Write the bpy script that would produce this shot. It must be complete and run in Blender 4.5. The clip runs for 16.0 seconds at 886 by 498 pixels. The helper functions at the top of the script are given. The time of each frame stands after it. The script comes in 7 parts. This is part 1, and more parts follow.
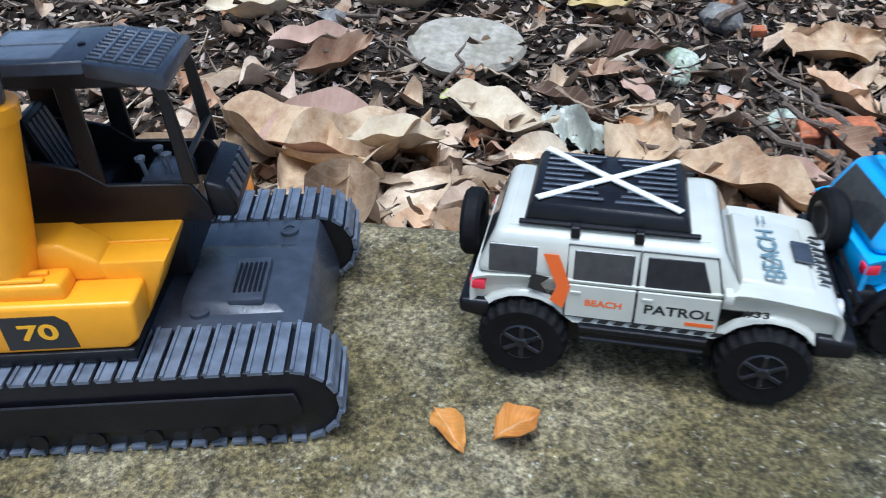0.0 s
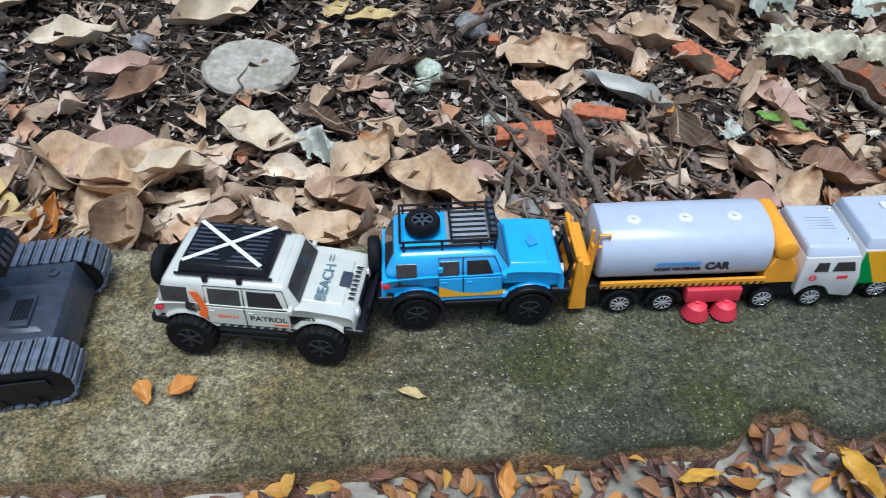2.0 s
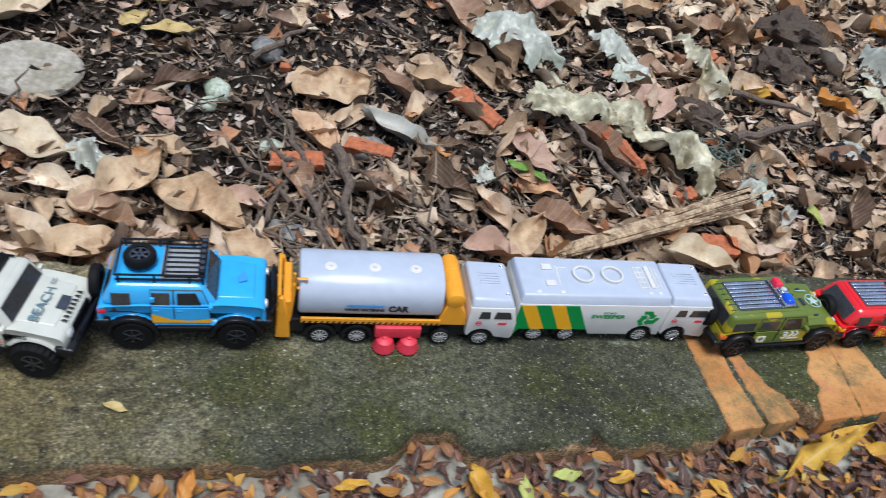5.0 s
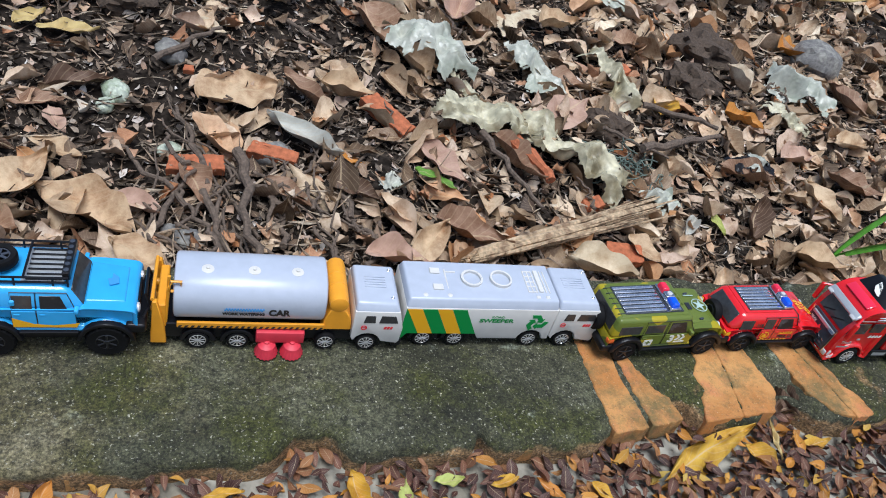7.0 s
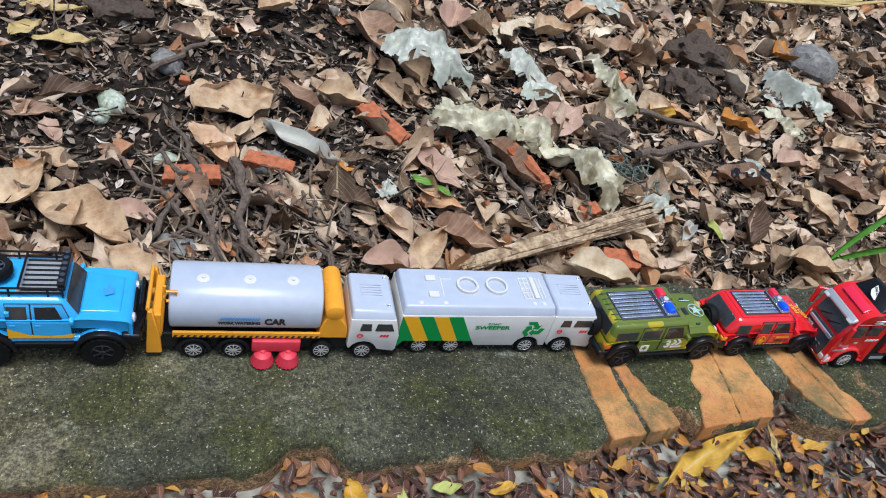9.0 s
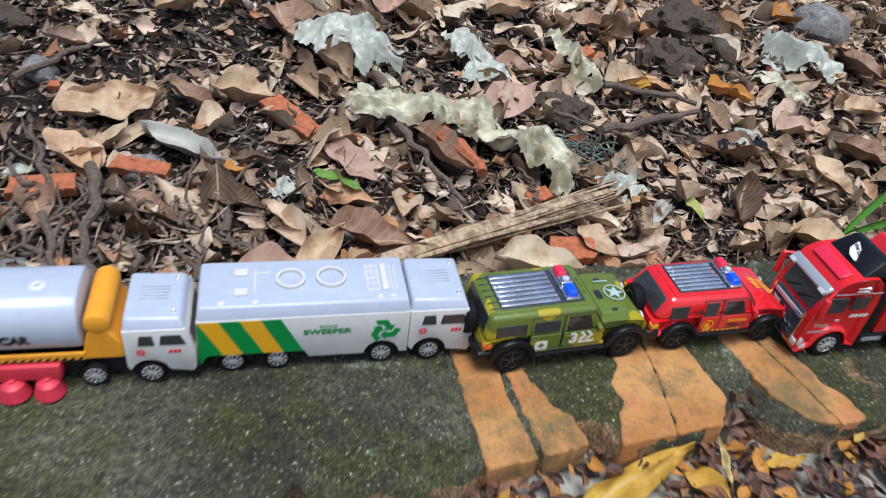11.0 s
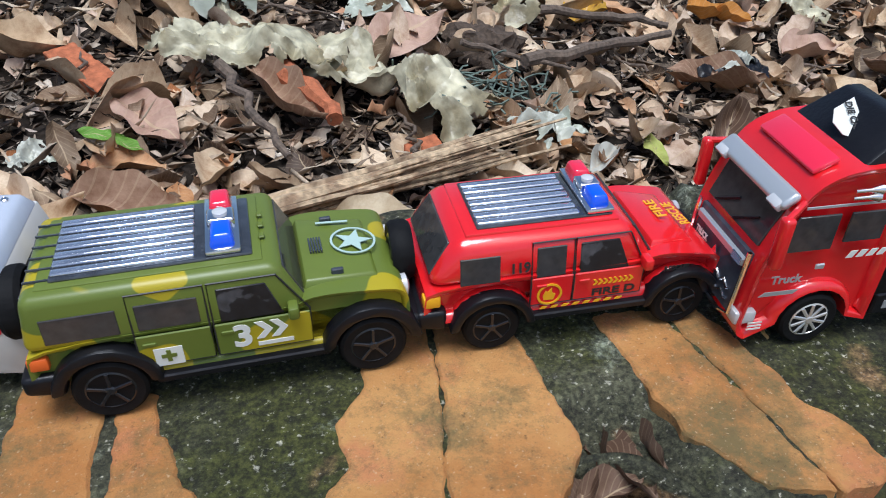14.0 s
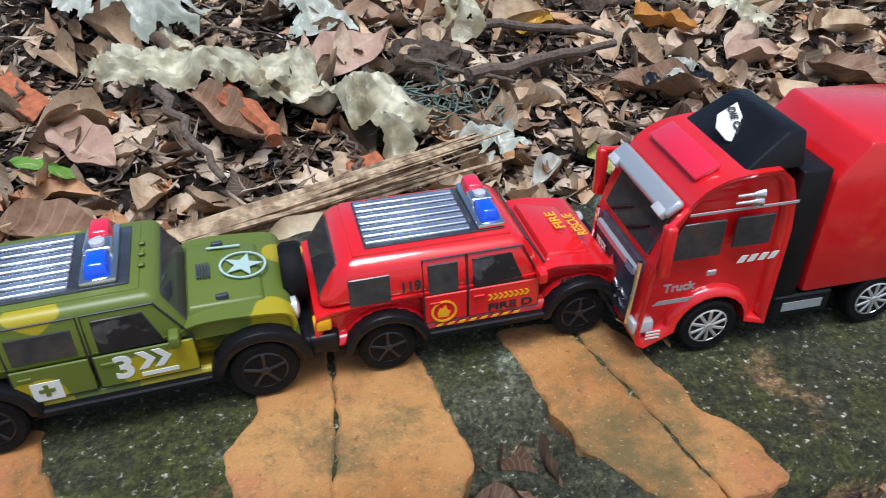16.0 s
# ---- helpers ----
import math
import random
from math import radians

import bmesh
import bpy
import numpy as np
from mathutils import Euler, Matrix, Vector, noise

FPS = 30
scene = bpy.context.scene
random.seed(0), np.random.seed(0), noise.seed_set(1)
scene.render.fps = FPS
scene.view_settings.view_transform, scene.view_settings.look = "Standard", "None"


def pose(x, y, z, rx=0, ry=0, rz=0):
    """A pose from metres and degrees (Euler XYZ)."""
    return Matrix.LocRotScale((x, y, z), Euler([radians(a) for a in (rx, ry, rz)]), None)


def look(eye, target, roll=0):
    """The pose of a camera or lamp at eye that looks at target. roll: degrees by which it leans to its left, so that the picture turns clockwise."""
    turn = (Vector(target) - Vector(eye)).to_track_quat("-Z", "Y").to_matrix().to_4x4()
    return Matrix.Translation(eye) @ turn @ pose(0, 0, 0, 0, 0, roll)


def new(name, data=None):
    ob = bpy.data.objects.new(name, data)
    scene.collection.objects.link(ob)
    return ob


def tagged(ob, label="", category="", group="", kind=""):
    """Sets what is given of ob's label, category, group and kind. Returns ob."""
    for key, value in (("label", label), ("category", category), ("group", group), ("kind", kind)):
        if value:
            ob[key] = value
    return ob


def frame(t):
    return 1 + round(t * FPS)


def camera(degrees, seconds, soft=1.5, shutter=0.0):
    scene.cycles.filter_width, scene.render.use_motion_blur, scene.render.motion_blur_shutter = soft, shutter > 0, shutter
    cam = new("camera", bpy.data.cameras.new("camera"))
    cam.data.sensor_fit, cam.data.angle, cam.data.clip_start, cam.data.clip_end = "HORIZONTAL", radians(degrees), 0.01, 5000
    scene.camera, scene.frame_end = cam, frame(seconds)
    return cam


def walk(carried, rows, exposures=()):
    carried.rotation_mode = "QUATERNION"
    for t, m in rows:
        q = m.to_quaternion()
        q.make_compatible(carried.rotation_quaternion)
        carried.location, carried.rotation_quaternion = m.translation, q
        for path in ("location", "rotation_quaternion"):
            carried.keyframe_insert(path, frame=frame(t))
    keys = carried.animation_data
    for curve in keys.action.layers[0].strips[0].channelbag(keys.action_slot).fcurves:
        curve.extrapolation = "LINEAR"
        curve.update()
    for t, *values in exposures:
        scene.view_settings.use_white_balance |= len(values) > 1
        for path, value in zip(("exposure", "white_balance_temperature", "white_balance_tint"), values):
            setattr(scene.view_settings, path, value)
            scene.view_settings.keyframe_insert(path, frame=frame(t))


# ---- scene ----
cam = camera(60.7, 16.0, soft=1.0, shutter=0.5)
PATH = [
    (0, (0.105, 0.111, 0.1896), (-0.025, 1.747, -0.953), -1.89),
    (0.3, (0.117, 0.0911, 0.2241), (0.011, 1.702, -0.956), -1.96),
    (0.5, (0.139, 0.0642, 0.278), (0.05, 1.657, -0.929), -1.67),
    (1, (0.199, 0.0192, 0.3519), (0.156, 1.575, -0.903), -1.39),
    (1.5, (0.243, 0.006, 0.3581), (0.255, 1.523, -0.945), -0.82),
    (2, (0.253, 0.0043, 0.3472), (0.305, 1.495, -0.984), -0.63),
    (2.5, (0.27, 0.0056, 0.349), (0.37, 1.48, -0.999), 0.23),
    (3, (0.279, 0.0074, 0.3477), (0.431, 1.47, -1.008), 2.31),
    (3.5, (0.306, -0.0035, 0.3748), (0.525, 1.443, -0.989), 5.32),
    (4, (0.334, -0.0277, 0.4454), (0.618, 1.401, -0.925), 8.52),
    (4.5, (0.335, -0.0377, 0.4399), (0.687, 1.393, -0.912), 11.38),
    (5, (0.343, -0.0355, 0.4345), (0.764, 1.399, -0.894), 13.41),
    (5.2, (0.355, -0.0393, 0.4301), (0.81, 1.396, -0.886), 14.32),
    (7.5, (0.386, -0.0443, 0.4369), (0.959, 1.39, -0.834), 17.18),
    (8, (0.38, -0.0459, 0.4392), (0.96, 1.388, -0.829), 17.62),
    (10.3, (0.484, -0.0241, 0.3851), (0.954, 1.482, -0.844), 10.96),
    (10.5, (0.516, -0.0172, 0.3648), (0.963, 1.5, -0.859), 9.9),
    (11, (0.568, 0.0074, 0.3477), (0.986, 1.539, -0.869), 7.99),
    (11.5, (0.606, 0.1241, 0.2979), (0.996, 1.636, -0.952), 6.38),
    (12, (0.673, 0.1575, 0.247), (1.029, 1.698, -0.977), 4.61),
    (12.5, (0.739, 0.1454, 0.1963), (1.041, 1.711, -1.01), 2.73),
    (13, (0.761, 0.1423, 0.1765), (1.042, 1.723, -1.016), 1.87),
    (13.5, (0.765, 0.1451, 0.1751), (1.034, 1.737, -1.006), 1.08),
    (14, (0.777, 0.1466, 0.1779), (1.049, 1.745, -0.995), 0.59),
    (14.5, (0.779, 0.1453, 0.1761), (1.06, 1.745, -0.991), 0.34),
    (15, (0.79, 0.1468, 0.1728), (1.084, 1.749, -0.987), 0.01),
    (15.5, (0.797, 0.1464, 0.1769), (1.102, 1.753, -0.976), -0.43),
    (16, (0.807, 0.1444, 0.1772), (1.124, 1.756, -0.964), -0.78),
]
EXPOSURE = 0.42
walk(cam, [(t, look(eye, target, roll)) for t, eye, target, roll in PATH], [(0.0, EXPOSURE + 0.19, 5300, 6), (1.0, EXPOSURE + 0.07, 5350, 6), (3.0, EXPOSURE - 0.03, 5650, 6), (5.0, EXPOSURE - 0.08, 5850, 8), (16.0, EXPOSURE - 0.02, 5780, 8)])

# ---- light: open shade under a bright overcast sky ----
world = bpy.data.worlds.new("sky")
scene.world = world
world.use_nodes = True
wn = world.node_tree
sky = wn.nodes.new("ShaderNodeTexSky")
sky.sky_type, sky.sun_disc = "NISHITA", False
sky.sun_elevation, sky.sun_rotation = radians(62), radians(150)
sky.air_density, sky.dust_density, sky.ozone_density = 1.0, 2.5, 1.0
wn.links.new(sky.outputs[0], wn.nodes["Background"].inputs[0])
wn.nodes["Background"].inputs[1].default_value = 0.085
sun_data = bpy.data.lights.new("sun", "SUN")
sun_data.energy, sun_data.angle, sun_data.color = 2.6, radians(30), (1.0, 0.985, 0.975)
sun = new("sun", sun_data)
sun.matrix_world = look((0.35, -0.25, 3.0), (0.55, 0.35, 0.0))


# ---- material helpers ----
def mat(name, color, rough=0.5, metal=0.0, var=0.0, scale=60.0, bump=0.0, bscale=400.0, second=None, coat=0.0, island=0.0, thresh=(0.45, 0.6), spec=0.5, detail=8):
    """A painted, moulded or natural surface: base colour, a second colour in patches, fine relief."""
    m = bpy.data.materials.new(name)
    m.use_nodes = True
    nt = m.node_tree
    b = nt.nodes["Principled BSDF"]
    b.inputs["Roughness"].default_value, b.inputs["Metallic"].default_value = rough, metal
    b.inputs["Coat Weight"].default_value, b.inputs["Coat Roughness"].default_value = coat, 0.08
    b.inputs["Specular IOR Level"].default_value = spec
    tc = nt.nodes.new("ShaderNodeTexCoord")
    c1 = nt.nodes.new("ShaderNodeRGB")
    c1.outputs[0].default_value = (*color, 1)
    out = c1.outputs[0]
    if second is not None:
        n = nt.nodes.new("ShaderNodeTexNoise")
        n.inputs["Scale"].default_value, n.inputs["Detail"].default_value = scale, detail
        nt.links.new(tc.outputs["Object"], n.inputs["Vector"])
        r = nt.nodes.new("ShaderNodeMapRange")
        r.inputs[1].default_value, r.inputs[2].default_value = thresh
        nt.links.new(n.outputs["Fac"], r.inputs[0])
        x = nt.nodes.new("ShaderNodeMix")
        x.data_type = "RGBA"
        nt.links.new(r.outputs[0], x.inputs[0])
        nt.links.new(out, x.inputs[6])
        x.inputs[7].default_value = (*second, 1)
        out = x.outputs[2]
    if var or island:
        h = nt.nodes.new("ShaderNodeHueSaturation")
        nt.links.new(out, h.inputs["Color"])
        v = nt.nodes.new("ShaderNodeTexNoise")
        v.inputs["Scale"].default_value, v.inputs["Detail"].default_value = scale * 2.7, 6
        nt.links.new(tc.outputs["Object"], v.inputs["Vector"])
        r = nt.nodes.new("ShaderNodeMapRange")
        r.inputs[3].default_value, r.inputs[4].default_value = 1 - var, 1 + var
        r.inputs[1].default_value, r.inputs[2].default_value = 0.3, 0.7
        nt.links.new(v.outputs["Fac"], r.inputs[0])
        val = r.outputs[0]
        if island:
            g = nt.nodes.new("ShaderNodeNewGeometry")
            r2 = nt.nodes.new("ShaderNodeMapRange")
            r2.inputs[3].default_value, r2.inputs[4].default_value = 1 - island, 1 + island
            nt.links.new(g.outputs["Random Per Island"], r2.inputs[0])
            mu = nt.nodes.new("ShaderNodeMath")
            mu.operation = "MULTIPLY"
            nt.links.new(val, mu.inputs[0])
            nt.links.new(r2.outputs[0], mu.inputs[1])
            val = mu.outputs[0]
        nt.links.new(val, h.inputs["Value"])
        out = h.outputs[0]
    nt.links.new(out, b.inputs["Base Color"])
    if bump:
        n2 = nt.nodes.new("ShaderNodeTexNoise")
        n2.inputs["Scale"].default_value, n2.inputs["Detail"].default_value = bscale, 6
        nt.links.new(tc.outputs["Object"], n2.inputs["Vector"])
        bp = nt.nodes.new("ShaderNodeBump")
        bp.inputs["Strength"].default_value, bp.inputs["Distance"].default_value = bump, 0.002
        nt.links.new(n2.outputs["Fac"], bp.inputs["Height"])
        nt.links.new(bp.outputs[0], b.inputs["Normal"])
    return m


def ramp_node(nt, stops):
    r = nt.nodes.new("ShaderNodeValToRGB")
    e = r.color_ramp.elements
    while len(e) < len(stops):
        e.new(0.5)
    for k, (p, c) in zip(e, stops):
        k.position, k.color = p, (*c, 1)
    return r


def leaf_mat(name, stops, rough=0.6, obj=False, spots=0.5):
    """Dry leaf: colour by leaf, pale midrib and side veins along the UV, brown spots."""
    m = bpy.data.materials.new(name)
    m.use_nodes = True
    nt = m.node_tree
    b = nt.nodes["Principled BSDF"]
    b.inputs["Roughness"].default_value = rough
    b.inputs["Specular IOR Level"].default_value = 0.3
    if obj:
        rnd = nt.nodes.new("ShaderNodeObjectInfo").outputs["Random"]
    else:
        rnd = nt.nodes.new("ShaderNodeNewGeometry").outputs["Random Per Island"]
    cr = ramp_node(nt, stops)
    nt.links.new(rnd, cr.inputs[0])
    tc = nt.nodes.new("ShaderNodeTexCoord")
    sep = nt.nodes.new("ShaderNodeSeparateXYZ")
    nt.links.new(tc.outputs["UV"], sep.inputs[0])

    def math_node(op, a, c=None):
        n = nt.nodes.new("ShaderNodeMath")
        n.operation = op
        for k, v in ((0, a), (1, c)):
            if v is None:
                continue
            if isinstance(v, float):
                n.inputs[k].default_value = v
            else:
                nt.links.new(v, n.inputs[k])
        return n.outputs[0]

    av = math_node("ABSOLUTE", math_node("SUBTRACT", sep.outputs[1], 0.5))
    rib = math_node("LESS_THAN", av, 0.025)
    side = math_node("SINE", math_node("MULTIPLY", math_node("SUBTRACT", sep.outputs[0], math_node("MULTIPLY", av, 0.5)), 62.0))
    side = math_node("MULTIPLY", math_node("GREATER_THAN", side, 0.86), 0.35)
    vein = math_node("MAXIMUM", rib, side)
    noise_n = nt.nodes.new("ShaderNodeTexNoise")
    noise_n.inputs["Scale"].default_value, noise_n.inputs["Detail"].default_value, noise_n.inputs["Roughness"].default_value = 48, 12, 0.72
    nt.links.new(tc.outputs["Object"], noise_n.inputs["Vector"])
    rg = nt.nodes.new("ShaderNodeMapRange")
    rg.inputs[1].default_value, rg.inputs[2].default_value, rg.inputs[4].default_value = 0.42, 0.68, min(1.0, spots * 1.7)
    nt.links.new(noise_n.outputs["Fac"], rg.inputs[0])
    mx = nt.nodes.new("ShaderNodeMix")
    mx.data_type, mx.blend_type = "RGBA", "MULTIPLY"
    nt.links.new(rg.outputs[0], mx.inputs[0])
    nt.links.new(cr.outputs[0], mx.inputs[6])
    mx.inputs[7].default_value = (0.42, 0.27, 0.17, 1)
    mv = nt.nodes.new("ShaderNodeMix")
    mv.data_type, mv.blend_type = "RGBA", "MIX"
    nt.links.new(math_node("MULTIPLY", vein, 0.55), mv.inputs[0])
    nt.links.new(mx.outputs[2], mv.inputs[6])
    mv.inputs[7].default_value = (0.55, 0.42, 0.26, 1)
    nt.links.new(mv.outputs[2], b.inputs["Base Color"])
    bp = nt.nodes.new("ShaderNodeBump")
    bp.inputs["Strength"].default_value, bp.inputs["Distance"].default_value = 0.5, 0.002
    nt.links.new(math_node("ADD", vein, noise_n.outputs["Fac"]), bp.inputs["Height"])
    nt.links.new(bp.outputs[0], b.inputs["Normal"])
    return m


def concrete_mat():
    """Old mortar-covered kerb: grey cement, dark damp patches, green moss, pale aggregate."""
    m = bpy.data.materials.new("mossy_concrete")
    m.use_nodes = True
    nt = m.node_tree
    b = nt.nodes["Principled BSDF"]
    b.inputs["Roughness"].default_value = 0.85
    tc = nt.nodes.new("ShaderNodeTexCoord")

    def nz(scale, detail=8, rough=0.6):
        n = nt.nodes.new("ShaderNodeTexNoise")
        n.inputs["Scale"].default_value, n.inputs["Detail"].default_value, n.inputs["Roughness"].default_value = scale, detail, rough
        nt.links.new(tc.outputs["Object"], n.inputs["Vector"])
        return n.outputs["Fac"]

    def mixc(fac, a, c, lo, hi):
        r = nt.nodes.new("ShaderNodeMapRange")
        r.inputs[1].default_value, r.inputs[2].default_value = lo, hi
        nt.links.new(fac, r.inputs[0])
        x = nt.nodes.new("ShaderNodeMix")
        x.data_type = "RGBA"
        nt.links.new(r.outputs[0], x.inputs[0])
        for k, v in ((6, a), (7, c)):
            if isinstance(v, tuple):
                x.inputs[k].default_value = (*v, 1)
            else:
                nt.links.new(v, x.inputs[k])
        return x.outputs[2]

    sep = nt.nodes.new("ShaderNodeSeparateXYZ")
    nt.links.new(tc.outputs["Object"], sep.inputs[0])
    clean = nt.nodes.new("ShaderNodeMath")
    clean.operation = "MULTIPLY_ADD"
    nt.links.new(nz(8, 8, 0.7), clean.inputs[0])
    clean.inputs[1].default_value = -0.7
    nt.links.new(sep.outputs[0], clean.inputs[2])
    base = mixc(nz(5, 10, 0.7), (0.038, 0.038, 0.019), (0.122, 0.121, 0.070), 0.40, 0.62)
    base = mixc(nz(11, 12, 0.75), base, (0.062, 0.066, 0.014), 0.46, 0.58)
    base = mixc(nz(19, 12, 0.78), base, (0.30, 0.33, 0.25), 0.60, 0.72)
    base = mixc(clean.outputs[0], mixc(nz(13, 12, 0.72), (0.22, 0.172, 0.070), (0.42, 0.355, 0.215), 0.45, 0.62), base, -0.27, 0.02)
    ht = nt.nodes.new("ShaderNodeMath")
    ht.operation = "MULTIPLY_ADD"
    nt.links.new(nz(15, 6, 0.6), ht.inputs[0])
    ht.inputs[1].default_value = -0.05
    nt.links.new(sep.outputs[2], ht.inputs[2])
    base = mixc(ht.outputs[0], (0.36, 0.22, 0.10), base, -0.038, -0.034)
    base = mixc(nz(90, 12, 0.85), base, (0.010, 0.011, 0.004), 0.52, 0.64)
    base = mixc(nz(480, 3), base, (0.46, 0.44, 0.34), 0.62, 0.70)
    v = nt.nodes.new("ShaderNodeTexVoronoi")
    v.inputs["Scale"].default_value = 520
    nt.links.new(tc.outputs["Object"], v.inputs["Vector"])
    speck = nt.nodes.new("ShaderNodeMath")
    speck.operation = "MULTIPLY_ADD"
    nt.links.new(nz(60, 3), speck.inputs[0])
    speck.inputs[1].default_value = 0.9
    nt.links.new(v.outputs["Distance"], speck.inputs[2])
    base = mixc(speck.outputs[0], (0.34, 0.32, 0.26), base, 0.34, 0.42)
    grain = nt.nodes.new("ShaderNodeMapRange")
    grain.inputs[1].default_value, grain.inputs[2].default_value, grain.inputs[3].default_value, grain.inputs[4].default_value = 0.36, 0.64, 0.22, 1.75
    nt.links.new(nz(170, 12, 0.85), grain.inputs[0])
    hsv = nt.nodes.new("ShaderNodeHueSaturation")
    nt.links.new(base, hsv.inputs["Color"])
    nt.links.new(grain.outputs[0], hsv.inputs["Value"])
    fine = nt.nodes.new("ShaderNodeMapRange")
    fine.inputs[1].default_value, fine.inputs[2].default_value, fine.inputs[3].default_value, fine.inputs[4].default_value = 0.38, 0.62, 0.48, 1.5
    nt.links.new(nz(560, 3, 0.6), fine.inputs[0])
    grit = nt.nodes.new("ShaderNodeHueSaturation")
    nt.links.new(hsv.outputs[0], grit.inputs["Color"])
    nt.links.new(fine.outputs[0], grit.inputs["Value"])
    nt.links.new(grit.outputs[0], b.inputs["Base Color"])
    bp = nt.nodes.new("ShaderNodeBump")
    bp.inputs["Strength"].default_value, bp.inputs["Distance"].default_value = 1.0, 0.003
    nt.links.new(nz(420, 6, 0.7), bp.inputs["Height"])
    nt.links.new(bp.outputs[0], b.inputs["Normal"])
    return m


def brick_mat():
    """Old orange facing brick: sandy and rosy patches, dark grit in the pores, mossy grime, pale mortar smears."""
    m = bpy.data.materials.new("orange_brick")
    m.use_nodes = True
    nt = m.node_tree
    b = nt.nodes["Principled BSDF"]
    b.inputs["Roughness"].default_value = 0.82
    tc = nt.nodes.new("ShaderNodeTexCoord")

    def nz(scale, detail=8, rough=0.6):
        n = nt.nodes.new("ShaderNodeTexNoise")
        n.inputs["Scale"].default_value, n.inputs["Detail"].default_value, n.inputs["Roughness"].default_value = scale, detail, rough
        nt.links.new(tc.outputs["Object"], n.inputs["Vector"])
        return n.outputs["Fac"]

    def over(fac, a, c, lo, hi, most=1.0):
        r = nt.nodes.new("ShaderNodeMapRange")
        r.inputs[1].default_value, r.inputs[2].default_value, r.inputs[4].default_value = lo, hi, most
        nt.links.new(fac, r.inputs[0])
        x = nt.nodes.new("ShaderNodeMix")
        x.data_type = "RGBA"
        nt.links.new(r.outputs[0], x.inputs[0])
        for k, v in ((6, a), (7, c)):
            if isinstance(v, tuple):
                x.inputs[k].default_value = (*v, 1)
            else:
                nt.links.new(v, x.inputs[k])
        return x.outputs[2]

    c = over(nz(21, 6), (0.52, 0.215, 0.055), (0.66, 0.34, 0.11), 0.40, 0.62)
    c = over(nz(33, 8, 0.7), c, (0.62, 0.235, 0.095), 0.52, 0.66, 0.8)
    c = over(nz(16, 12, 0.8), c, (0.155, 0.135, 0.052), 0.49, 0.62, 0.85)
    c = over(nz(85, 12, 0.85), c, (0.20, 0.13, 0.05), 0.50, 0.64, 0.75)
    c = over(nz(27, 10, 0.75), c, (0.50, 0.45, 0.34), 0.66, 0.74, 0.75)
    c = over(nz(260, 6, 0.8), c, (0.075, 0.045, 0.02), 0.58, 0.68, 0.7)
    c = over(nz(620, 3, 0.7), c, (0.74, 0.52, 0.30), 0.62, 0.72, 0.7)
    nt.links.new(c, b.inputs["Base Color"])
    bp = nt.nodes.new("ShaderNodeBump")
    bp.inputs["Strength"].default_value, bp.inputs["Distance"].default_value = 0.9, 0.0016
    add = nt.nodes.new("ShaderNodeMath")
    add.operation = "MULTIPLY_ADD"
    nt.links.new(nz(48, 8, 0.7), add.inputs[0])
    add.inputs[1].default_value = 1.6
    nt.links.new(nz(300, 10, 0.8), add.inputs[2])
    nt.links.new(add.outputs[0], bp.inputs["Height"])
    nt.links.new(bp.outputs[0], b.inputs["Normal"])
    return m


M_CONC = concrete_mat()
M_FLOOR = mat("path_cement", (0.40, 0.375, 0.31), 0.9, var=0.3, scale=25, bump=0.7, bscale=350, second=(0.21, 0.19, 0.145), thresh=(0.4, 0.65))
M_BRICK = brick_mat()
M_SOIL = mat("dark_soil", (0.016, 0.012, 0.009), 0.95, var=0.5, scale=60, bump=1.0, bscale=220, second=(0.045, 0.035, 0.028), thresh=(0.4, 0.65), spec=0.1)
M_MULCH = leaf_mat("mulch", [(0, (0.022, 0.017, 0.013)), (0.35, (0.075, 0.058, 0.046)), (0.58, (0.20, 0.16, 0.125)), (0.76, (0.58, 0.50, 0.41)), (0.86, (0.42, 0.24, 0.14)), (1, (0.85, 0.82, 0.77))], 0.75)
M_LEAF = leaf_mat("dry_leaf", [(0, (0.10, 0.068, 0.044)), (0.14, (0.26, 0.18, 0.11)), (0.34, (0.47, 0.345, 0.22)), (0.55, (0.68, 0.53, 0.36)), (0.70, (0.56, 0.42, 0.32)), (0.80, (0.80, 0.65, 0.46)), (0.89, (0.54, 0.27, 0.11)), (1, (0.85, 0.75, 0.57))], 0.5)
M_FRAG = leaf_mat("leaf_scrap", [(0, (0.09, 0.06, 0.042)), (0.25, (0.26, 0.18, 0.12)), (0.5, (0.52, 0.39, 0.27)), (0.72, (0.72, 0.58, 0.43)), (0.84, (0.50, 0.21, 0.08)), (1, (0.84, 0.78, 0.66))], 0.55)
M_BITS = leaf_mat("twig_bits", [(0, (0.06, 0.045, 0.035)), (0.4, (0.20, 0.15, 0.11)), (0.75, (0.42, 0.33, 0.24)), (1, (0.70, 0.60, 0.46))], 0.8)
M_LEAFLET = leaf_mat("leaflet", [(0, (0.05, 0.024, 0.022)), (0.3, (0.10, 0.045, 0.036)), (0.55, (0.18, 0.08, 0.05)), (0.75, (0.30, 0.14, 0.06)), (0.9, (0.55, 0.24, 0.03)), (1, (0.52, 0.36, 0.07))], 0.5, spots=0.2)
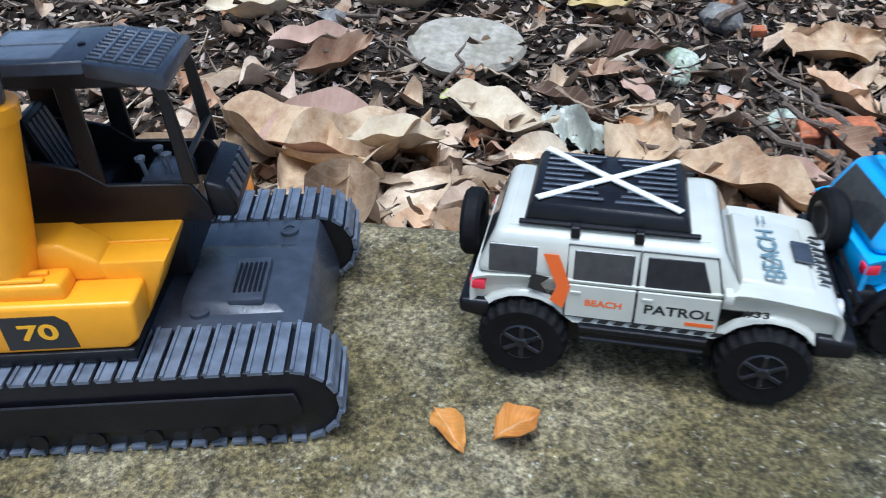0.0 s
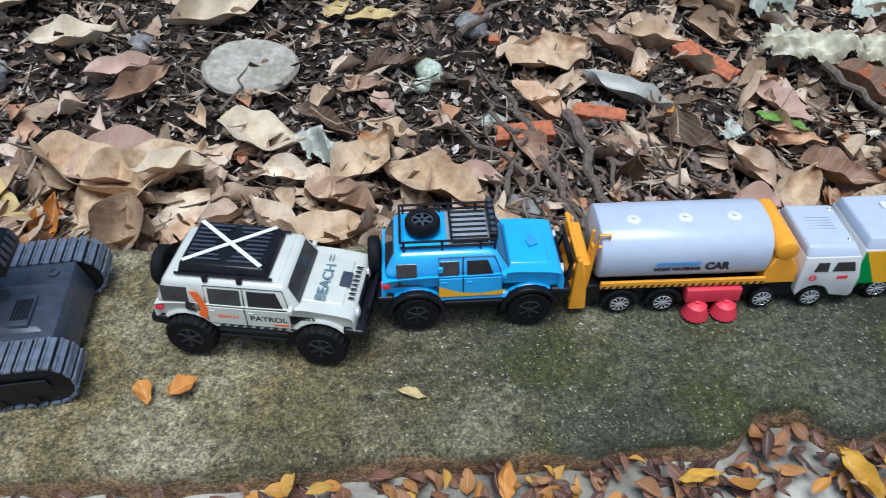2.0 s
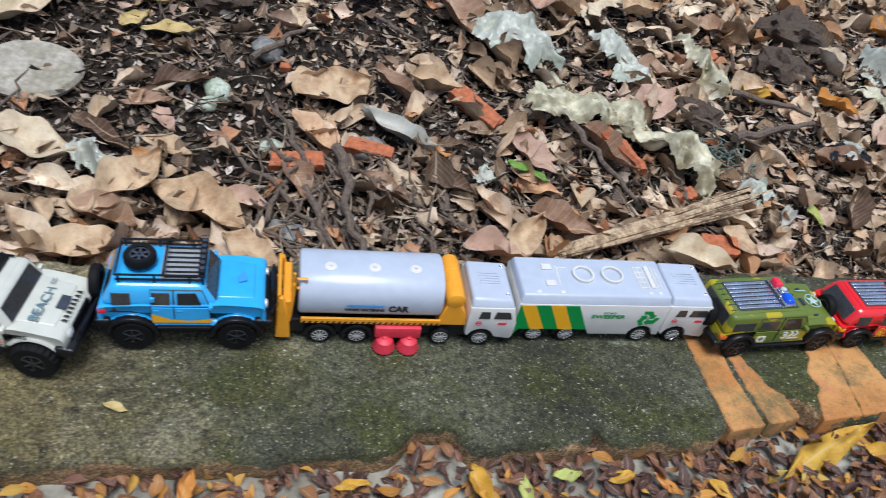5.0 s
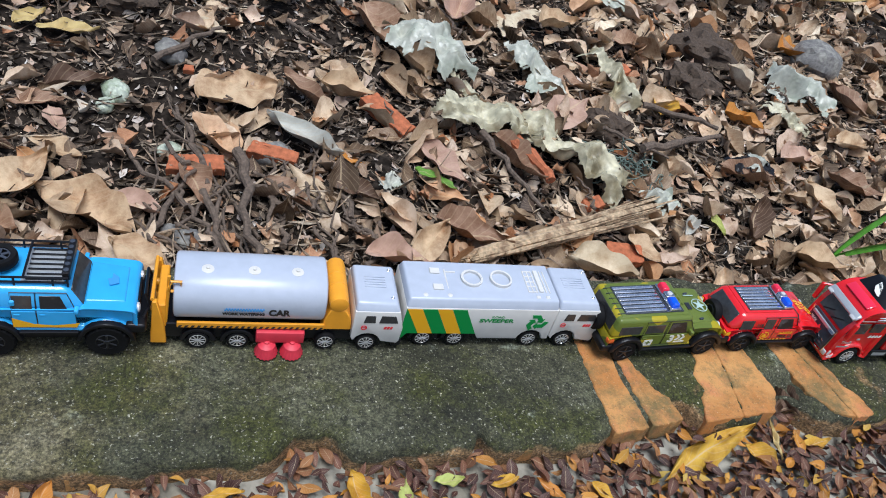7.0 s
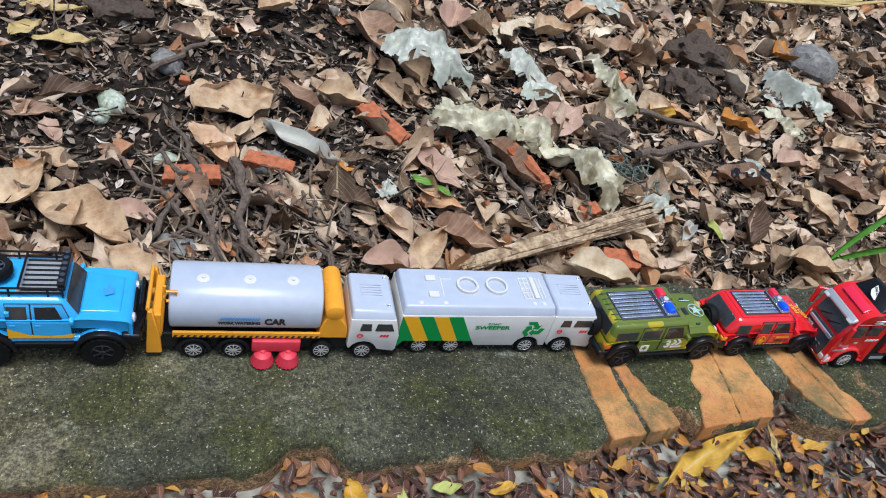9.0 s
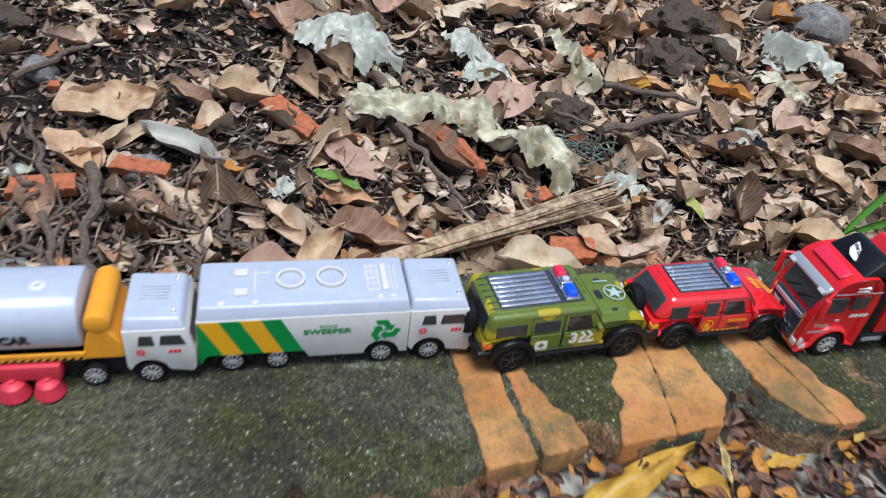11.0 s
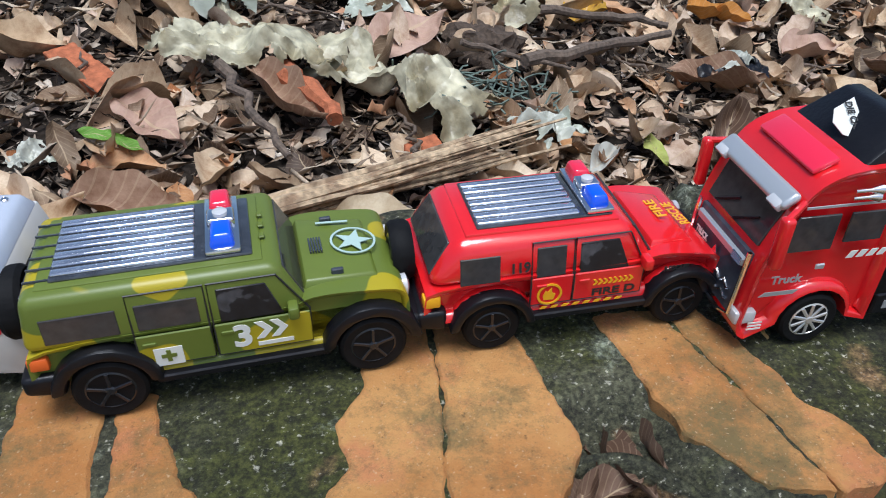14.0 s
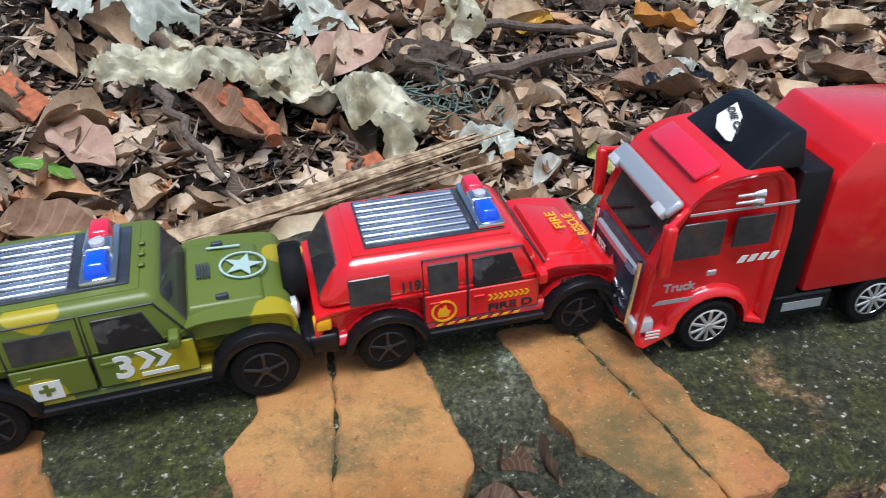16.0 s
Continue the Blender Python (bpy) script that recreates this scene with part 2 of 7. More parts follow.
LEAF = {
    "tan": leaf_mat("tan_leaf", [(0, (0.560, 0.403, 0.246)), (1, (0.650, 0.493, 0.314))], obj=True),
    "pale": leaf_mat("pale_leaf", [(0, (0.62, 0.52, 0.36)), (1, (0.68, 0.58, 0.41))], obj=True, spots=0.35),
    "brown": leaf_mat("brown_leaf", [(0, (0.302, 0.185, 0.118)), (1, (0.414, 0.269, 0.174))], obj=True),
    "dark": leaf_mat("dark_leaf", [(0, (0.12, 0.075, 0.05)), (1, (0.17, 0.105, 0.07))], obj=True),
    "pink": leaf_mat("pinkish_leaf", [(0, (0.482, 0.314, 0.235)), (1, (0.538, 0.370, 0.280))], obj=True, spots=0.3),
    "yellow": leaf_mat("yellow_leaf", [(0, (0.58, 0.32, 0.03)), (1, (0.62, 0.38, 0.05))], obj=True, spots=0.4),
    "straw": leaf_mat("straw_leaf", [(0, (0.55, 0.42, 0.17)), (1, (0.6, 0.47, 0.2))], obj=True, spots=0.3),
    "orange": leaf_mat("orange_leaf", [(0, (0.52, 0.20, 0.03)), (1, (0.58, 0.26, 0.05))], obj=True, spots=0.3),
    "grey": leaf_mat("grey_leaf", [(0, (0.42, 0.41, 0.36)), (1, (0.5, 0.5, 0.44))], obj=True, spots=0.3),
    "green": leaf_mat("green_leaf", [(0, (0.12, 0.26, 0.03)), (1, (0.14, 0.3, 0.04))], obj=True, spots=0.2),
    "lime": leaf_mat("lime_leaf", [(0, (0.42, 0.46, 0.12)), (1, (0.45, 0.5, 0.14))], obj=True, spots=0.2),
}
M_CHIP = mat("brick_chip", (0.42, 0.13, 0.055), 0.9, var=0.3, scale=60, bump=0.6)
M_BAG = mat("dirty_plastic_film", (0.52, 0.48, 0.33), 0.4, var=0.4, scale=26, second=(0.25, 0.21, 0.12), bump=0.8, bscale=110)
M_BAGW = mat("milky_plastic_film", (0.48, 0.48, 0.40), 0.35, var=0.2, scale=25, second=(0.36, 0.38, 0.30), bump=0.8, bscale=110)
M_NET = mat("green_grey_fibre", (0.13, 0.17, 0.14), 0.8, var=0.4, scale=80)
M_WOOD = mat("dry_split_wood", (0.50, 0.37, 0.23), 0.85, var=0.4, scale=70, second=(0.26, 0.17, 0.10), bump=0.8, bscale=250)
M_TWIG = mat("twig_bark", (0.13, 0.095, 0.07), 0.9, var=0.4, scale=90, bump=0.8)
M_DISC = mat("grey_disc", (0.40, 0.36, 0.29), 0.9, var=0.25, scale=60, second=(0.30, 0.27, 0.2), bump=0.5, bscale=500)
M_STONE = mat("grey_stone", (0.17, 0.16, 0.15), 0.85, var=0.35, scale=60, second=(0.26, 0.25, 0.22), bump=0.6)
M_LICHEN = mat("pale_green_rubble", (0.50, 0.54, 0.43), 0.9, var=0.3, scale=80, second=(0.28, 0.33, 0.22), bump=0.6)
M_CLOD = mat("earth_clod", (0.075, 0.052, 0.036), 0.95, var=0.4, scale=90, bump=1.0, bscale=260)

M_YEL = mat("yellow_plastic", (0.86, 0.36, 0.006), 0.33, var=0.05, scale=40, bump=0.06, bscale=500)
M_AMB = mat("amber_plastic", (0.80, 0.34, 0.02), 0.38, var=0.07, scale=40, bump=0.05)
M_BLK = mat("black_plastic", (0.007, 0.007, 0.009), 0.34, var=0.2, scale=60, bump=0.08, bscale=600, spec=0.32)
# Blue-grey base mixes the sky's sheen into the colour of black track plastic.
M_SHOE = mat("sky_sheen_track_plastic", (0.13, 0.15, 0.185), 0.3, var=0.3, scale=70, bump=0.1, bscale=500)
M_GREY = mat("dark_grey_plastic", (0.05, 0.058, 0.075), 0.26, var=0.2, scale=60, bump=0.08, bscale=600)
M_TYRE = mat("rubber_tyre", (0.005, 0.005, 0.0055), 0.7, var=0.3, scale=90, bump=0.15, spec=0.2)
M_RIMB = mat("black_rim", (0.016, 0.016, 0.018), 0.2)
M_CHROME = mat("chrome_plate", (0.88, 0.87, 0.86), 0.14, metal=1.0, bump=0.05)
M_HUB = mat("silver_hub", (0.78, 0.77, 0.74), 0.24, metal=0.7, bump=0.05)
M_CREAM = mat("cream_paint", (0.58, 0.575, 0.49), 0.3, var=0.05, scale=40, coat=0.5)
M_BLUE = mat("sky_blue_paint", (0.05, 0.40, 0.80), 0.22, var=0.05, scale=40, coat=0.8)
M_WHITE = mat("white_plastic", (0.46, 0.50, 0.58), 0.26, var=0.04, scale=40, bump=0.04)
M_WHITEM = mat("matt_white_plastic", (0.66, 0.64, 0.60), 0.4, var=0.04, scale=40)
M_ARMY = mat("army_green_paint", (0.125, 0.165, 0.025), 0.38, var=0.06, scale=40)
M_CAMO = mat("camouflage_paint", (0.125, 0.165, 0.025), 0.38, second=(0.40, 0.32, 0.012), scale=42, thresh=(0.535, 0.545), detail=1)
M_RED = mat("red_paint", (0.72, 0.012, 0.016), 0.2, var=0.05, scale=40, coat=0.9)
M_ROSE = mat("red_rubber", (0.60, 0.035, 0.06), 0.5, var=0.1, scale=60)
M_GLASS = mat("smoked_pane", (0.045, 0.044, 0.044), 0.08, var=0.2, scale=120)
M_OPEN = mat("dark_cabin", (0.012, 0.012, 0.014), 0.4, var=0.4, scale=120, second=(0.06, 0.06, 0.065), thresh=(0.6, 0.64))
# Dark clear ribs coloured pale: their streak highlights are painted into the base.
M_RIB = mat("rib_highlight", (0.66, 0.69, 0.76), 0.12, metal=0.85, var=0.25, scale=30, bump=0.05)
# Black panel base is lightened too, carrying part of those highlights.
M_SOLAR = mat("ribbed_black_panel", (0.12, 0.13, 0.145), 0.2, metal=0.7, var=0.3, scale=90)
M_INK = mat("black_ink", (0.02, 0.02, 0.02), 0.5)
M_ORG = mat("orange_ink", (0.80, 0.14, 0.02), 0.45)
M_WINK = mat("white_ink", (0.75, 0.76, 0.70), 0.5)
M_SLATE = mat("slate_blue_ink", (0.13, 0.21, 0.24), 0.5)
M_PALE = mat("pale_blue_ink", (0.42, 0.55, 0.50), 0.5)
M_GRN = mat("green_ink", (0.01, 0.26, 0.05), 0.4)
M_YINK = mat("yellow_ink", (0.85, 0.42, 0.01), 0.4)
M_RINK = mat("red_ink", (0.70, 0.02, 0.03), 0.45)
M_BINK = mat("blue_ink", (0.06, 0.30, 0.65), 0.45)
M_LBLUE = mat("blue_lamp_lens", (0.01, 0.10, 0.85), 0.12, coat=1.0)
M_LRED = mat("red_lamp_lens", (0.80, 0.02, 0.06), 0.12, coat=1.0)
M_SILV = mat("silver_paint", (0.55, 0.57, 0.58), 0.3, metal=0.5)
M_LENS = mat("clear_lamp_lens", (0.55, 0.55, 0.55), 0.1, coat=1.0)


# ---- mesh helpers ----
def crisp(bm, b=0.0005, seg=2, ang=0.5):
    """Rounds the sharp edges and shades the rest smooth."""
    if b > 0:
        bm.normal_update()
        es = [e for e in bm.edges if len(e.link_faces) == 2 and e.calc_face_angle(0) > ang]
        bmesh.ops.bevel(bm, geom=es, offset=b, segments=seg, profile=0.5, affect="EDGES", clamp_overlap=True)
    return bm


def hexa(lo, up, b=0.0005, seg=2):
    """A six-sided block from four lower and four upper corners, both anticlockwise from above."""
    bm = bmesh.new()
    v = [bm.verts.new(p) for p in (*lo, *up)]
    for f in ((3, 2, 1, 0), (4, 5, 6, 7), (0, 1, 5, 4), (1, 2, 6, 5), (2, 3, 7, 6), (3, 0, 4, 7)):
        bm.faces.new([v[k] for k in f])
    return crisp(bm, b, seg)


def box(x0, x1, y0, y1, z0, z1, b=0.0005, seg=2):
    q = [(x0, y0), (x1, y0), (x1, y1), (x0, y1)]
    return hexa([(x, y, z0) for x, y in q], [(x, y, z1) for x, y in q], b, seg)


def prism(pts, y0, y1, b=0.0005, seg=2):
    """A side outline in x and z, carried from y0 to y1."""
    bm = bmesh.new()
    a = [bm.verts.new((x, y0, z)) for x, z in pts]
    f = bm.faces.new(a)
    r = bmesh.ops.extrude_face_region(bm, geom=[f])
    for v in r["geom"]:
        if isinstance(v, bmesh.types.BMVert):
            v.co.y = y1
    bmesh.ops.recalc_face_normals(bm, faces=bm.faces)
    return crisp(bm, b, seg)


def eased(pts, n=2, cut=0.25):
    """Corner-cut line: the ends stay, the corners between become curves."""
    for _ in range(n):
        out = [pts[0]]
        for (x0, z0), (x1, z1) in zip(pts, pts[1:]):
            out += [(x0 + (x1 - x0) * cut, z0 + (z1 - z0) * cut), (x1 + (x0 - x1) * cut, z1 + (z0 - z1) * cut)]
        pts = out + [pts[-1]]
    return pts


def pillow(pts, hw, r, seg=4):
    """A side outline carried from -hw to hw, its rim rolled over with radius r."""
    n = len(pts)
    area = sum(pts[k][0] * pts[(k + 1) % n][1] - pts[(k + 1) % n][0] * pts[k][1] for k in range(n))
    inn = []
    for k in range(n):
        a, b, c = Vector(pts[k - 1]), Vector(pts[k]), Vector(pts[(k + 1) % n])
        d = ((b - a).normalized() + (c - b).normalized())
        d = d.normalized() if d.length > 1e-6 else Vector((1, 0))
        inn.append(Vector((-d.y, d.x)) * (1 if area > 0 else -1))
    bm = bmesh.new()
    rings = []
    steps = [math.sin(math.pi / 2 * k / seg) for k in range(seg + 1)]
    for s, order in ((-1, range(seg, -1, -1)), (1, range(seg + 1))):
        for k in order:
            f = steps[k]
            rings.append([bm.verts.new((p[0] + i.x * r * f, s * (hw - r + r * math.sqrt(max(0.0, 1 - f * f))), p[1] + i.y * r * f)) for p, i in zip(pts, inn)])
    for a, b in zip(rings, rings[1:]):
        for k in range(n):
            bm.faces.new((a[k], a[(k + 1) % n], b[(k + 1) % n], b[k]))
    bm.faces.new(rings[0]), bm.faces.new(rings[-1])
    bmesh.ops.recalc_face_normals(bm, faces=bm.faces)
    return bm


def slab(pts, z0, z1, b=0.0004, seg=1):
    """A plan outline in x and y, carried from z0 to z1."""
    bm = bmesh.new()
    f = bm.faces.new([bm.verts.new((x, y, z0)) for x, y in pts])
    r = bmesh.ops.extrude_face_region(bm, geom=[f])
    for v in r["geom"]:
        if isinstance(v, bmesh.types.BMVert):
            v.co.z = z1
    bmesh.ops.recalc_face_normals(bm, faces=bm.faces)
    return crisp(bm, b, seg)


def lathe(prof, n=28, at=(0, 0, 0), axis="Y", notch=0.0):
    """Turns a (radius, along) profile round an axis. notch: depth of the tread cut, as a share of the radius, every other quarter."""
    top = max(r for r, _ in prof)
    bm = bmesh.new()
    rings = []
    for r, h in prof:
        ring = []
        for k in range(n):
            a = 2 * math.pi * k / n
            q = r * (1 - notch) if notch and r > 0.93 * top and (k + (2 if h > 0 else 0)) % 4 < 2 else r
            c, s = q * math.cos(a), q * math.sin(a)
            p = {"Y": (c, h, s), "Z": (c, s, h), "X": (h, c, s)}[axis]
            ring.append(bm.verts.new(Vector(p) + Vector(at)))
        rings.append(ring)
    for a, c in zip(rings, rings[1:]):
        for k in range(n):
            bm.faces.new((a[k], a[(k + 1) % n], c[(k + 1) % n], c[k]))
    for ring in (rings[0], rings[-1]):
        bm.faces.new(ring)
    bmesh.ops.recalc_face_normals(bm, faces=bm.faces)
    return bm


def tube(pts, r, n=8):
    """A round bar along a line of points; r may be a list."""
    bm = bmesh.new()
    rs = r if isinstance(r, (list, tuple)) else [r] * len(pts)
    pts = [Vector(p) for p in pts]
    rings = []
    for k, p in enumerate(pts):
        d = (pts[min(k + 1, len(pts) - 1)] - pts[max(k - 1, 0)]).normalized()
        u = d.cross(Vector((0.13, 0.31, 1)) if abs(d.z) < 0.9 else Vector((1, 0.2, 0))).normalized()
        w = d.cross(u)
        rings.append([bm.verts.new(p + rs[k] * (math.cos(2 * math.pi * j / n) * u + math.sin(2 * math.pi * j / n) * w)) for j in range(n)])
    for a, c in zip(rings, rings[1:]):
        for k in range(n):
            bm.faces.new((a[k], a[(k + 1) % n], c[(k + 1) % n], c[k]))
    bm.faces.new(rings[0]), bm.faces.new(rings[-1])
    bmesh.ops.recalc_face_normals(bm, faces=bm.faces)
    return bm


def join(*bms):
    out = bmesh.new()
    for b in bms:
        me = bpy.data.meshes.new("tmp")
        b.to_mesh(me)
        out.from_mesh(me)
        bpy.data.meshes.remove(me)
        b.free()
    return out


def moved(bm, m):
    bm.transform(m)
    return bm


def part(name, bm, material, parent, label=""):
    me = bpy.data.meshes.new(name)
    bm.to_mesh(me)
    bm.free()
    me.materials.append(material)
    for p in me.polygons:
        p.use_smooth = True
    me.set_sharp_from_angle(angle=0.6)
    ob = new(name, me)
    ob.parent = parent
    if label:
        ob["label"] = label
    return ob


def thing(name, m, label, category, group=""):
    ob = new(name)
    ob.empty_display_size = 0.01
    ob.matrix_world = m
    return tagged(ob, label, category, group)


def solo(name, bm, material, m, label, category, group="", kind=""):
    ob = part(name, bm, material, None)
    ob.matrix_world = m
    return tagged(ob, label, category, group, kind)


def words(text, height, material, parent, m, name="lettering", width=None, bold=0.0):
    """Raised print of readable words, middle at m, in its x-y plane."""
    cu = bpy.data.curves.new("print", "FONT")
    cu.body, cu.size, cu.extrude, cu.offset = text, height * 1.4, 0.00008, bold
    cu.align_x, cu.align_y = "CENTER", "CENTER"
    tmp = bpy.data.objects.new("print", cu)
    scene.collection.objects.link(tmp)
    bpy.context.view_layer.update()
    me = bpy.data.meshes.new_from_object(tmp.evaluated_get(bpy.context.evaluated_depsgraph_get()))
    bpy.data.objects.remove(tmp)
    me.materials.append(material)
    me.name = name
    if width:
        xs = [v.co.x for v in me.vertices]
        me.transform(Matrix.Diagonal((width / (max(xs) - min(xs)), 1, 1, 1)))
    me.transform(m)
    ob = new(name, me)
    ob.parent = parent
    return ob


def on_side(x, z, y, s=-1, lean=0.0, spin=0.0):
    """A pose on the side of a car at x, z; s=-1 is its right side, +1 its left. lean: degrees by which the side leans inward."""
    return pose(x, y, z, 90 - lean if s < 0 else 90 - lean, 0, 0 if s < 0 else 180) @ pose(0, 0, 0, 0, 0, spin)


def flat(pts, m, material, parent, name="decal", t=0.00012):
    """A thin printed patch with a plan outline, laid at m."""
    return part(name, moved(slab(pts, -t, t, 0), m), material, parent)


def rect(w, h, sk=0.0):
    return [(-w / 2 - sk, -h / 2), (w / 2 - sk, -h / 2), (w / 2 + sk, h / 2), (-w / 2 + sk, h / 2)]


def ring(r0, r1, n=28):
    bm = bmesh.new()
    lo = [(bm.verts.new((r0 * math.cos(a), r0 * math.sin(a), 0)), bm.verts.new((r1 * math.cos(a), r1 * math.sin(a), 0))) for a in [2 * math.pi * k / n for k in range(n)]]
    for k in range(n):
        (a, b), (c, d) = lo[k], lo[(k + 1) % n]
        bm.faces.new((a, b, d, c))
    r = bmesh.ops.extrude_face_region(bm, geom=list(bm.faces))
    for v in r["geom"]:
        if isinstance(v, bmesh.types.BMVert):
            v.co.z = 0.00025
    bmesh.ops.recalc_face_normals(bm, faces=bm.faces)
    return bm


def wheel(parent, x, y, r, w, s, rim_mat, spokes=6, lugs=0, rr=0.62):
    """A tyre with its rim; s is the side that shows the rim."""
    prof = [(r * rr, -w * 0.46), (r * 0.88, -w * 0.5), (r * 0.97, -w * 0.42), (r, -w * 0.3), (r, w * 0.3), (r * 0.97, w * 0.42), (r * 0.88, w * 0.5), (r * rr, w * 0.46)]
    if lugs:
        prof = prof[:4] + [(r, -w * 0.02), (r, w * 0.02)] + prof[4:]
    ob = part("tyre", moved(lathe(prof, lugs * 4 if lugs else 32, notch=0.055 if lugs else 0), pose(x, y, r)), M_TYRE, parent)
    f = s * w * 0.5
    bms = [lathe([(r * rr * 1.02, 0), (r * rr * 1.02, f * 0.9), (r * rr * 0.92, f * 0.98), (r * rr * 0.86, f * 0.72), (0.0001, f * 0.68)], 28), lathe([(r * 0.16, 0), (r * 0.16, f * 1.0), (r * 0.11, f * 1.1), (0.0001, f * 1.1)], 14)]
    for k in range(spokes):
        a = 2 * math.pi * k / spokes
        bms.append(moved(box(-r * 0.055, r * 0.055, min(f * 0.6, f * 1.04), max(f * 0.6, f * 1.04), r * 0.1, r * rr * 0.93, r * 0.02, 1), Matrix.Rotation(a, 4, "Y")))
    part("rim", moved(join(*bms), pose(x, y, r)), rim_mat, ob)
    return ob


def arc(cx, cz, r, a0, a1, n=10):
    return [(cx + r * math.cos(radians(a0 + (a1 - a0) * k / n)), cz + r * math.sin(radians(a0 + (a1 - a0) * k / n))) for k in range(n + 1)]


def pane(corners, out, material, parent, name, d=0.0003, b=0.00025, label=""):
    """A flat plate with four corners, its face pushed out by d; out: a direction that is outward."""
    c = [Vector(p) for p in corners]
    n = (c[1] - c[0]).cross(c[3] - c[0]).normalized()
    if n.dot(Vector(out)) < 0:
        n, c = -n, [c[0], c[3], c[2], c[1]]
    bm = hexa([p - n * 0.0006 for p in c], [p + n * d for p in c], b, 1)
    return part(name, bm, material, parent, label)


def suv(S, m, label, paint, roof_paint=None, side_paint=None, group="row of toy cars"):
    """A toy off-roader. x forward, right side at -y. S holds its sizes."""
    car = thing(S["name"], m, label, "toy car", group)
    hw, zs, zb = S["hw"], S["zs"], S["zb"]
    xr, xf, w0, w1, r, ra = S["xr"], S["xf"], S["w0"], S["w1"], S["r"], S["ra"]
    zc, zh = S["zc"], S["zh"]
    # lower shell with the wheel arches cut out
    side = [(xr, zs), *arc(w0, r, ra, 180 + S.get("dip", 0), 0, 10), *arc(w1, r, ra, 180, 0, 10), (xf, zs)]
    side = [(x, max(z, zs)) for x, z in side]
    top = [(xf + 0.0008, zh - 0.006), (xf - 0.001, zh - 0.0015), (xf - 0.006, zh), (S["gx1"], zc), (S["gx1"] - 0.006, zb), (xr + 0.001, zb), (xr - 0.0005, zb - 0.008)]
    part("body_shell", pillow(side + eased([(xf, zs)] + top + [(xr, zs)])[1:-1], hw, S.get("soft", 0.0022), 4), side_paint or paint, car)
    # cabin
    g0, g1, q0, q1, zr, hr, hb = S["gx0"], S["gx1"], S["qx0"], S["qx1"], S["zr"], S["hr"], S["hb"]
    lo = [(g0, -hb, zb - 0.002), (g1, -hb, zb - 0.002), (g1, hb, zb - 0.002), (g0, hb, zb - 0.002)]
    up = [(q0, -hr, zr), (q1, -hr, zr), (q1, hr, zr), (q0, hr, zr)]
    part("cabin", hexa(lo, up, S.get("round", 0.0034), 4), side_paint or paint, car)
    part("roof", box(q0 + 0.0035, q1 - 0.0035, -hr + 0.0035, hr - 0.0035, zr - 0.001, zr + 0.0005, 0.0007, 2), roof_paint or paint, car)
    part("bonnet", hexa([(g1 - 0.002, -hw * 0.8, zc - 0.002), (xf - 0.006, -hw * 0.72, zh - 0.002), (xf - 0.006, hw * 0.72, zh - 0.002), (g1 - 0.002, hw * 0.8, zc - 0.002)],
                        [(g1 - 0.001, -hw * 0.74, zc + 0.0012), (xf - 0.008, -hw * 0.66, zh + 0.0011), (xf - 0.008, hw * 0.66, zh + 0.0011), (g1 - 0.001, hw * 0.74, zc + 0.0012)], 0.0008, 2), roof_paint or paint, car)

    def at(x, v, s):
        # a point of the cabin side: x at half height, v from belt to roof
        k = (zb - 0.002) + v * (zr - zb + 0.002)
        return Vector((x, s * (hb + v * (hr - hb)), k))

    for s in (-1, 1):
        for k, (a, b, v0, v1) in enumerate(S["windows"]):
            sl0, sl1 = S.get("slant", ((0, 0), (0, 0), (0, -0.004)))[k]
            pane([at(a, v0, s), at(b, v0, s), at(b + sl1, v1, s), at(a + sl0, v1, s)], (0, s, 0.2), M_OPEN if k == 2 else M_GLASS, car, "side_window", label="open side window" if k == 2 else "smoked side window")
        for a, b in S["doors"]:
            door = part("door", box(a, b, min(s * hw, s * (hw + 0.0004)) - 0.0002, max(s * hw, s * (hw + 0.0004)) + 0.0001, zs + 0.003, zb - 0.001, 0.0004, 1), side_paint or paint, car)
            loop = [Vector((a, s * (hw + 0.0002), zs + 0.003)), Vector((a, s * (hw + 0.0002), zb - 0.0025)), at(a, 0.1, s), at(a, 0.84, s), at(min(b, q1 - 0.001), 0.84, s), at(b, 0.1, s), Vector((b, s * (hw + 0.0002), zb - 0.0025)), Vector((b, s * (hw + 0.0002), zs + 0.003)), Vector((a, s * (hw + 0.0002), zs + 0.003))]
            part("seam", tube(loop, 0.00032, 5), M_INK, door, "dark door seam")
            part("door_handle", box(a + 0.0015, a + 0.005, min(s * hw, s * (hw + 0.001)), max(s * hw, s * (hw + 0.001)), zb - 0.0045, zb - 0.0035, 0.0002, 1), side_paint or paint, door)
        part("mirror", box(g1 - 0.007, g1 - 0.004, min(s * (hb - 0.001), s * (hb + 0.004)), max(s * (hb - 0.001), s * (hb + 0.004)), zb - 0.001, zb + 0.003, 0.0008, 2), paint, car)
        if S.get("flare"):
            for w in (w0, w1):
                o = arc(w, r, ra + S.get("flare_t", 0.0028), 176, 4, 12)
                i = arc(w, r, ra - 0.0002, 8, 172, 12)
                part("wheel_arch", prism(o + i, *sorted((s * (hw - 0.004), s * (hw + 0.0026))), 0.0009, 2), M_BLK, car, "black wheel-arch flare")
        part("running_board", box(w0 + ra + 0.001, w1 - ra - 0.001, *sorted((s * (hw - 0.005), s * (hw + 0.0022))), zs - 0.0022, zs + 0.0004, 0.0005, 1), M_BLK, car)
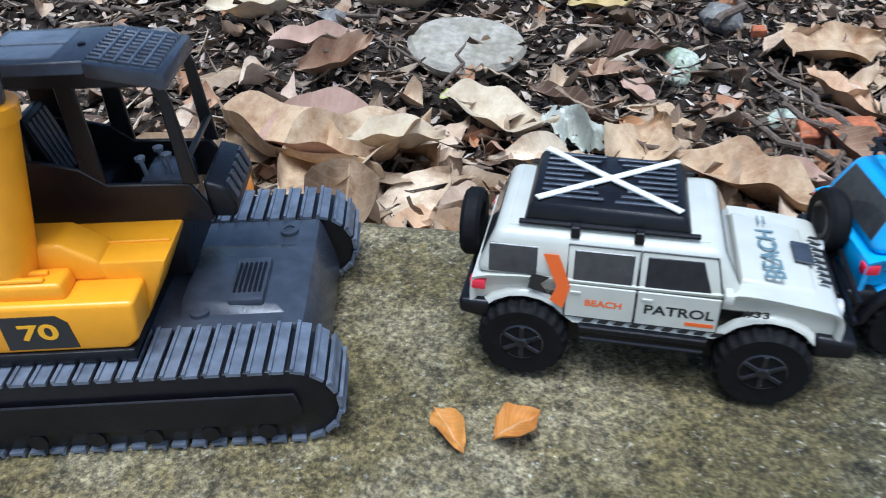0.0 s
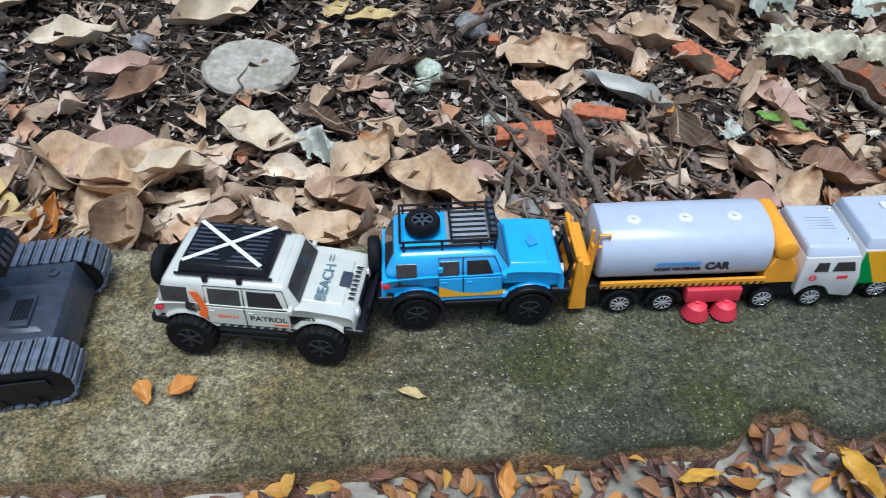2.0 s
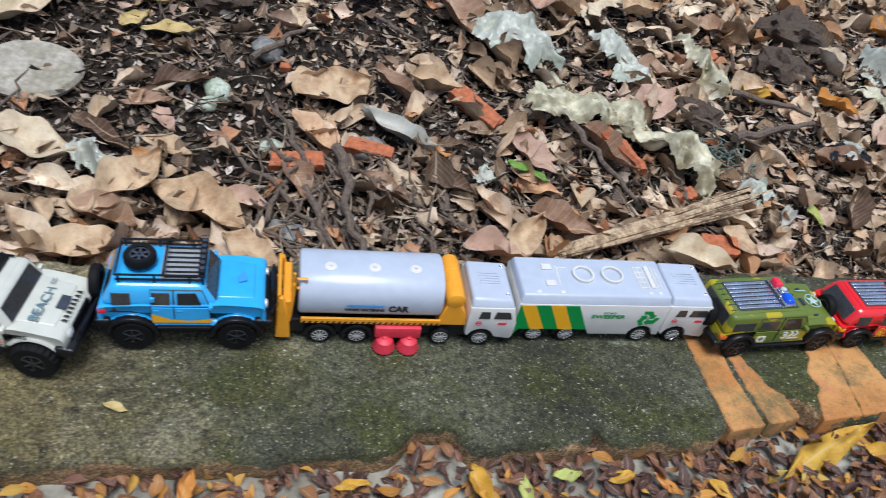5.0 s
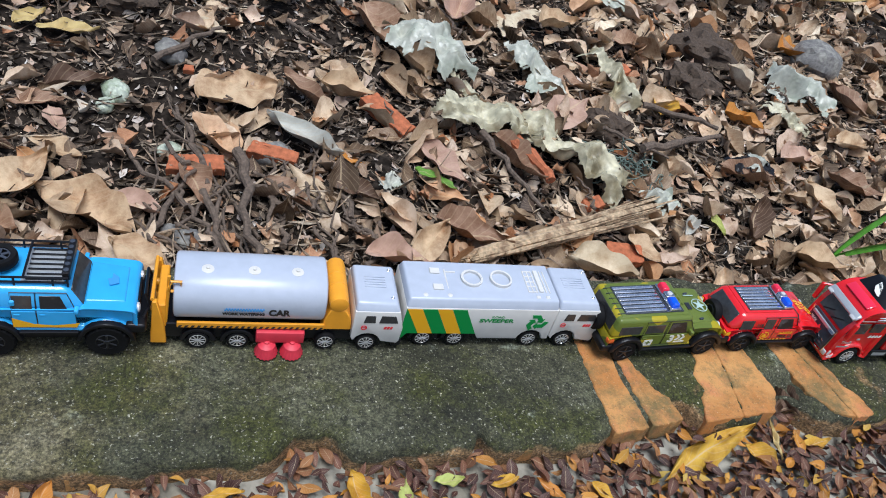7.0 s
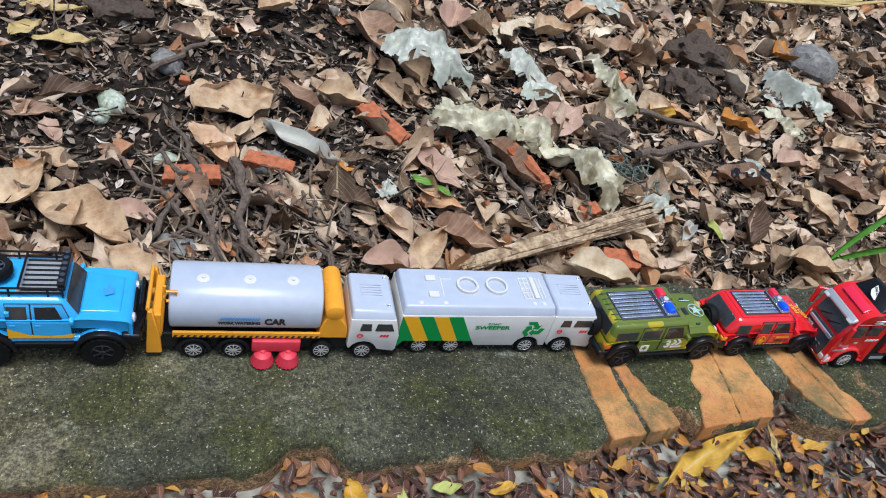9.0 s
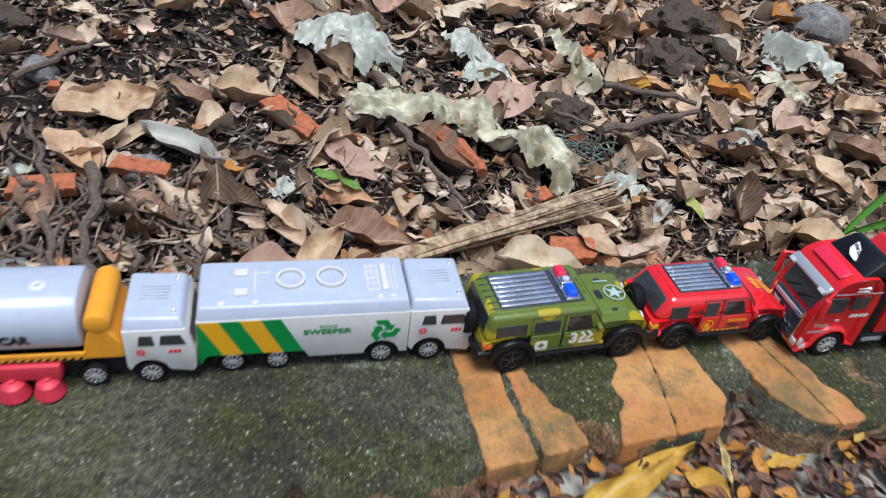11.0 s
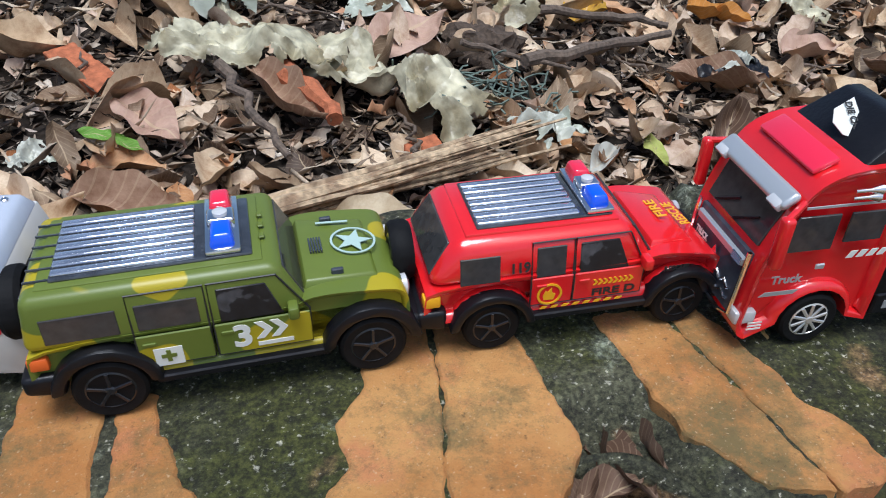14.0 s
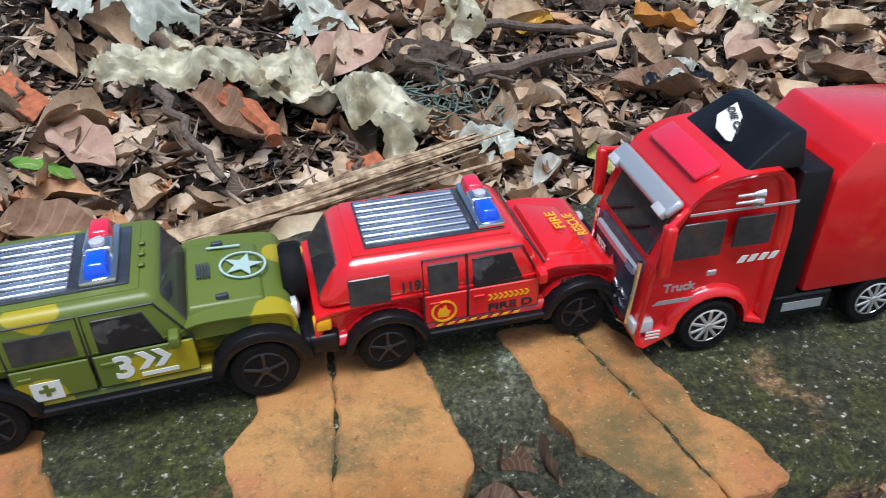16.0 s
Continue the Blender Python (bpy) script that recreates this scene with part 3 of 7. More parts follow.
        for w in (w0, w1):
            wheel(car, w, s * (S["track"] - S["ww"] / 2), r, S["ww"], s, M_RIMB, S.get("spokes", 6), S.get("lugs", 0), S.get("rr", 0.62))
        part("headlight", lathe([(0.0035, -0.001), (0.0035, 0.0005), (0.002, 0.0012), (0.0001, 0.0014)], 16, (xf + 0.0006, s * hw * 0.62, zh - 0.006), "X"), M_LENS, car)
        part("tail_light", box(xr - 0.0004, xr + 0.005, *sorted((s * (hw - 0.004), s * (hw - 0.0001))), zb - 0.008, zb - 0.004, 0.0006, 2), S.get("tail", M_LRED), car)
    # windscreen and rear window
    def across(x0, z0, x1, z1, h0, h1, out, name):
        pane([(x0, -h0, z0), (x0, h0, z0), (x1, h1, z1), (x1, -h1, z1)], out, M_GLASS, car, name)

    f = lambda v: (g1 + v * (q1 - g1), zb - 0.002 + v * (zr - zb + 0.002))
    k = lambda v: (g0 + v * (q0 - g0), zb - 0.002 + v * (zr - zb + 0.002))
    across(*f(0.2), *f(0.86), hb * 0.84, hr * 0.86, (1, 0, 0.5), "windscreen")
    across(*k(0.2), *k(0.86), hb * 0.74, hr * 0.76, (-1, 0, 0.1), "rear_window")
    part("chassis", box(xr + 0.006, xf - 0.006, -hw * 0.7, hw * 0.7, r * 0.55, zs + 0.004, 0.001, 1), M_BLK, car)
    part("axle", join(*[lathe([(r * 0.2, -hw * 0.9), (r * 0.2, hw * 0.9)], 10, (w, 0, r)) for w in (w0, w1)]), M_BLK, car)
    fb, rb = S["bump"], S["bump"] * 0.7
    part("front_bumper", prism([(xf - 0.007, zs - 0.003), (xf + fb, zs - 0.002), (xf + fb, zs + 0.005), (xf - 0.007, zs + 0.006)], -hw * 1.02, hw * 1.02, 0.0018, 3), M_BLK, car)
    part("rear_bumper", prism([(xr - rb, zs - 0.001), (xr + 0.007, zs - 0.003), (xr + 0.007, zs + 0.005), (xr - rb, zs + 0.005)], -hw * 1.02, hw * 1.02, 0.0016, 3), M_BLK, car)
    part("grille", box(xf - 0.0005, xf + 0.0012, -hw * 0.45, hw * 0.45, zh - 0.010, zh - 0.003, 0.0004, 1), M_BLK, car)
    sr = S["spare_r"]
    spare = part("spare_tyre", lathe([(sr * 0.62, -0.003), (sr * 0.9, -0.0035), (sr, -0.002), (sr, 0.002), (sr * 0.9, 0.0035), (sr * 0.62, 0.003), (sr * 0.5, 0.001), (0.0003, 0.001)], 30, (xr - 0.004, S.get("spare_y", 0), S["spare_z"]), "X"), M_TYRE, car)
    part("rim", lathe([(sr * 0.6, 0), (sr * 0.6, -0.0032), (sr * 0.5, -0.0036), (sr * 0.3, -0.002), (0.0003, -0.002)], 20, (xr - 0.004, S.get("spare_y", 0), S["spare_z"]), "X"), M_RIMB, spare)
    return car


def beacon(parent, x, z, h, sx=0.011):
    """A police light bar across the roof: chrome tray, red and blue lenses."""
    bar = part("light_bar", join(box(x - sx / 2, x + sx / 2, -h, h, z, z + 0.0016, 0.0007, 2), box(x - sx * 0.40, x + sx * 0.40, -h * 0.24, h * 0.24, z + 0.001, z + 0.0046, 0.0009, 3)), M_CHROME, parent, "chrome light bar")
    part("siren", lathe([(sx * 0.22, 0), (sx * 0.22, 0.0008), (sx * 0.12, 0.0013), (0.0001, 0.0013)], 16, (x, 0, z + 0.0045), "Z"), M_LENS, bar)
    for a, b, mt in ((-h * 0.92, -h * 0.25, M_LBLUE), (h * 0.25, h * 0.92, M_LRED)):
        q = sx * 0.37
        part("lens", hexa([(x - q, a, z + 0.0012), (x + q, a, z + 0.0012), (x + q, b, z + 0.0012), (x - q, b, z + 0.0012)], [(x - q * 0.72, a + 0.0009, z + 0.0054), (x + q * 0.72, a + 0.0009, z + 0.0054), (x + q * 0.72, b - 0.0006, z + 0.0054), (x - q * 0.72, b - 0.0006, z + 0.0054)], 0.0010, 3), mt, bar)
    return bar


# ---- the toys ----
def white_suv():
    S = dict(name="toy_car", hw=0.0275, hb=0.0268, hr=0.0240, zs=0.024, zb=0.0415, zr=0.0565, xr=-0.058, xf=0.060, w0=-0.0395, w1=0.0395, r=0.0155, ra=0.0175,
             zc=0.0432, zh=0.040, gx0=-0.057, gx1=0.030, qx0=-0.050, qx1=0.021, windows=[(-0.052, -0.036, 0.12, 0.72), (-0.024, -0.005, 0.06, 0.74), (-0.001, 0.020, 0.06, 0.74)],
             doors=[(-0.026, -0.0035), (-0.003, 0.023)], track=0.0318, ww=0.0125, lugs=22, rr=0.5, bump=0.006, spare_r=0.0125, spare_z=0.042, spare_y=0.002)
    car = suv(S, pose(0.1585, 0.3300, 0, 0, 0, -9) @ Matrix.Scale(0.985, 4), "cream toy off-roader with black roof box and orange stripe", M_CREAM)
    for s in (-1, 1):
        rail = part("roof_rail", tube([(-0.043, s * 0.0205, 0.0585), (0.014, s * 0.0205, 0.0585)], 0.0009, 8), M_BLK, car)
        for x in (-0.026, -0.006):
            part("rail_clip", box(x, x + 0.003, s * 0.0225 - 0.0015, s * 0.0225 + 0.0015, 0.0555, 0.060, 0.0004, 1), M_BLK, rail)
    trunk = part("roof_box", hexa([(-0.042, -0.0203, 0.0572), (0.012, -0.0203, 0.0572), (0.012, 0.0203, 0.0572), (-0.042, 0.0203, 0.0572)],
                                  [(-0.0395, -0.0185, 0.0650), (0.009, -0.0185, 0.0640), (0.009, 0.0185, 0.0640), (-0.0395, 0.0185, 0.0650)], 0.0016, 2), M_BLK, car, "black roof luggage box")
    for k in range(9):
        y = -0.0148 + k * 0.0036
        part("slot", join(box(-0.037, -0.024 + abs(k - 4) * 0.0018, y, y + 0.0013, 0.0648, 0.0657, 0.0002, 1), box(-0.006 - abs(k - 4) * 0.0018, 0.0065, y, y + 0.0013, 0.0642, 0.0651, 0.0002, 1)), M_GREY, trunk)
    for s in (-1, 1):
        a = math.degrees(math.atan2(s * 0.034, 0.045))
        part("strap", moved(box(-0.0285, 0.0285, -0.0013, 0.0013, 0, 0.0008, 0.0002, 1), pose(-0.0152, 0, 0.0649 if s > 0 else 0.0651, 0, 1.0, a)), M_WINK, trunk, "white cross strap")
    y = -0.0281
    words("PATROL", 0.0036, M_INK, car, on_side(0.0105, 0.0335, y), width=0.022, bold=0.00012)
    words("BEACH", 0.0025, M_ORG, car, on_side(-0.0135, 0.0335, y), width=0.012, bold=0.0001)
    flat(rect(0.009, 0.0014), on_side(0.0175, 0.0295, y), M_ORG, car)
    words("#33", 0.0024, M_INK, car, on_side(0.034, 0.0365, y - 0.0002), width=0.008, bold=0.0001)
    for s in (-1, 1):
        yy = s * 0.0277
        flat([(-0.006, 0.0085), (-0.001, 0.0085), (0.0035, -0.003), (0.0015, -0.012), (-0.003, -0.009), (-0.001, -0.0035)], on_side(-0.028, 0.0425, s * 0.0278, s, 4), M_ORG, car, "stripe")
        flat([(-0.003, 0.002), (0.003, 0.001), (0.0, -0.002), (0.003, -0.006), (-0.004, -0.004)], on_side(-0.0345, 0.041, yy, s), M_INK, car, "stripe")
        for k in range(9):
            flat(rect(0.0028, 0.0016, 0.0007), on_side(-0.018 + k * 0.0052, 0.0262, s * 0.0281, s), M_INK, car, "stripe")
    words("BEACH", 0.0062, M_SLATE, car, pose(0.0395, -0.004, 0.0443, 0, 3.5, 90), width=0.031, bold=0.0001)
    for k in range(2):
        flat(rect(0.012, 0.0011), pose(0.0395 - k * 0.002, 0.0165, 0.0444, 0, 3.5, 90) @ Matrix.Scale(0.5, 4), M_SLATE, car, "lettering_bar")
    part("bonnet_vent", moved(box(-0.0032, 0.0032, -0.006, 0.006, 0, 0.0008, 0.0003, 1), pose(0.0505, 0.001, 0.0420, 0, 7, 0)), M_GREY, car)
    for k in range(8):
        flat(rect(0.0034, 0.0016, 0.0006), pose(0.0562, -0.013 + k * 0.0037, 0.0410, 0, 10, 0), M_INK, car, "stripe")
    part("bull_bar", join(tube([(0.064, -0.017, 0.028), (0.0665, -0.016, 0.036), (0.0665, 0.016, 0.036), (0.064, 0.017, 0.028)], 0.0011, 8), tube([(0.0655, -0.02, 0.031), (0.0655, 0.02, 0.031)], 0.0009, 8)), M_BLK, car)
    for s in (-1, 1):
        part("running_bar", tube([(-0.02, s * 0.0295, 0.0195), (0.02, s * 0.0295, 0.0195)], 0.0009, 8), M_BLK, car)
    return car


def blue_suv():
    S = dict(name="toy_car", hw=0.0245, hb=0.0238, hr=0.0208, zs=0.0240, zb=0.0430, zr=0.0580, xr=-0.054, xf=0.053, w0=-0.034, w1=0.034, r=0.014, ra=0.0155,
             zc=0.0450, zh=0.0430, gx0=-0.053, gx1=0.023, qx0=-0.045, qx1=0.013, windows=[(-0.045, -0.033, 0.1, 0.66), (-0.020, -0.0085, 0.06, 0.7), (-0.004, 0.012, 0.06, 0.7)],
             doors=[(-0.0205, -0.0065), (-0.006, 0.0165)], track=0.0265, ww=0.0115, lugs=20, rr=0.52, bump=0.0055, spare_r=0.0115, spare_z=0.0415, flare=True, soft=0.0034, round=0.0048)
    car = suv(S, pose(0.2815, 0.3450, 0, 0, 0, 1), "bright blue toy off-roader with black roof rack and spare tyre", M_BLUE)
    rack = part("roof_rack", join(
        *[tube([(-0.042, s * 0.017, z), (0.013, s * 0.017, z)], 0.0008, 8) for s in (-1, 1) for z in (0.0605, 0.0645)],
        *[tube([(x, -0.017, 0.0645), (x, 0.017, 0.0645)], 0.0008, 8) for x in (-0.042, -0.0125, 0.0115)],
        *[tube([(x, s * 0.017, 0.0570), (x, s * 0.017, 0.0645)], 0.0008, 6) for s in (-1, 1) for x in (-0.04, -0.018, 0.004, 0.0125)]), M_BLK, car)
    part("roof_panel", box(-0.015, 0.010, -0.0155, 0.0155, 0.0578, 0.0596, 0.0005, 1), M_SILV, rack, "silver roof panel")
    for k in range(7):
        part("rack_slat", box(-0.012, 0.009, -0.0145 + k * 0.0046, -0.0132 + k * 0.0046, 0.0598, 0.0608, 0.0003, 1), M_BLK, rack)
    lamps = part("lamp_bar", box(0.0095, 0.0142, -0.0165, 0.0165, 0.0615, 0.0685, 0.0007, 1), M_BLK, rack)
    for k in range(6):
        part("lamp", lathe([(0.0017, -0.0004), (0.0017, 0.0004), (0.0001, 0.0006)], 12, (0.0118, -0.0135 + k * 0.0054, 0.0685), "Z"), M_GREY, lamps)
    tyre = part("roof_tyre", lathe([(0.0065, 0.0), (0.0095, 0.0005), (0.0105, 0.002), (0.0105, 0.006), (0.0095, 0.0078), (0.0065, 0.0074), (0.0058, 0.004), (0.0003, 0.004)], 30, (-0.0285, 0.0, 0.0605), "Z"), M_TYRE, car)
    part("rim", moved(join(ring(0.0055, 0.0068), *[moved(box(-0.0009, 0.0009, 0, 0.006, -0.0006, 0.0004, 0.0002, 1), pose(0, 0, 0, 0, 0, 60 * k)) for k in range(6)]), pose(-0.0285, 0, 0.0668)), M_GREY, tyre)
    part("bull_bar", join(tube([(0.056, -0.014, 0.026), (0.060, -0.0135, 0.040), (0.058, -0.0125, 0.047), (0.058, 0.0125, 0.047), (0.060, 0.0135, 0.040), (0.056, 0.014, 0.026)], 0.0011, 8),
                          tube([(0.057, -0.0215, 0.034), (0.060, -0.012, 0.036), (0.060, 0.012, 0.036), (0.057, 0.0215, 0.034)], 0.001, 8)), M_BLK, car)
    for s in (-1, 1):
        y = s * 0.0250
        flat([(-0.0205, -0.0105), (0.0165, -0.0105), (0.0185, -0.0065), (0.004, -0.0085), (-0.008, -0.0075), (-0.0205, -0.002)], on_side(0, 0.0380, y, s), M_YINK, car, "yellow_flash")
        flat([(-0.0095, 0), (0.0095, 0.0), (0.006, 0.0012), (-0.003, 0.0014), (-0.0052, 0.005), (-0.0062, 0.002)], on_side(-0.0385, 0.0370, s * 0.0247, s), M_INK, car, "mountain_print")
    flat([(-0.004, -0.005), (0.002, -0.0045), (0.0035, 0.001), (0.001, 0.006), (-0.001, 0.001), (-0.0035, 0.002)], pose(0.037, 0.002, 0.0458, 0, 3, 20), M_BINK, car, "splash_print")
    part("fuel_can", box(-0.021, -0.018, -0.0245, -0.0225, 0.046, 0.05, 0.0005, 1), M_BLUE, car)
    return car


def jeep():
    S = dict(name="toy_car", hw=0.0215, hb=0.0215, hr=0.0203, zs=0.0125, zb=0.0275, zr=0.0422, xr=-0.0545, xf=0.0475, w0=-0.0365, w1=0.0365, r=0.0102, ra=0.0115,
             zc=0.0312, zh=0.0295, gx0=-0.0545, gx1=0.0205, qx0=-0.052, qx1=0.0125, windows=[(-0.0485, -0.030, 0.15, 0.62), (-0.0255, -0.0095, 0.15, 0.64), (-0.0045, 0.0125, 0.08, 0.72)],
             doors=[(-0.027, -0.0075), (-0.0065, 0.0195)], track=0.0232, ww=0.0085, rr=0.66, spokes=5, bump=0.005, spare_r=0.0105, spare_z=0.028, flare=True, flare_t=0.0034, tail=M_ORG, soft=0.0020, round=0.0028)
    car = suv(S, pose(0.7435, 0.3465, 0, 0, 0, 5.5) @ Matrix.Scale(1.085, 4), "olive green army toy jeep with police light bar", M_ARMY, None, M_CAMO)
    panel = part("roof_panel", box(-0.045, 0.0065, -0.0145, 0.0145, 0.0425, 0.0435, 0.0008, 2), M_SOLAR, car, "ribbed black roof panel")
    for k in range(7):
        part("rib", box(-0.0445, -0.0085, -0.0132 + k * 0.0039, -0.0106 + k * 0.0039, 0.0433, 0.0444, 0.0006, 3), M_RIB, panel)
    beacon(car, -0.0010, 0.0435, 0.0140, 0.0095)
    for k in range(6):
        part("roof_groove", box(-0.0512, -0.0429, -0.0135 + k * 0.0053, -0.0131 + k * 0.0053, 0.0425, 0.0433, 0.0001, 1), M_GREY, car)
    for k in range(3):
        part("roof_clip", box(0.0085, 0.0102, -0.0075 + k * 0.0055, -0.0053 + k * 0.0055, 0.0427, 0.0435, 0.0003, 1), M_ARMY, car)
    for s in (-1, 1):
        part("bonnet_latch", box(0.027, 0.0305, s * 0.0135 - 0.0007, s * 0.0135 + 0.0007, 0.0313, 0.0333, 0.0003, 1), M_GREY, car)
    part("bonnet_vent", join(*[box(0.0222 + 0.0008 * k, 0.0227 + 0.0008 * k, -0.0035, 0.0035, 0.0323, 0.0332, 0.0001, 1) for k in range(5)]), M_GREY, car)
    P = pose(0.0355, 0.001, 0.0318, 0, 4, 0)
    part("star_ring", moved(ring(0.0062, 0.0069), P), M_PALE, car)
    star = []
    for k in range(10):
        a, rr = math.pi * k / 5, (0.006 if k % 2 == 0 else 0.0024)
        star.append((rr * math.cos(a), rr * math.sin(a)))
    flat(star, P @ pose(0, 0, 0.0001), M_PALE, car, "star")
    flat(rect(0.010, 0.0009), pose(0.0305, 0.0115, 0.0324, 0, 4, 0), M_PALE, car, "lettering_bar")
    y = -0.0222
    words("3", 0.0074, M_WINK, car, on_side(0.0005, 0.021, y), bold=0.00035, width=0.0048)
    for k in range(2):
        flat([(0, 0.003), (0.0022, 0.003), (0.0048, 0), (0.0022, -0.003), (0, -0.003), (0.0026, 0)], on_side(0.0040 + k * 0.0042, 0.0225, y), M_WINK, car, "chevron")
    flat(rect(0.0098, 0.0013), on_side(0.0092, 0.0176, y), M_WINK, car, "lettering_bar")
    flat(rect(0.0075, 0.0062), on_side(-0.0195, 0.0185, y), M_WINK, car, "first_aid_patch")
    flat([(-0.0006, -0.002), (0.0006, -0.002), (0.0006, -0.0006), (0.002, -0.0006), (0.002, 0.0006), (0.0006, 0.0006), (0.0006, 0.002), (-0.0006, 0.002), (-0.0006, 0.0006), (-0.002, 0.0006), (-0.002, -0.0006), (-0.0006, -0.0006)],
         on_side(-0.0195, 0.0188, y - 0.0002), M_ARMY, car, "cross")
    return car


def red_suv():
    S = dict(name="toy_car", hw=0.0212, hb=0.0212, hr=0.0190, zs=0.0135, zb=0.0280, zr=0.0415, xr=-0.0535, xf=0.0445, w0=-0.032, w1=0.032, r=0.0095, ra=0.0112,
             zc=0.0305, zh=0.0280, gx0=-0.053, gx1=0.0225, qx0=-0.0435, qx1=0.0125, windows=[(-0.0425, -0.030, 0.08, 0.66), (-0.0185, -0.009, 0.06, 0.72), (-0.0045, 0.012, 0.06, 0.72)],
             doors=[(-0.020, -0.0065), (-0.006, 0.017)], track=0.0218, ww=0.0085, rr=0.66, spokes=5, bump=0.004, spare_r=0.0098, spare_z=0.0285, flare=True, tail=M_YINK, soft=0.0034, round=0.0050)
    car = suv(S, pose(0.8570, 0.3535, 0, 0, 0, 3.0) @ Matrix.Scale(1.045, 4), "glossy red toy rescue car with police light bar", M_RED)
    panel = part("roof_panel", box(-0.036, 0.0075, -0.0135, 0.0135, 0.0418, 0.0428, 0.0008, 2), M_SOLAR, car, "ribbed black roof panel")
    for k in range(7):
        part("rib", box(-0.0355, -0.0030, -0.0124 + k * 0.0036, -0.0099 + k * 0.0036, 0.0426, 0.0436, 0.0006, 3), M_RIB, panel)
    beacon(car, 0.0035, 0.0428, 0.0135, 0.009)
    words("119", 0.0034, M_INK, car, on_side(-0.0240, 0.0315, -0.0213, -1, 9), width=0.0058, bold=0.00016)
    y = -0.0219
    words("FIRE D", 0.0027, M_INK, car, on_side(0.0075, 0.0187, y), width=0.0145, bold=0.00012)
    words("RESCUE", 0.0018, M_INK, car, on_side(0.0285, 0.0240, -0.0215), width=0.0085, bold=0.0001)
    for k in range(8):
        flat([(0, 0.0011), (0.0008, 0.0011), (0.0017, 0), (0.0008, -0.0011), (0, -0.0011), (0.0009, 0)], on_side(0.0002 + k * 0.0017, 0.0228, y), M_YINK, car, "chevron")
    part("badge_ring", moved(ring(0.0034, 0.0041), on_side(-0.0140, 0.0205, y)), M_YINK, car)
    flat([(-0.0018, -0.002), (0.0014, -0.0022), (0.002, -0.0002), (0.0009, 0.0006), (0.0006, 0.0025), (-0.0006, 0.001), (-0.0013, 0.0016), (-0.0021, -0.0004)], on_side(-0.0140, 0.0204, y), M_YINK, car, "flame")
    for k in range(8):
        flat(rect(0.0018, 0.0009, 0.0004), on_side(-0.0155 + k * 0.0036, 0.0152, y), M_YINK, car, "stripe")
    words("FIRE", 0.0035, M_YINK, car, pose(0.0315, 0.003, 0.0308, 0, 5, 90), width=0.012, bold=0.0001)
    words("RESCUE", 0.0035, M_YINK, car, pose(0.0375, 0.0, 0.0300, 0, 6, 90), width=0.016, bold=0.0001)
    return car


def cab(parent, x0, x1, hw, zs, zt, wx, r):
    """A flat-fronted white lorry cab with ribbed roof, windows and wheel arch."""
    zr = zt + 0.0075
    side = [(x0, zs + 0.006), *[(x, max(z, zs + 0.002)) for x, z in arc(wx, r, r + 0.0028, 180, 0, 8)], (x1 - 0.002, zs), (x1 - 0.0005, zs + 0.003), (x1, zt - 0.016), (x1 - 0.0045, zt + 0.001), (x0, zt + 0.001)]
    c = part("cab", prism(side, -hw, hw, 0.0009, 2), M_WHITEM, parent)
    part("cab_roof", hexa([(x0, -hw, zt), (x1 - 0.004, -hw, zt), (x1 - 0.004, hw, zt), (x0, hw, zt)], [(x0 + 0.001, -hw * 0.84, zr), (x1 - 0.007, -hw * 0.84, zr - 0.001), (x1 - 0.007, hw * 0.84, zr - 0.001), (x0 + 0.001, hw * 0.84, zr)], 0.002, 3), M_WHITE, c)
    for k in range(5):
        part("roof_rib", box(x0 + 0.008 - 0.0 * k, x1 - 0.014, -0.004 + k * 0.0026, -0.0032 + k * 0.0026, zr - 0.0012, zr + 0.0003, 0.0002, 1), M_WHITE, c)
    for s in (-1, 1):
        part("screw", lathe([(0.0013, -0.001), (0.0013, 0.0006), (0.0008, 0.001), (0.0001, 0.0006)], 12, (x1 - 0.0105, s * hw * 0.62, zr - 0.0008), "Z"), M_CHROME, c)
        y = s * (hw + 0.0001)
        for a, b, sk in ((x0 + 0.0075, x0 + 0.0165, 0.0), (x0 + 0.019, x1 - 0.0065, 0.0)):
            pane([(a, y, zt - 0.0105), (b + 0.002 * (a > x0 + 0.01), y, zt - 0.0105), (b - 0.0008, y, zt - 0.003), (a + 0.0012, y, zt - 0.003)], (0, s, 0), M_GLASS, c, "side_window")
        part("badge_ring", moved(ring(0.0016, 0.0023, 18), on_side(x0 + 0.0085, zt - 0.0155, s * (hw + 0.0001), s)), M_RINK, c)
        flat(rect(0.0028, 0.0006), on_side(x0 + 0.0085, zt - 0.0155, s * (hw + 0.0002), s), M_RINK, c, "badge_bar")
        for k in range(3):
            flat(rect(0.0017, 0.0026, 0.0004), on_side(x1 - 0.0135 + k * 0.0023, zt - 0.0155, s * (hw + 0.0002), s), M_RINK, c, "logo_bar")
    pane([(x1 - 0.0005, -hw * 0.86, zt - 0.0135), (x1 - 0.0005, hw * 0.86, zt - 0.0135), (x1 - 0.0042, hw * 0.82, zt - 0.002), (x1 - 0.0042, -hw * 0.82, zt - 0.002)], (1, 0, 0.2), M_GLASS, c, "windscreen")
    part("bumper", box(x1 - 0.006, x1 + 0.0012, -hw * 0.97, hw * 0.97, zs - 0.003, zs + 0.003, 0.0006, 2), M_BLK, c)
    return c


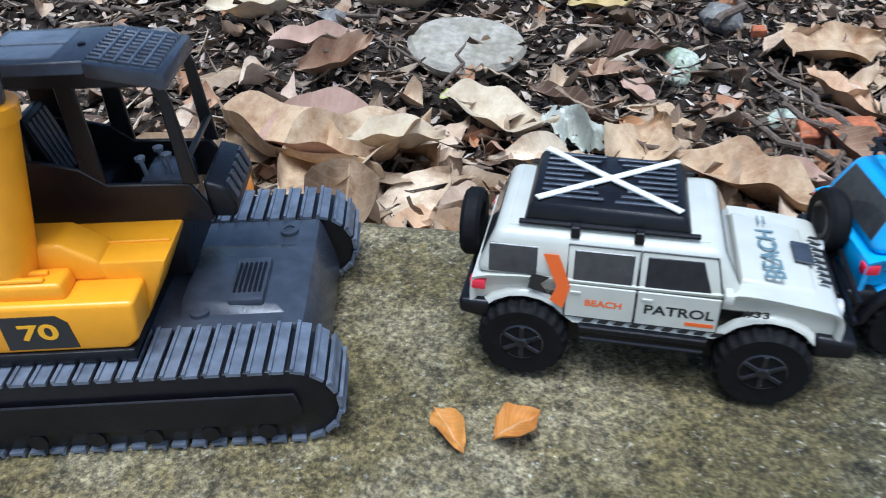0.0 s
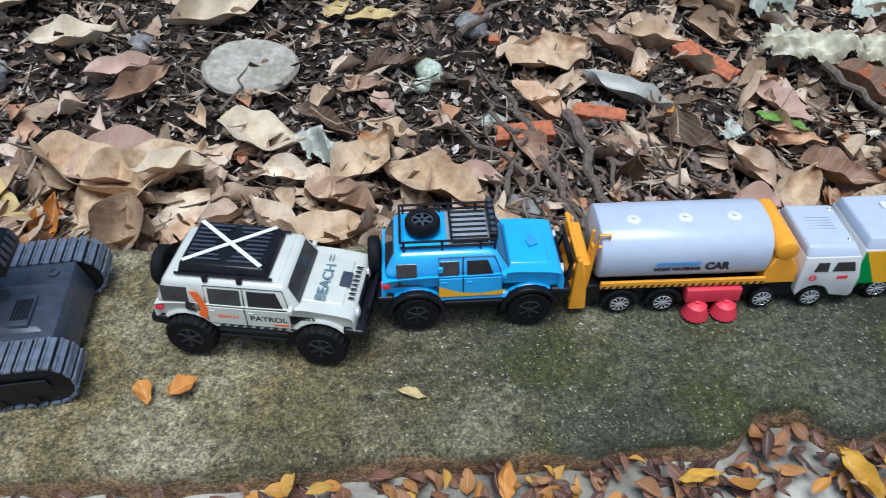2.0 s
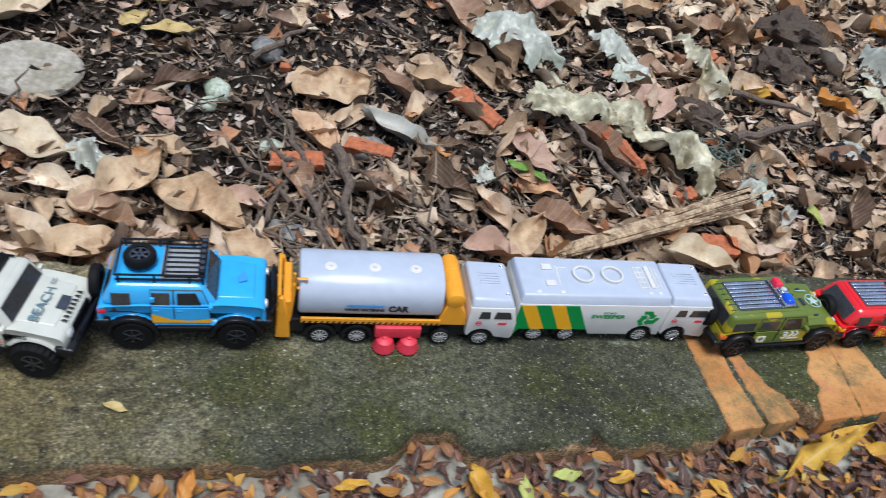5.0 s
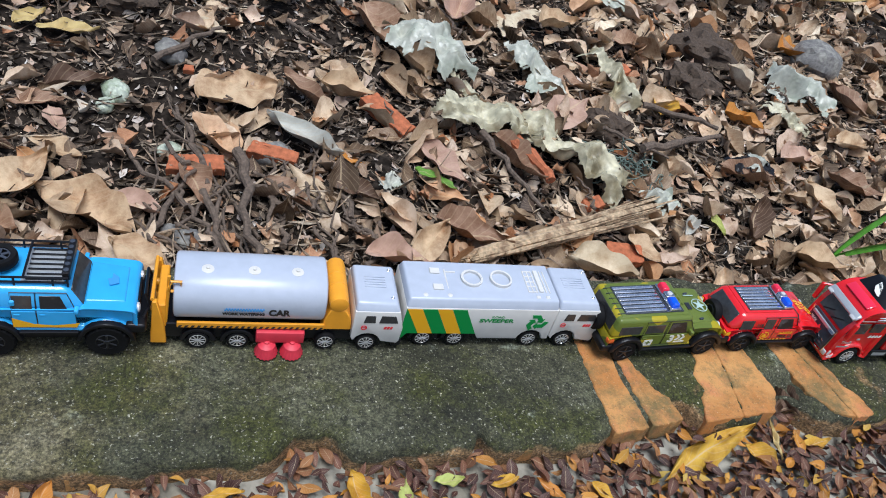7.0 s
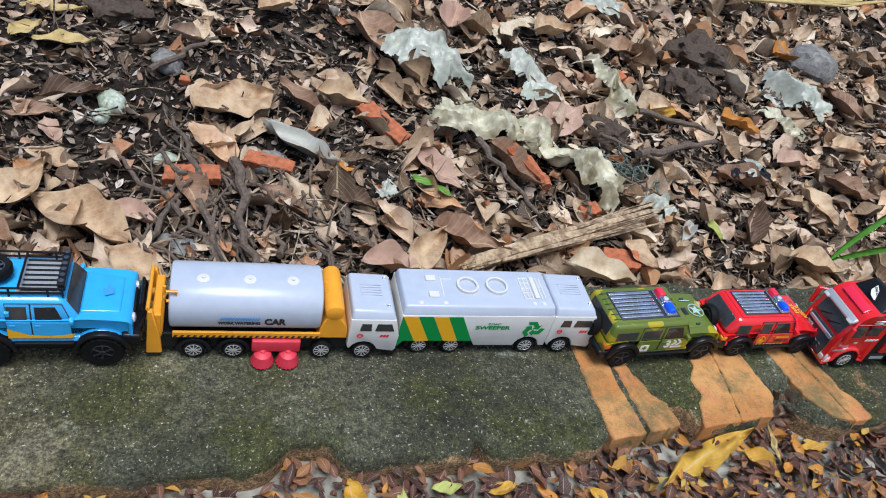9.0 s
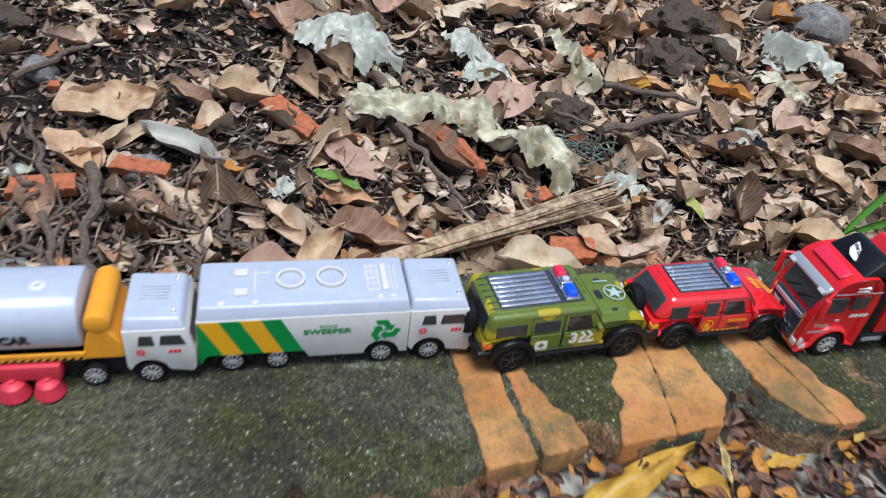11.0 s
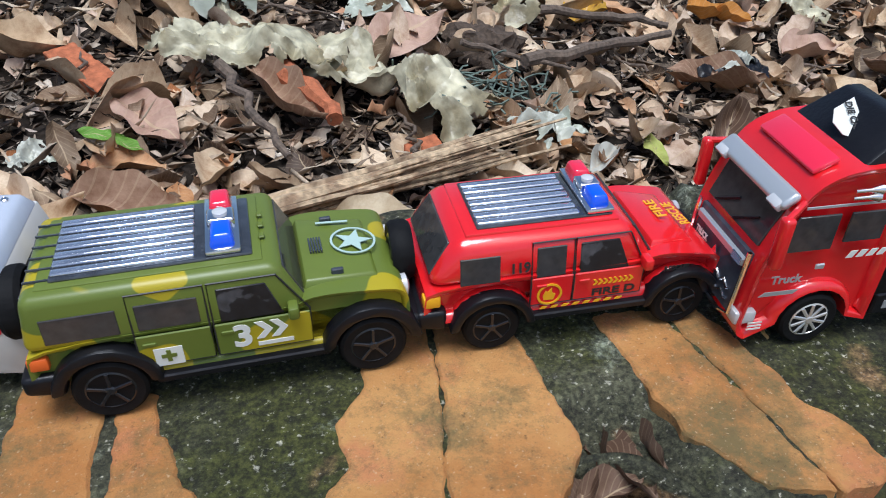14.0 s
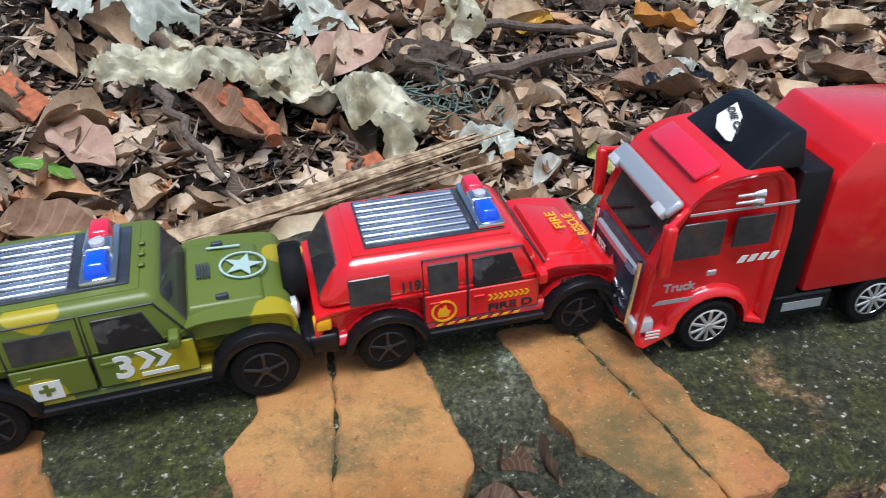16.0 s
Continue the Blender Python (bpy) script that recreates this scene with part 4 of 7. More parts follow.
def lorry_base(name, m, label, xs, x0, x1, hw, r=0.0078):
    t = thing(name, m, label, "toy lorry", "row of toy cars")
    part("chassis", box(x0 + 0.004, x1 - 0.004, -hw * 0.82, hw * 0.82, r * 0.9, 0.021, 0.0008, 1), M_BLK, t)
    for x in xs:
        for s in (-1, 1):
            wheel(t, x, s * (hw - 0.0035), r, 0.0065, s, M_HUB, 10, 0, 0.74)
    for x in xs[:2]:
        for s in (-1, 1):
            o = arc(x, r, r + 0.0042, 180, 0, 8)
            i = arc(x, r, r + 0.0012, 0, 180, 8)
            part("mudguard", prism(o + i, *sorted((s * (hw - 0.008), s * (hw - 0.0002))), 0.0003, 1), M_BLK, t)
    return t


def tanker():
    hw = 0.0235
    t = lorry_base("toy_tanker", pose(0.4305, 0.3505, 0), "white toy water tanker lorry with amber trim and red brushes", [-0.057, -0.030, 0.0325, 0.063], -0.088, 0.088, hw)
    # tank: a rounded barrel with flattened flanks
    bm = bmesh.new()
    rings, n = [], 36
    for x, k in ((-0.0735, 0.9), (-0.0728, 0.97), (-0.0715, 1.0), (0.0275, 1.0), (0.029, 0.97), (0.0298, 0.9)):
        ring_v = []
        for j in range(n):
            a = 2 * math.pi * j / n
            c, s = math.cos(a), math.sin(a)
            ring_v.append(bm.verts.new((x, k * 0.0237 * math.copysign(abs(c) ** 0.78, c), 0.0412 + k * 0.0195 * math.copysign(abs(s) ** 0.86, s))))
        rings.append(ring_v)
    for a, b in zip(rings, rings[1:]):
        for j in range(n):
            bm.faces.new((a[j], a[(j + 1) % n], b[(j + 1) % n], b[j]))
    bm.faces.new(rings[0]), bm.faces.new(rings[-1])
    bmesh.ops.recalc_face_normals(bm, faces=bm.faces)
    tank = part("tank", bm, M_WHITE, t, "white barrel tank")
    for x in (-0.052, -0.021, 0.0085):
        h = part("hatch", lathe([(0.0045, -0.001), (0.0045, 0.0006), (0.0035, 0.001), (0.0013, 0.001), (0.0012, 0.0022), (0.0001, 0.0024)], 20, (x, -0.004, 0.0598), "Z"), M_WHITEM, tank)
    for s in (-1, 1):
        for a, b in ((-0.068, -0.027), (-0.021, 0.021)):
            part("pipe", tube([(a, s * 0.0178, 0.0540), (b, s * 0.0178, 0.0540)], 0.0008, 8), M_WHITE, tank)
        y = s * 0.0236
        part("trim_board", box(-0.071, 0.030, *sorted((s * 0.0215, s * 0.0236)), 0.0215, 0.0268, 0.0004, 1), M_AMB, t, "amber trim board")
        for k in range(24):
            flat(rect(0.0019, 0.0022, 0.0007), on_side(-0.069 + k * 0.0042, 0.0230, s * 0.0238, s), M_INK, t, "hazard_stripe")
    y = -0.0240
    words("CAR", 0.0056, M_INK, t, on_side(-0.003, 0.0385, y - 0.0002), width=0.0150, bold=0.0004)
    words("WORK WATERING", 0.0023, M_INK, t, on_side(-0.027, 0.0370, y - 0.0002), width=0.0285, bold=0.0002)
    for k in range(14):
        for j in range(2):
            flat(rect(0.0012, 0.0013), on_side(-0.0395 + k * 0.0019 + j * 0.00095, 0.0406 + j * 0.0012, y - 0.0002), M_BINK, t, "checker")
    # amber mid tank behind the cab
    part("mid_tank", lathe([(0.004, -0.0225), (0.0066, -0.0215), (0.0072, -0.018), (0.0072, -0.006), (0.0068, -0.0056), (0.0072, -0.0052), (0.0072, 0.0052), (0.0068, 0.0056), (0.0072, 0.006), (0.0072, 0.018), (0.0066, 0.0215), (0.004, 0.0225)], 24, (0.0385, 0, 0.0455)), M_AMB, t, "amber cross tank")
    part("mid_deck", prism([(0.028, 0.02), (0.050, 0.02), (0.049, 0.031), (0.044, 0.040), (0.033, 0.040), (0.030, 0.031)], -0.0215, 0.0215, 0.0006, 1), M_AMB, t)
    cab(t, 0.0505, 0.0885, hw, 0.008, 0.0405, 0.063, 0.0078)
    # rear amber sprayer
    sp = part("sprayer_frame", join(prism([(-0.0885, 0.004), (-0.078, 0.004), (-0.079, 0.020), (-0.0835, 0.045), (-0.0865, 0.045)], -0.0225, -0.0185, 0.0006, 1), prism([(-0.0885, 0.004), (-0.078, 0.004), (-0.079, 0.020), (-0.0835, 0.045), (-0.0865, 0.045)], 0.0185, 0.0225, 0.0006, 1),
                                    box(-0.084, -0.078, -0.020, 0.020, 0.018, 0.040, 0.0008, 1), tube([(-0.0865, -0.021, 0.046), (-0.0865, 0.021, 0.046)], 0.0013, 8), box(-0.0885, -0.081, -0.021, 0.021, 0.008, 0.013, 0.0006, 1)), M_AMB, t, "amber rear sprayer")
    for s in (-1, 1):
        part("sprayer_knob", lathe([(0.003, -0.002), (0.003, 0.002), (0.001, 0.003)], 12, (-0.0865, s * 0.012, 0.03), "X"), M_AMB, sp)
    lad = [tube([(-0.0785, -0.0185, 0.022), (-0.0765, -0.0185, 0.052), (-0.0745, -0.0175, 0.060), (-0.0685, -0.0175, 0.060), (-0.0685, -0.018, 0.052), (-0.075, -0.0185, 0.052)], 0.0011, 8), tube([(-0.0785, -0.0105, 0.022), (-0.0765, -0.0105, 0.058)], 0.0011, 8)]
    for k in range(6):
        lad.append(tube([(-0.0782 + k * 0.0003, -0.0185, 0.025 + k * 0.0048), (-0.0782 + k * 0.0003, -0.0105, 0.025 + k * 0.0048)], 0.0009, 6))
    part("ladder", join(*lad), M_AMB, t, "amber ladder")
    # red brushes
    b = part("brush_box", box(-0.0175, 0.0165, -0.0265, -0.008, 0.010, 0.0205, 0.0009, 2), M_ROSE, t, "red brush holder")
    for x in (-0.0095, 0.0085):
        bms = [lathe([(0.003, 0.0105), (0.0062, 0.0085), (0.0068, 0.006), (0.0001, 0.006)], 18, (x, -0.0265, 0), "Z"), lathe([(0.002, 0.0085), (0.002, 0.0115), (0.0001, 0.012)], 10, (x, -0.0265, 0), "Z")]
        bms.append(lathe([(0.0045, 0.0066), (0.0066, 0.0066), (0.0086, 0.0006), (0.0045, 0.0006)], 72, (x, -0.0265, 0), "Z", 0.07))
        part("brush", join(*bms), M_ROSE, b)
    return t


def sweeper():
    hw = 0.0235
    t = lorry_base("toy_sweeper", pose(0.6, 0.3565, 0, 0, 0, 0.6), "white toy road sweeper lorry with green and yellow stripes", [-0.062, -0.036, 0.0265, 0.0565], -0.081, 0.083, hw)
    zt = 0.0405
    xc = 0.0425
    side = [(-0.0815, 0.005), (-0.0755, 0.014), (-0.0205, 0.014), (-0.0175, 0.0085), *[(x, max(z, 0.0085)) for x, z in arc(0.0265, 0.0078, 0.0108, 180, 0, 8)], (xc, 0.0085), (xc, zt + 0.001), (-0.0805, zt + 0.001)]
    body = part("body", prism(side, -hw, hw, 0.0006, 2), M_WHITEM, t)
    part("body_roof", hexa([(-0.0805, -hw, zt), (xc, -hw, zt), (xc, hw, zt), (-0.0805, hw, zt)], [(-0.079, -hw * 0.86, zt + 0.0085), (xc - 0.001, -hw * 0.86, zt + 0.0085), (xc - 0.001, hw * 0.86, zt + 0.0085), (-0.079, hw * 0.86, zt + 0.0085)], 0.0016, 3), M_WHITE, body)
    cab(t, xc + 0.0003, 0.0835, hw, 0.006, zt, 0.0565, 0.0078)
    z = zt + 0.0086
    part("roof_ring", moved(ring(0.0070, 0.0088), pose(-0.027, 0.001, z - 0.0001) @ Matrix.Diagonal((1, 1, 9, 1))), M_WHITEM, body)
    for k in range(8):
        part("bolt", lathe([(0.0007, 0), (0.0007, 0.0006), (0.0001, 0.0008)], 8, (-0.027 + 0.0079 * math.cos(k * math.pi / 4), 0.001 + 0.0079 * math.sin(k * math.pi / 4), z + 0.0014), "Z"), M_CHROME, body)
    part("roof_ring", moved(ring(0.0075, 0.0090), pose(-0.003, 0.001, z - 0.0001) @ Matrix.Diagonal((1, 1, 10, 1))), M_WHITEM, body)
    for y in (-0.0085, 0.009):
        part("roof_hatch", box(-0.0595, -0.0515, y - 0.003, y + 0.003, z - 0.0002, z + 0.0012, 0.0004, 1), M_WHITEM, body)
    for bar in ([(-0.0665, -0.0165, z - 0.001), (-0.0475, -0.0165, z - 0.001)], [(-0.0475, -0.0165, z - 0.001), (-0.0475, 0.0110, z)], [(-0.0475, 0.0085, z), (-0.0390, 0.0085, z)]):
        part("roof_pipe", tube(bar, 0.0007, 8), M_WHITEM, body)
    for x in (-0.0665, -0.0475):
        part("pipe_boss", lathe([(0.0021, -0.002), (0.0021, 0.0010), (0.0012, 0.0016), (0.0001, 0.0016)], 14, (x, -0.0165, z - 0.0012), "Z"), M_WHITEM, body)
    for x in (0.018, 0.0215, 0.0250, 0.0325, 0.0355):
        part("roof_bar", tube([(x, -0.012, z), (x, 0.012, z)], 0.0006, 6), M_WHITEM, body)
    for y in (-0.011, -0.005, 0.0, 0.006, 0.0115):
        part("roof_rung", tube([(0.018, y, z), (0.025, y, z)], 0.0006, 6), M_WHITEM, body)
    part("roof_block", box(0.0268, 0.0306, -0.0115, 0.0125, z - 0.0004, z + 0.0013, 0.0004, 1), M_WHITEM, body)
    for x in (0.0245, 0.0325):
        part("roof_foot", box(x - 0.0017, x + 0.0017, -0.0182, -0.0150, z - 0.0016, z + 0.0004, 0.0004, 1), M_WHITEM, body)
    for s in (-1, 1):
        y = s * (hw + 0.0002)
        bands = [[(-0.0812, 0.0055), (-0.0758, 0.0142), (-0.0670, 0.0142), (-0.0797, zt), (-0.0803, zt)]]
        bands += [[(-0.0672 + k * 0.0117, 0.0142), (-0.0557 + k * 0.0117, 0.0142), (-0.0684 + k * 0.0117, zt), (-0.0799 + k * 0.0117, zt)] for k in range(4)]
        for k, pts in enumerate(bands):
            if s > 0:
                pts = [(-p, q) for p, q in pts]
            flat([(p, q - 0.025) for p, q in pts], on_side(0, 0.025, y, s), M_YINK if k % 2 else M_GRN, t, "stripe")
        R = on_side(0.0275, 0.0275, y, s)
        for k in range(3):
            A = pose(0, 0, 0, 0, 0, 120 * k)
            flat([(-0.0042, 0.0036), (0.0012, 0.0036), (0.0034, 0.0001), (0.0046, 0.0008), (0.0034, -0.0028), (-0.0004, -0.0022), (0.0008, -0.0014), (-0.0006, 0.0010), (-0.0034, 0.0010)], R @ A @ Matrix.Scale(1.32, 4) @ pose(0, 0.0028, 0), M_GRN, t, "arrow")
    words("SWEEPER", 0.0038, M_GRN, t, on_side(-0.0065, 0.0290, -hw - 0.0003), width=0.0285, bold=0.00016)
    words("ROAD", 0.0021, M_GRN, t, on_side(-0.006, 0.0332, -hw - 0.0003), width=0.0105, bold=0.0)
    return t


def fire_truck():
    t = thing("toy_fire_truck", pose(0.9655, 0.3380, 0, 0, 0, 181), "glossy red toy fire truck with chrome grille and visor", "toy lorry", "row of toy cars")
    hw, xf = 0.0215, 0.061
    side = [(0.014, 0.008), *[(x, max(z, 0.008)) for x, z in arc(0.035, 0.0105, 0.0128, 180, 0, 10)], (xf - 0.003, 0.0055), (xf + 0.001, 0.0085), (xf, 0.018), (xf - 0.0015, 0.040), (xf - 0.009, 0.058), (xf - 0.014, 0.0645), (xf - 0.024, 0.0685), (0.014, 0.0685)]
    c = part("cab", pillow(side[:12] + eased(side[12:] + [side[0]])[:-1], hw, 0.0032, 4), M_RED, t, "glossy red cab")
    pane([(xf - 0.0018, -0.0165, 0.0405), (xf - 0.0018, 0.0165, 0.0405), (xf - 0.0085, 0.017, 0.0570), (xf - 0.0085, -0.017, 0.0570)], (1, 0, 0.3), M_GLASS, c, "windscreen", 0.0005)
    part("wiper", join(*[tube([(xf - 0.0012, y, 0.0415), (xf - 0.0035, y + 0.010, 0.0475)], 0.0004, 6) for y in (-0.011, 0.001)]), M_BLK, c)
    visor = part("sun_visor", moved(box(-0.0040, 0.0030, -0.0205, 0.0205, -0.0016, 0.0016, 0.0015, 4), pose(xf - 0.0055, 0, 0.0580, 0, 38, 0)), M_SILV, c, "silver sun visor")
    for s in (-1, 1):
        part("visor_lamp", moved(box(0.0008, 0.0042, s * 0.0165 - 0.003, s * 0.0165 + 0.003, -0.0012, 0.0017, 0.0007, 2), pose(xf - 0.0055, 0, 0.0580, 0, 38, 0)), M_LENS, visor)
    part("roof_sign", moved(box(-0.0045, 0.0045, -0.0155, 0.0155, -0.0008, 0.0012, 0.0009, 2), pose(xf - 0.0175, 0, 0.0668, 0, 26, 0)), M_LRED, c, "clear red roof sign panel")
    g = part("grille", hexa([(xf + 0.0003, -0.016, 0.0135), (xf + 0.002, -0.016, 0.0135), (xf + 0.002, 0.016, 0.0135), (xf + 0.0003, 0.016, 0.0135)], [(xf - 0.0022, -0.0165, 0.0375), (xf - 0.0002, -0.0165, 0.0375), (xf - 0.0002, 0.0165, 0.0375), (xf - 0.0022, 0.0165, 0.0375)], 0.0006, 2), M_GREY, c, "black grille with chrome waves")
    for zz in (0.0175, 0.0215):
        pts = [(xf + 0.0022 - (zz - 0.0135) * 0.09, -0.013 + 0.0013 * k, zz + 0.001 * math.sin(k * 1.57)) for k in range(21)]
        part("grille_wave", tube(pts, 0.00055, 6), M_CHROME, g)
    part("grille_frame", tube([(xf + 0.0005, -0.017, 0.0385), (xf + 0.002, -0.0168, 0.014), (xf + 0.0025, -0.012, 0.0118), (xf + 0.0025, 0.012, 0.0118), (xf + 0.002, 0.0168, 0.014), (xf + 0.0005, 0.017, 0.0385)], 0.0008, 8), M_CHROME, g)
    part("grille_bar", box(xf - 0.0005, xf + 0.0014, -0.0155, 0.0155, 0.032, 0.0352, 0.0005, 1), M_SILV, g)
    for k in range(4):
        part("marker", box(xf - 0.0006, xf + 0.0018, 0.0095, 0.0150, 0.0322 + 0.0008 * k, 0.0325 + 0.0008 * k, 0.0001, 1), M_CHROME, g)
    flat([(-0.0016, -0.0014), (0.0016, -0.0014), (0, 0.0017)], pose(xf + 0.0016, 0, 0.0285, 90, 0, 90), M_CHROME, g, "emblem")
    words("TRUCK", 0.0021, M_WINK, g, pose(xf + 0.0017, -0.0095, 0.0285, 90 - 5, 0, 90), width=0.008, bold=0.0001)
    for s in (-1, 1):
        y = s * hw
        part("headlight", box(xf - 0.006, xf + 0.0016, *sorted((s * 0.0150, s * 0.0208)), 0.0115, 0.0165, 0.0009, 2), M_LENS, c)
        part("mirror", join(tube([(xf - 0.010, s * 0.0205, 0.058), (xf - 0.002, s * 0.0255, 0.056)], 0.0011, 8), box(xf - 0.0045, xf - 0.0005, *sorted((s * 0.0235, s * 0.0275)), 0.0385, 0.057, 0.0013, 3)), M_RED, c)
        a, b = 0.0375, xf - 0.0095
        pane([(a, y, 0.0405), (b + 0.006, y, 0.0405), (b, y, 0.0535), (a, y, 0.0535)], (0, s, 0), M_GLASS, c, "side_window")
        pane([(0.021, y, 0.0425), (0.034, y, 0.0425), (0.034, y, 0.0535), (0.021, y, 0.0535)], (0, s, 0), M_GLASS, c, "side_window")
        part("side_strip", box(0.0145, xf - 0.0105, *sorted((y, s * (hw + 0.0003))), 0.0562, 0.0572, 0.0001, 1), M_SILV, c)
        part("door_handle", box(0.0375, 0.0408, *sorted((y, s * (hw + 0.0008))), 0.0330, 0.0352, 0.0004, 1), M_SILV, c)
        flat(rect(0.012, 0.0016, 0.001), on_side(0.0505, 0.0245, s * (hw + 0.0002), s), M_SILV, c, "stripe")
        for k in range(3):
            flat(rect(0.005, 0.0006), on_side(xf - 0.0055, 0.010 + 0.0013 * k, s * (hw + 0.0002), s), M_WINK, c, "vent_bar")
        for k in range(4):
            flat(rect(0.0022, 0.0026, 0.0007), on_side(0.029 - k * 0.0036, 0.0375, s * (hw + 0.0002), s), M_WINK, c, "chevron")
        wheel(t, 0.035, s * (hw - 0.0042), 0.0105, 0.008, s, M_HUB, 10, 0, 0.66)
        wheel(t, -0.028, s * (hw - 0.0042), 0.0105, 0.008, s, M_HUB, 10, 0, 0.66)
        wheel(t, -0.055, s * (hw - 0.0042), 0.0105, 0.008, s, M_HUB, 10, 0, 0.66)
        part("tool_box", box(-0.010, 0.012, *sorted((s * (hw - 0.006), s * (hw - 0.0005))), 0.009, 0.018, 0.0007, 1), M_BLK, t)
        flat(rect(0.015, 0.0035), on_side(0.001, 0.0135, s * (hw - 0.0003), s), M_SILV, t, "lettering_bar")
    words("Truck", 0.0032, M_SILV, c, on_side(0.0495, 0.0300, hw + 0.0003, 1), width=0.011, bold=0.00012)
    part("roof_fairing", hexa([(0.014, -0.0195, 0.067), (xf - 0.026, -0.0195, 0.067), (xf - 0.026, 0.0195, 0.067), (0.014, 0.0195, 0.067)], [(0.014, -0.0165, 0.078), (0.020, -0.0165, 0.078), (0.020, 0.0165, 0.078), (0.014, 0.0165, 0.078)], 0.0012, 2), M_BLK, t, "black roof fairing with white shield")
    flat([(-0.008, 0.0035), (0.008, 0.0035), (0.0045, -0.0045), (0, -0.0065), (-0.0045, -0.0045)], pose(0.0275, 0, 0.0730, 0, 36, 90) @ pose(0, 0, 0.0004), M_WINK, t, "shield")
    words("DIE CAST", 0.0024, M_INK, t, pose(0.0272, 0, 0.0735, 0, 36, 90) @ pose(0, 0, 0.0007), width=0.012, bold=0.0001)
    part("chassis", box(-0.072, 0.05, -0.013, 0.013, 0.008, 0.017, 0.001, 1), M_BLK, t)
    part("cab_back", box(0.004, 0.0145, -0.0205, 0.0205, 0.017, 0.066, 0.001, 2), M_BLK, t, "black cab rear bulkhead")
    part("rear_body", prism([(0.003, 0.019), (-0.078, 0.019), (-0.080, 0.03), (-0.080, 0.070), (-0.006, 0.074), (0.003, 0.062)], -0.0215, 0.0215, 0.0015, 2), M_RED, t, "red rear body")
    part("horn", join(*[moved(lathe([(0.0006, -0.004), (0.0007, 0.001), (0.0018, 0.0045)], 12), pose(0.033, 0.0225, 0.0595, 0, 0, 90)), moved(lathe([(0.0006, -0.004), (0.0007, 0.001), (0.0018, 0.0045)], 12), pose(0.033, 0.0225, 0.0620, 0, 0, 90))]), M_CHROME, t)
    return t


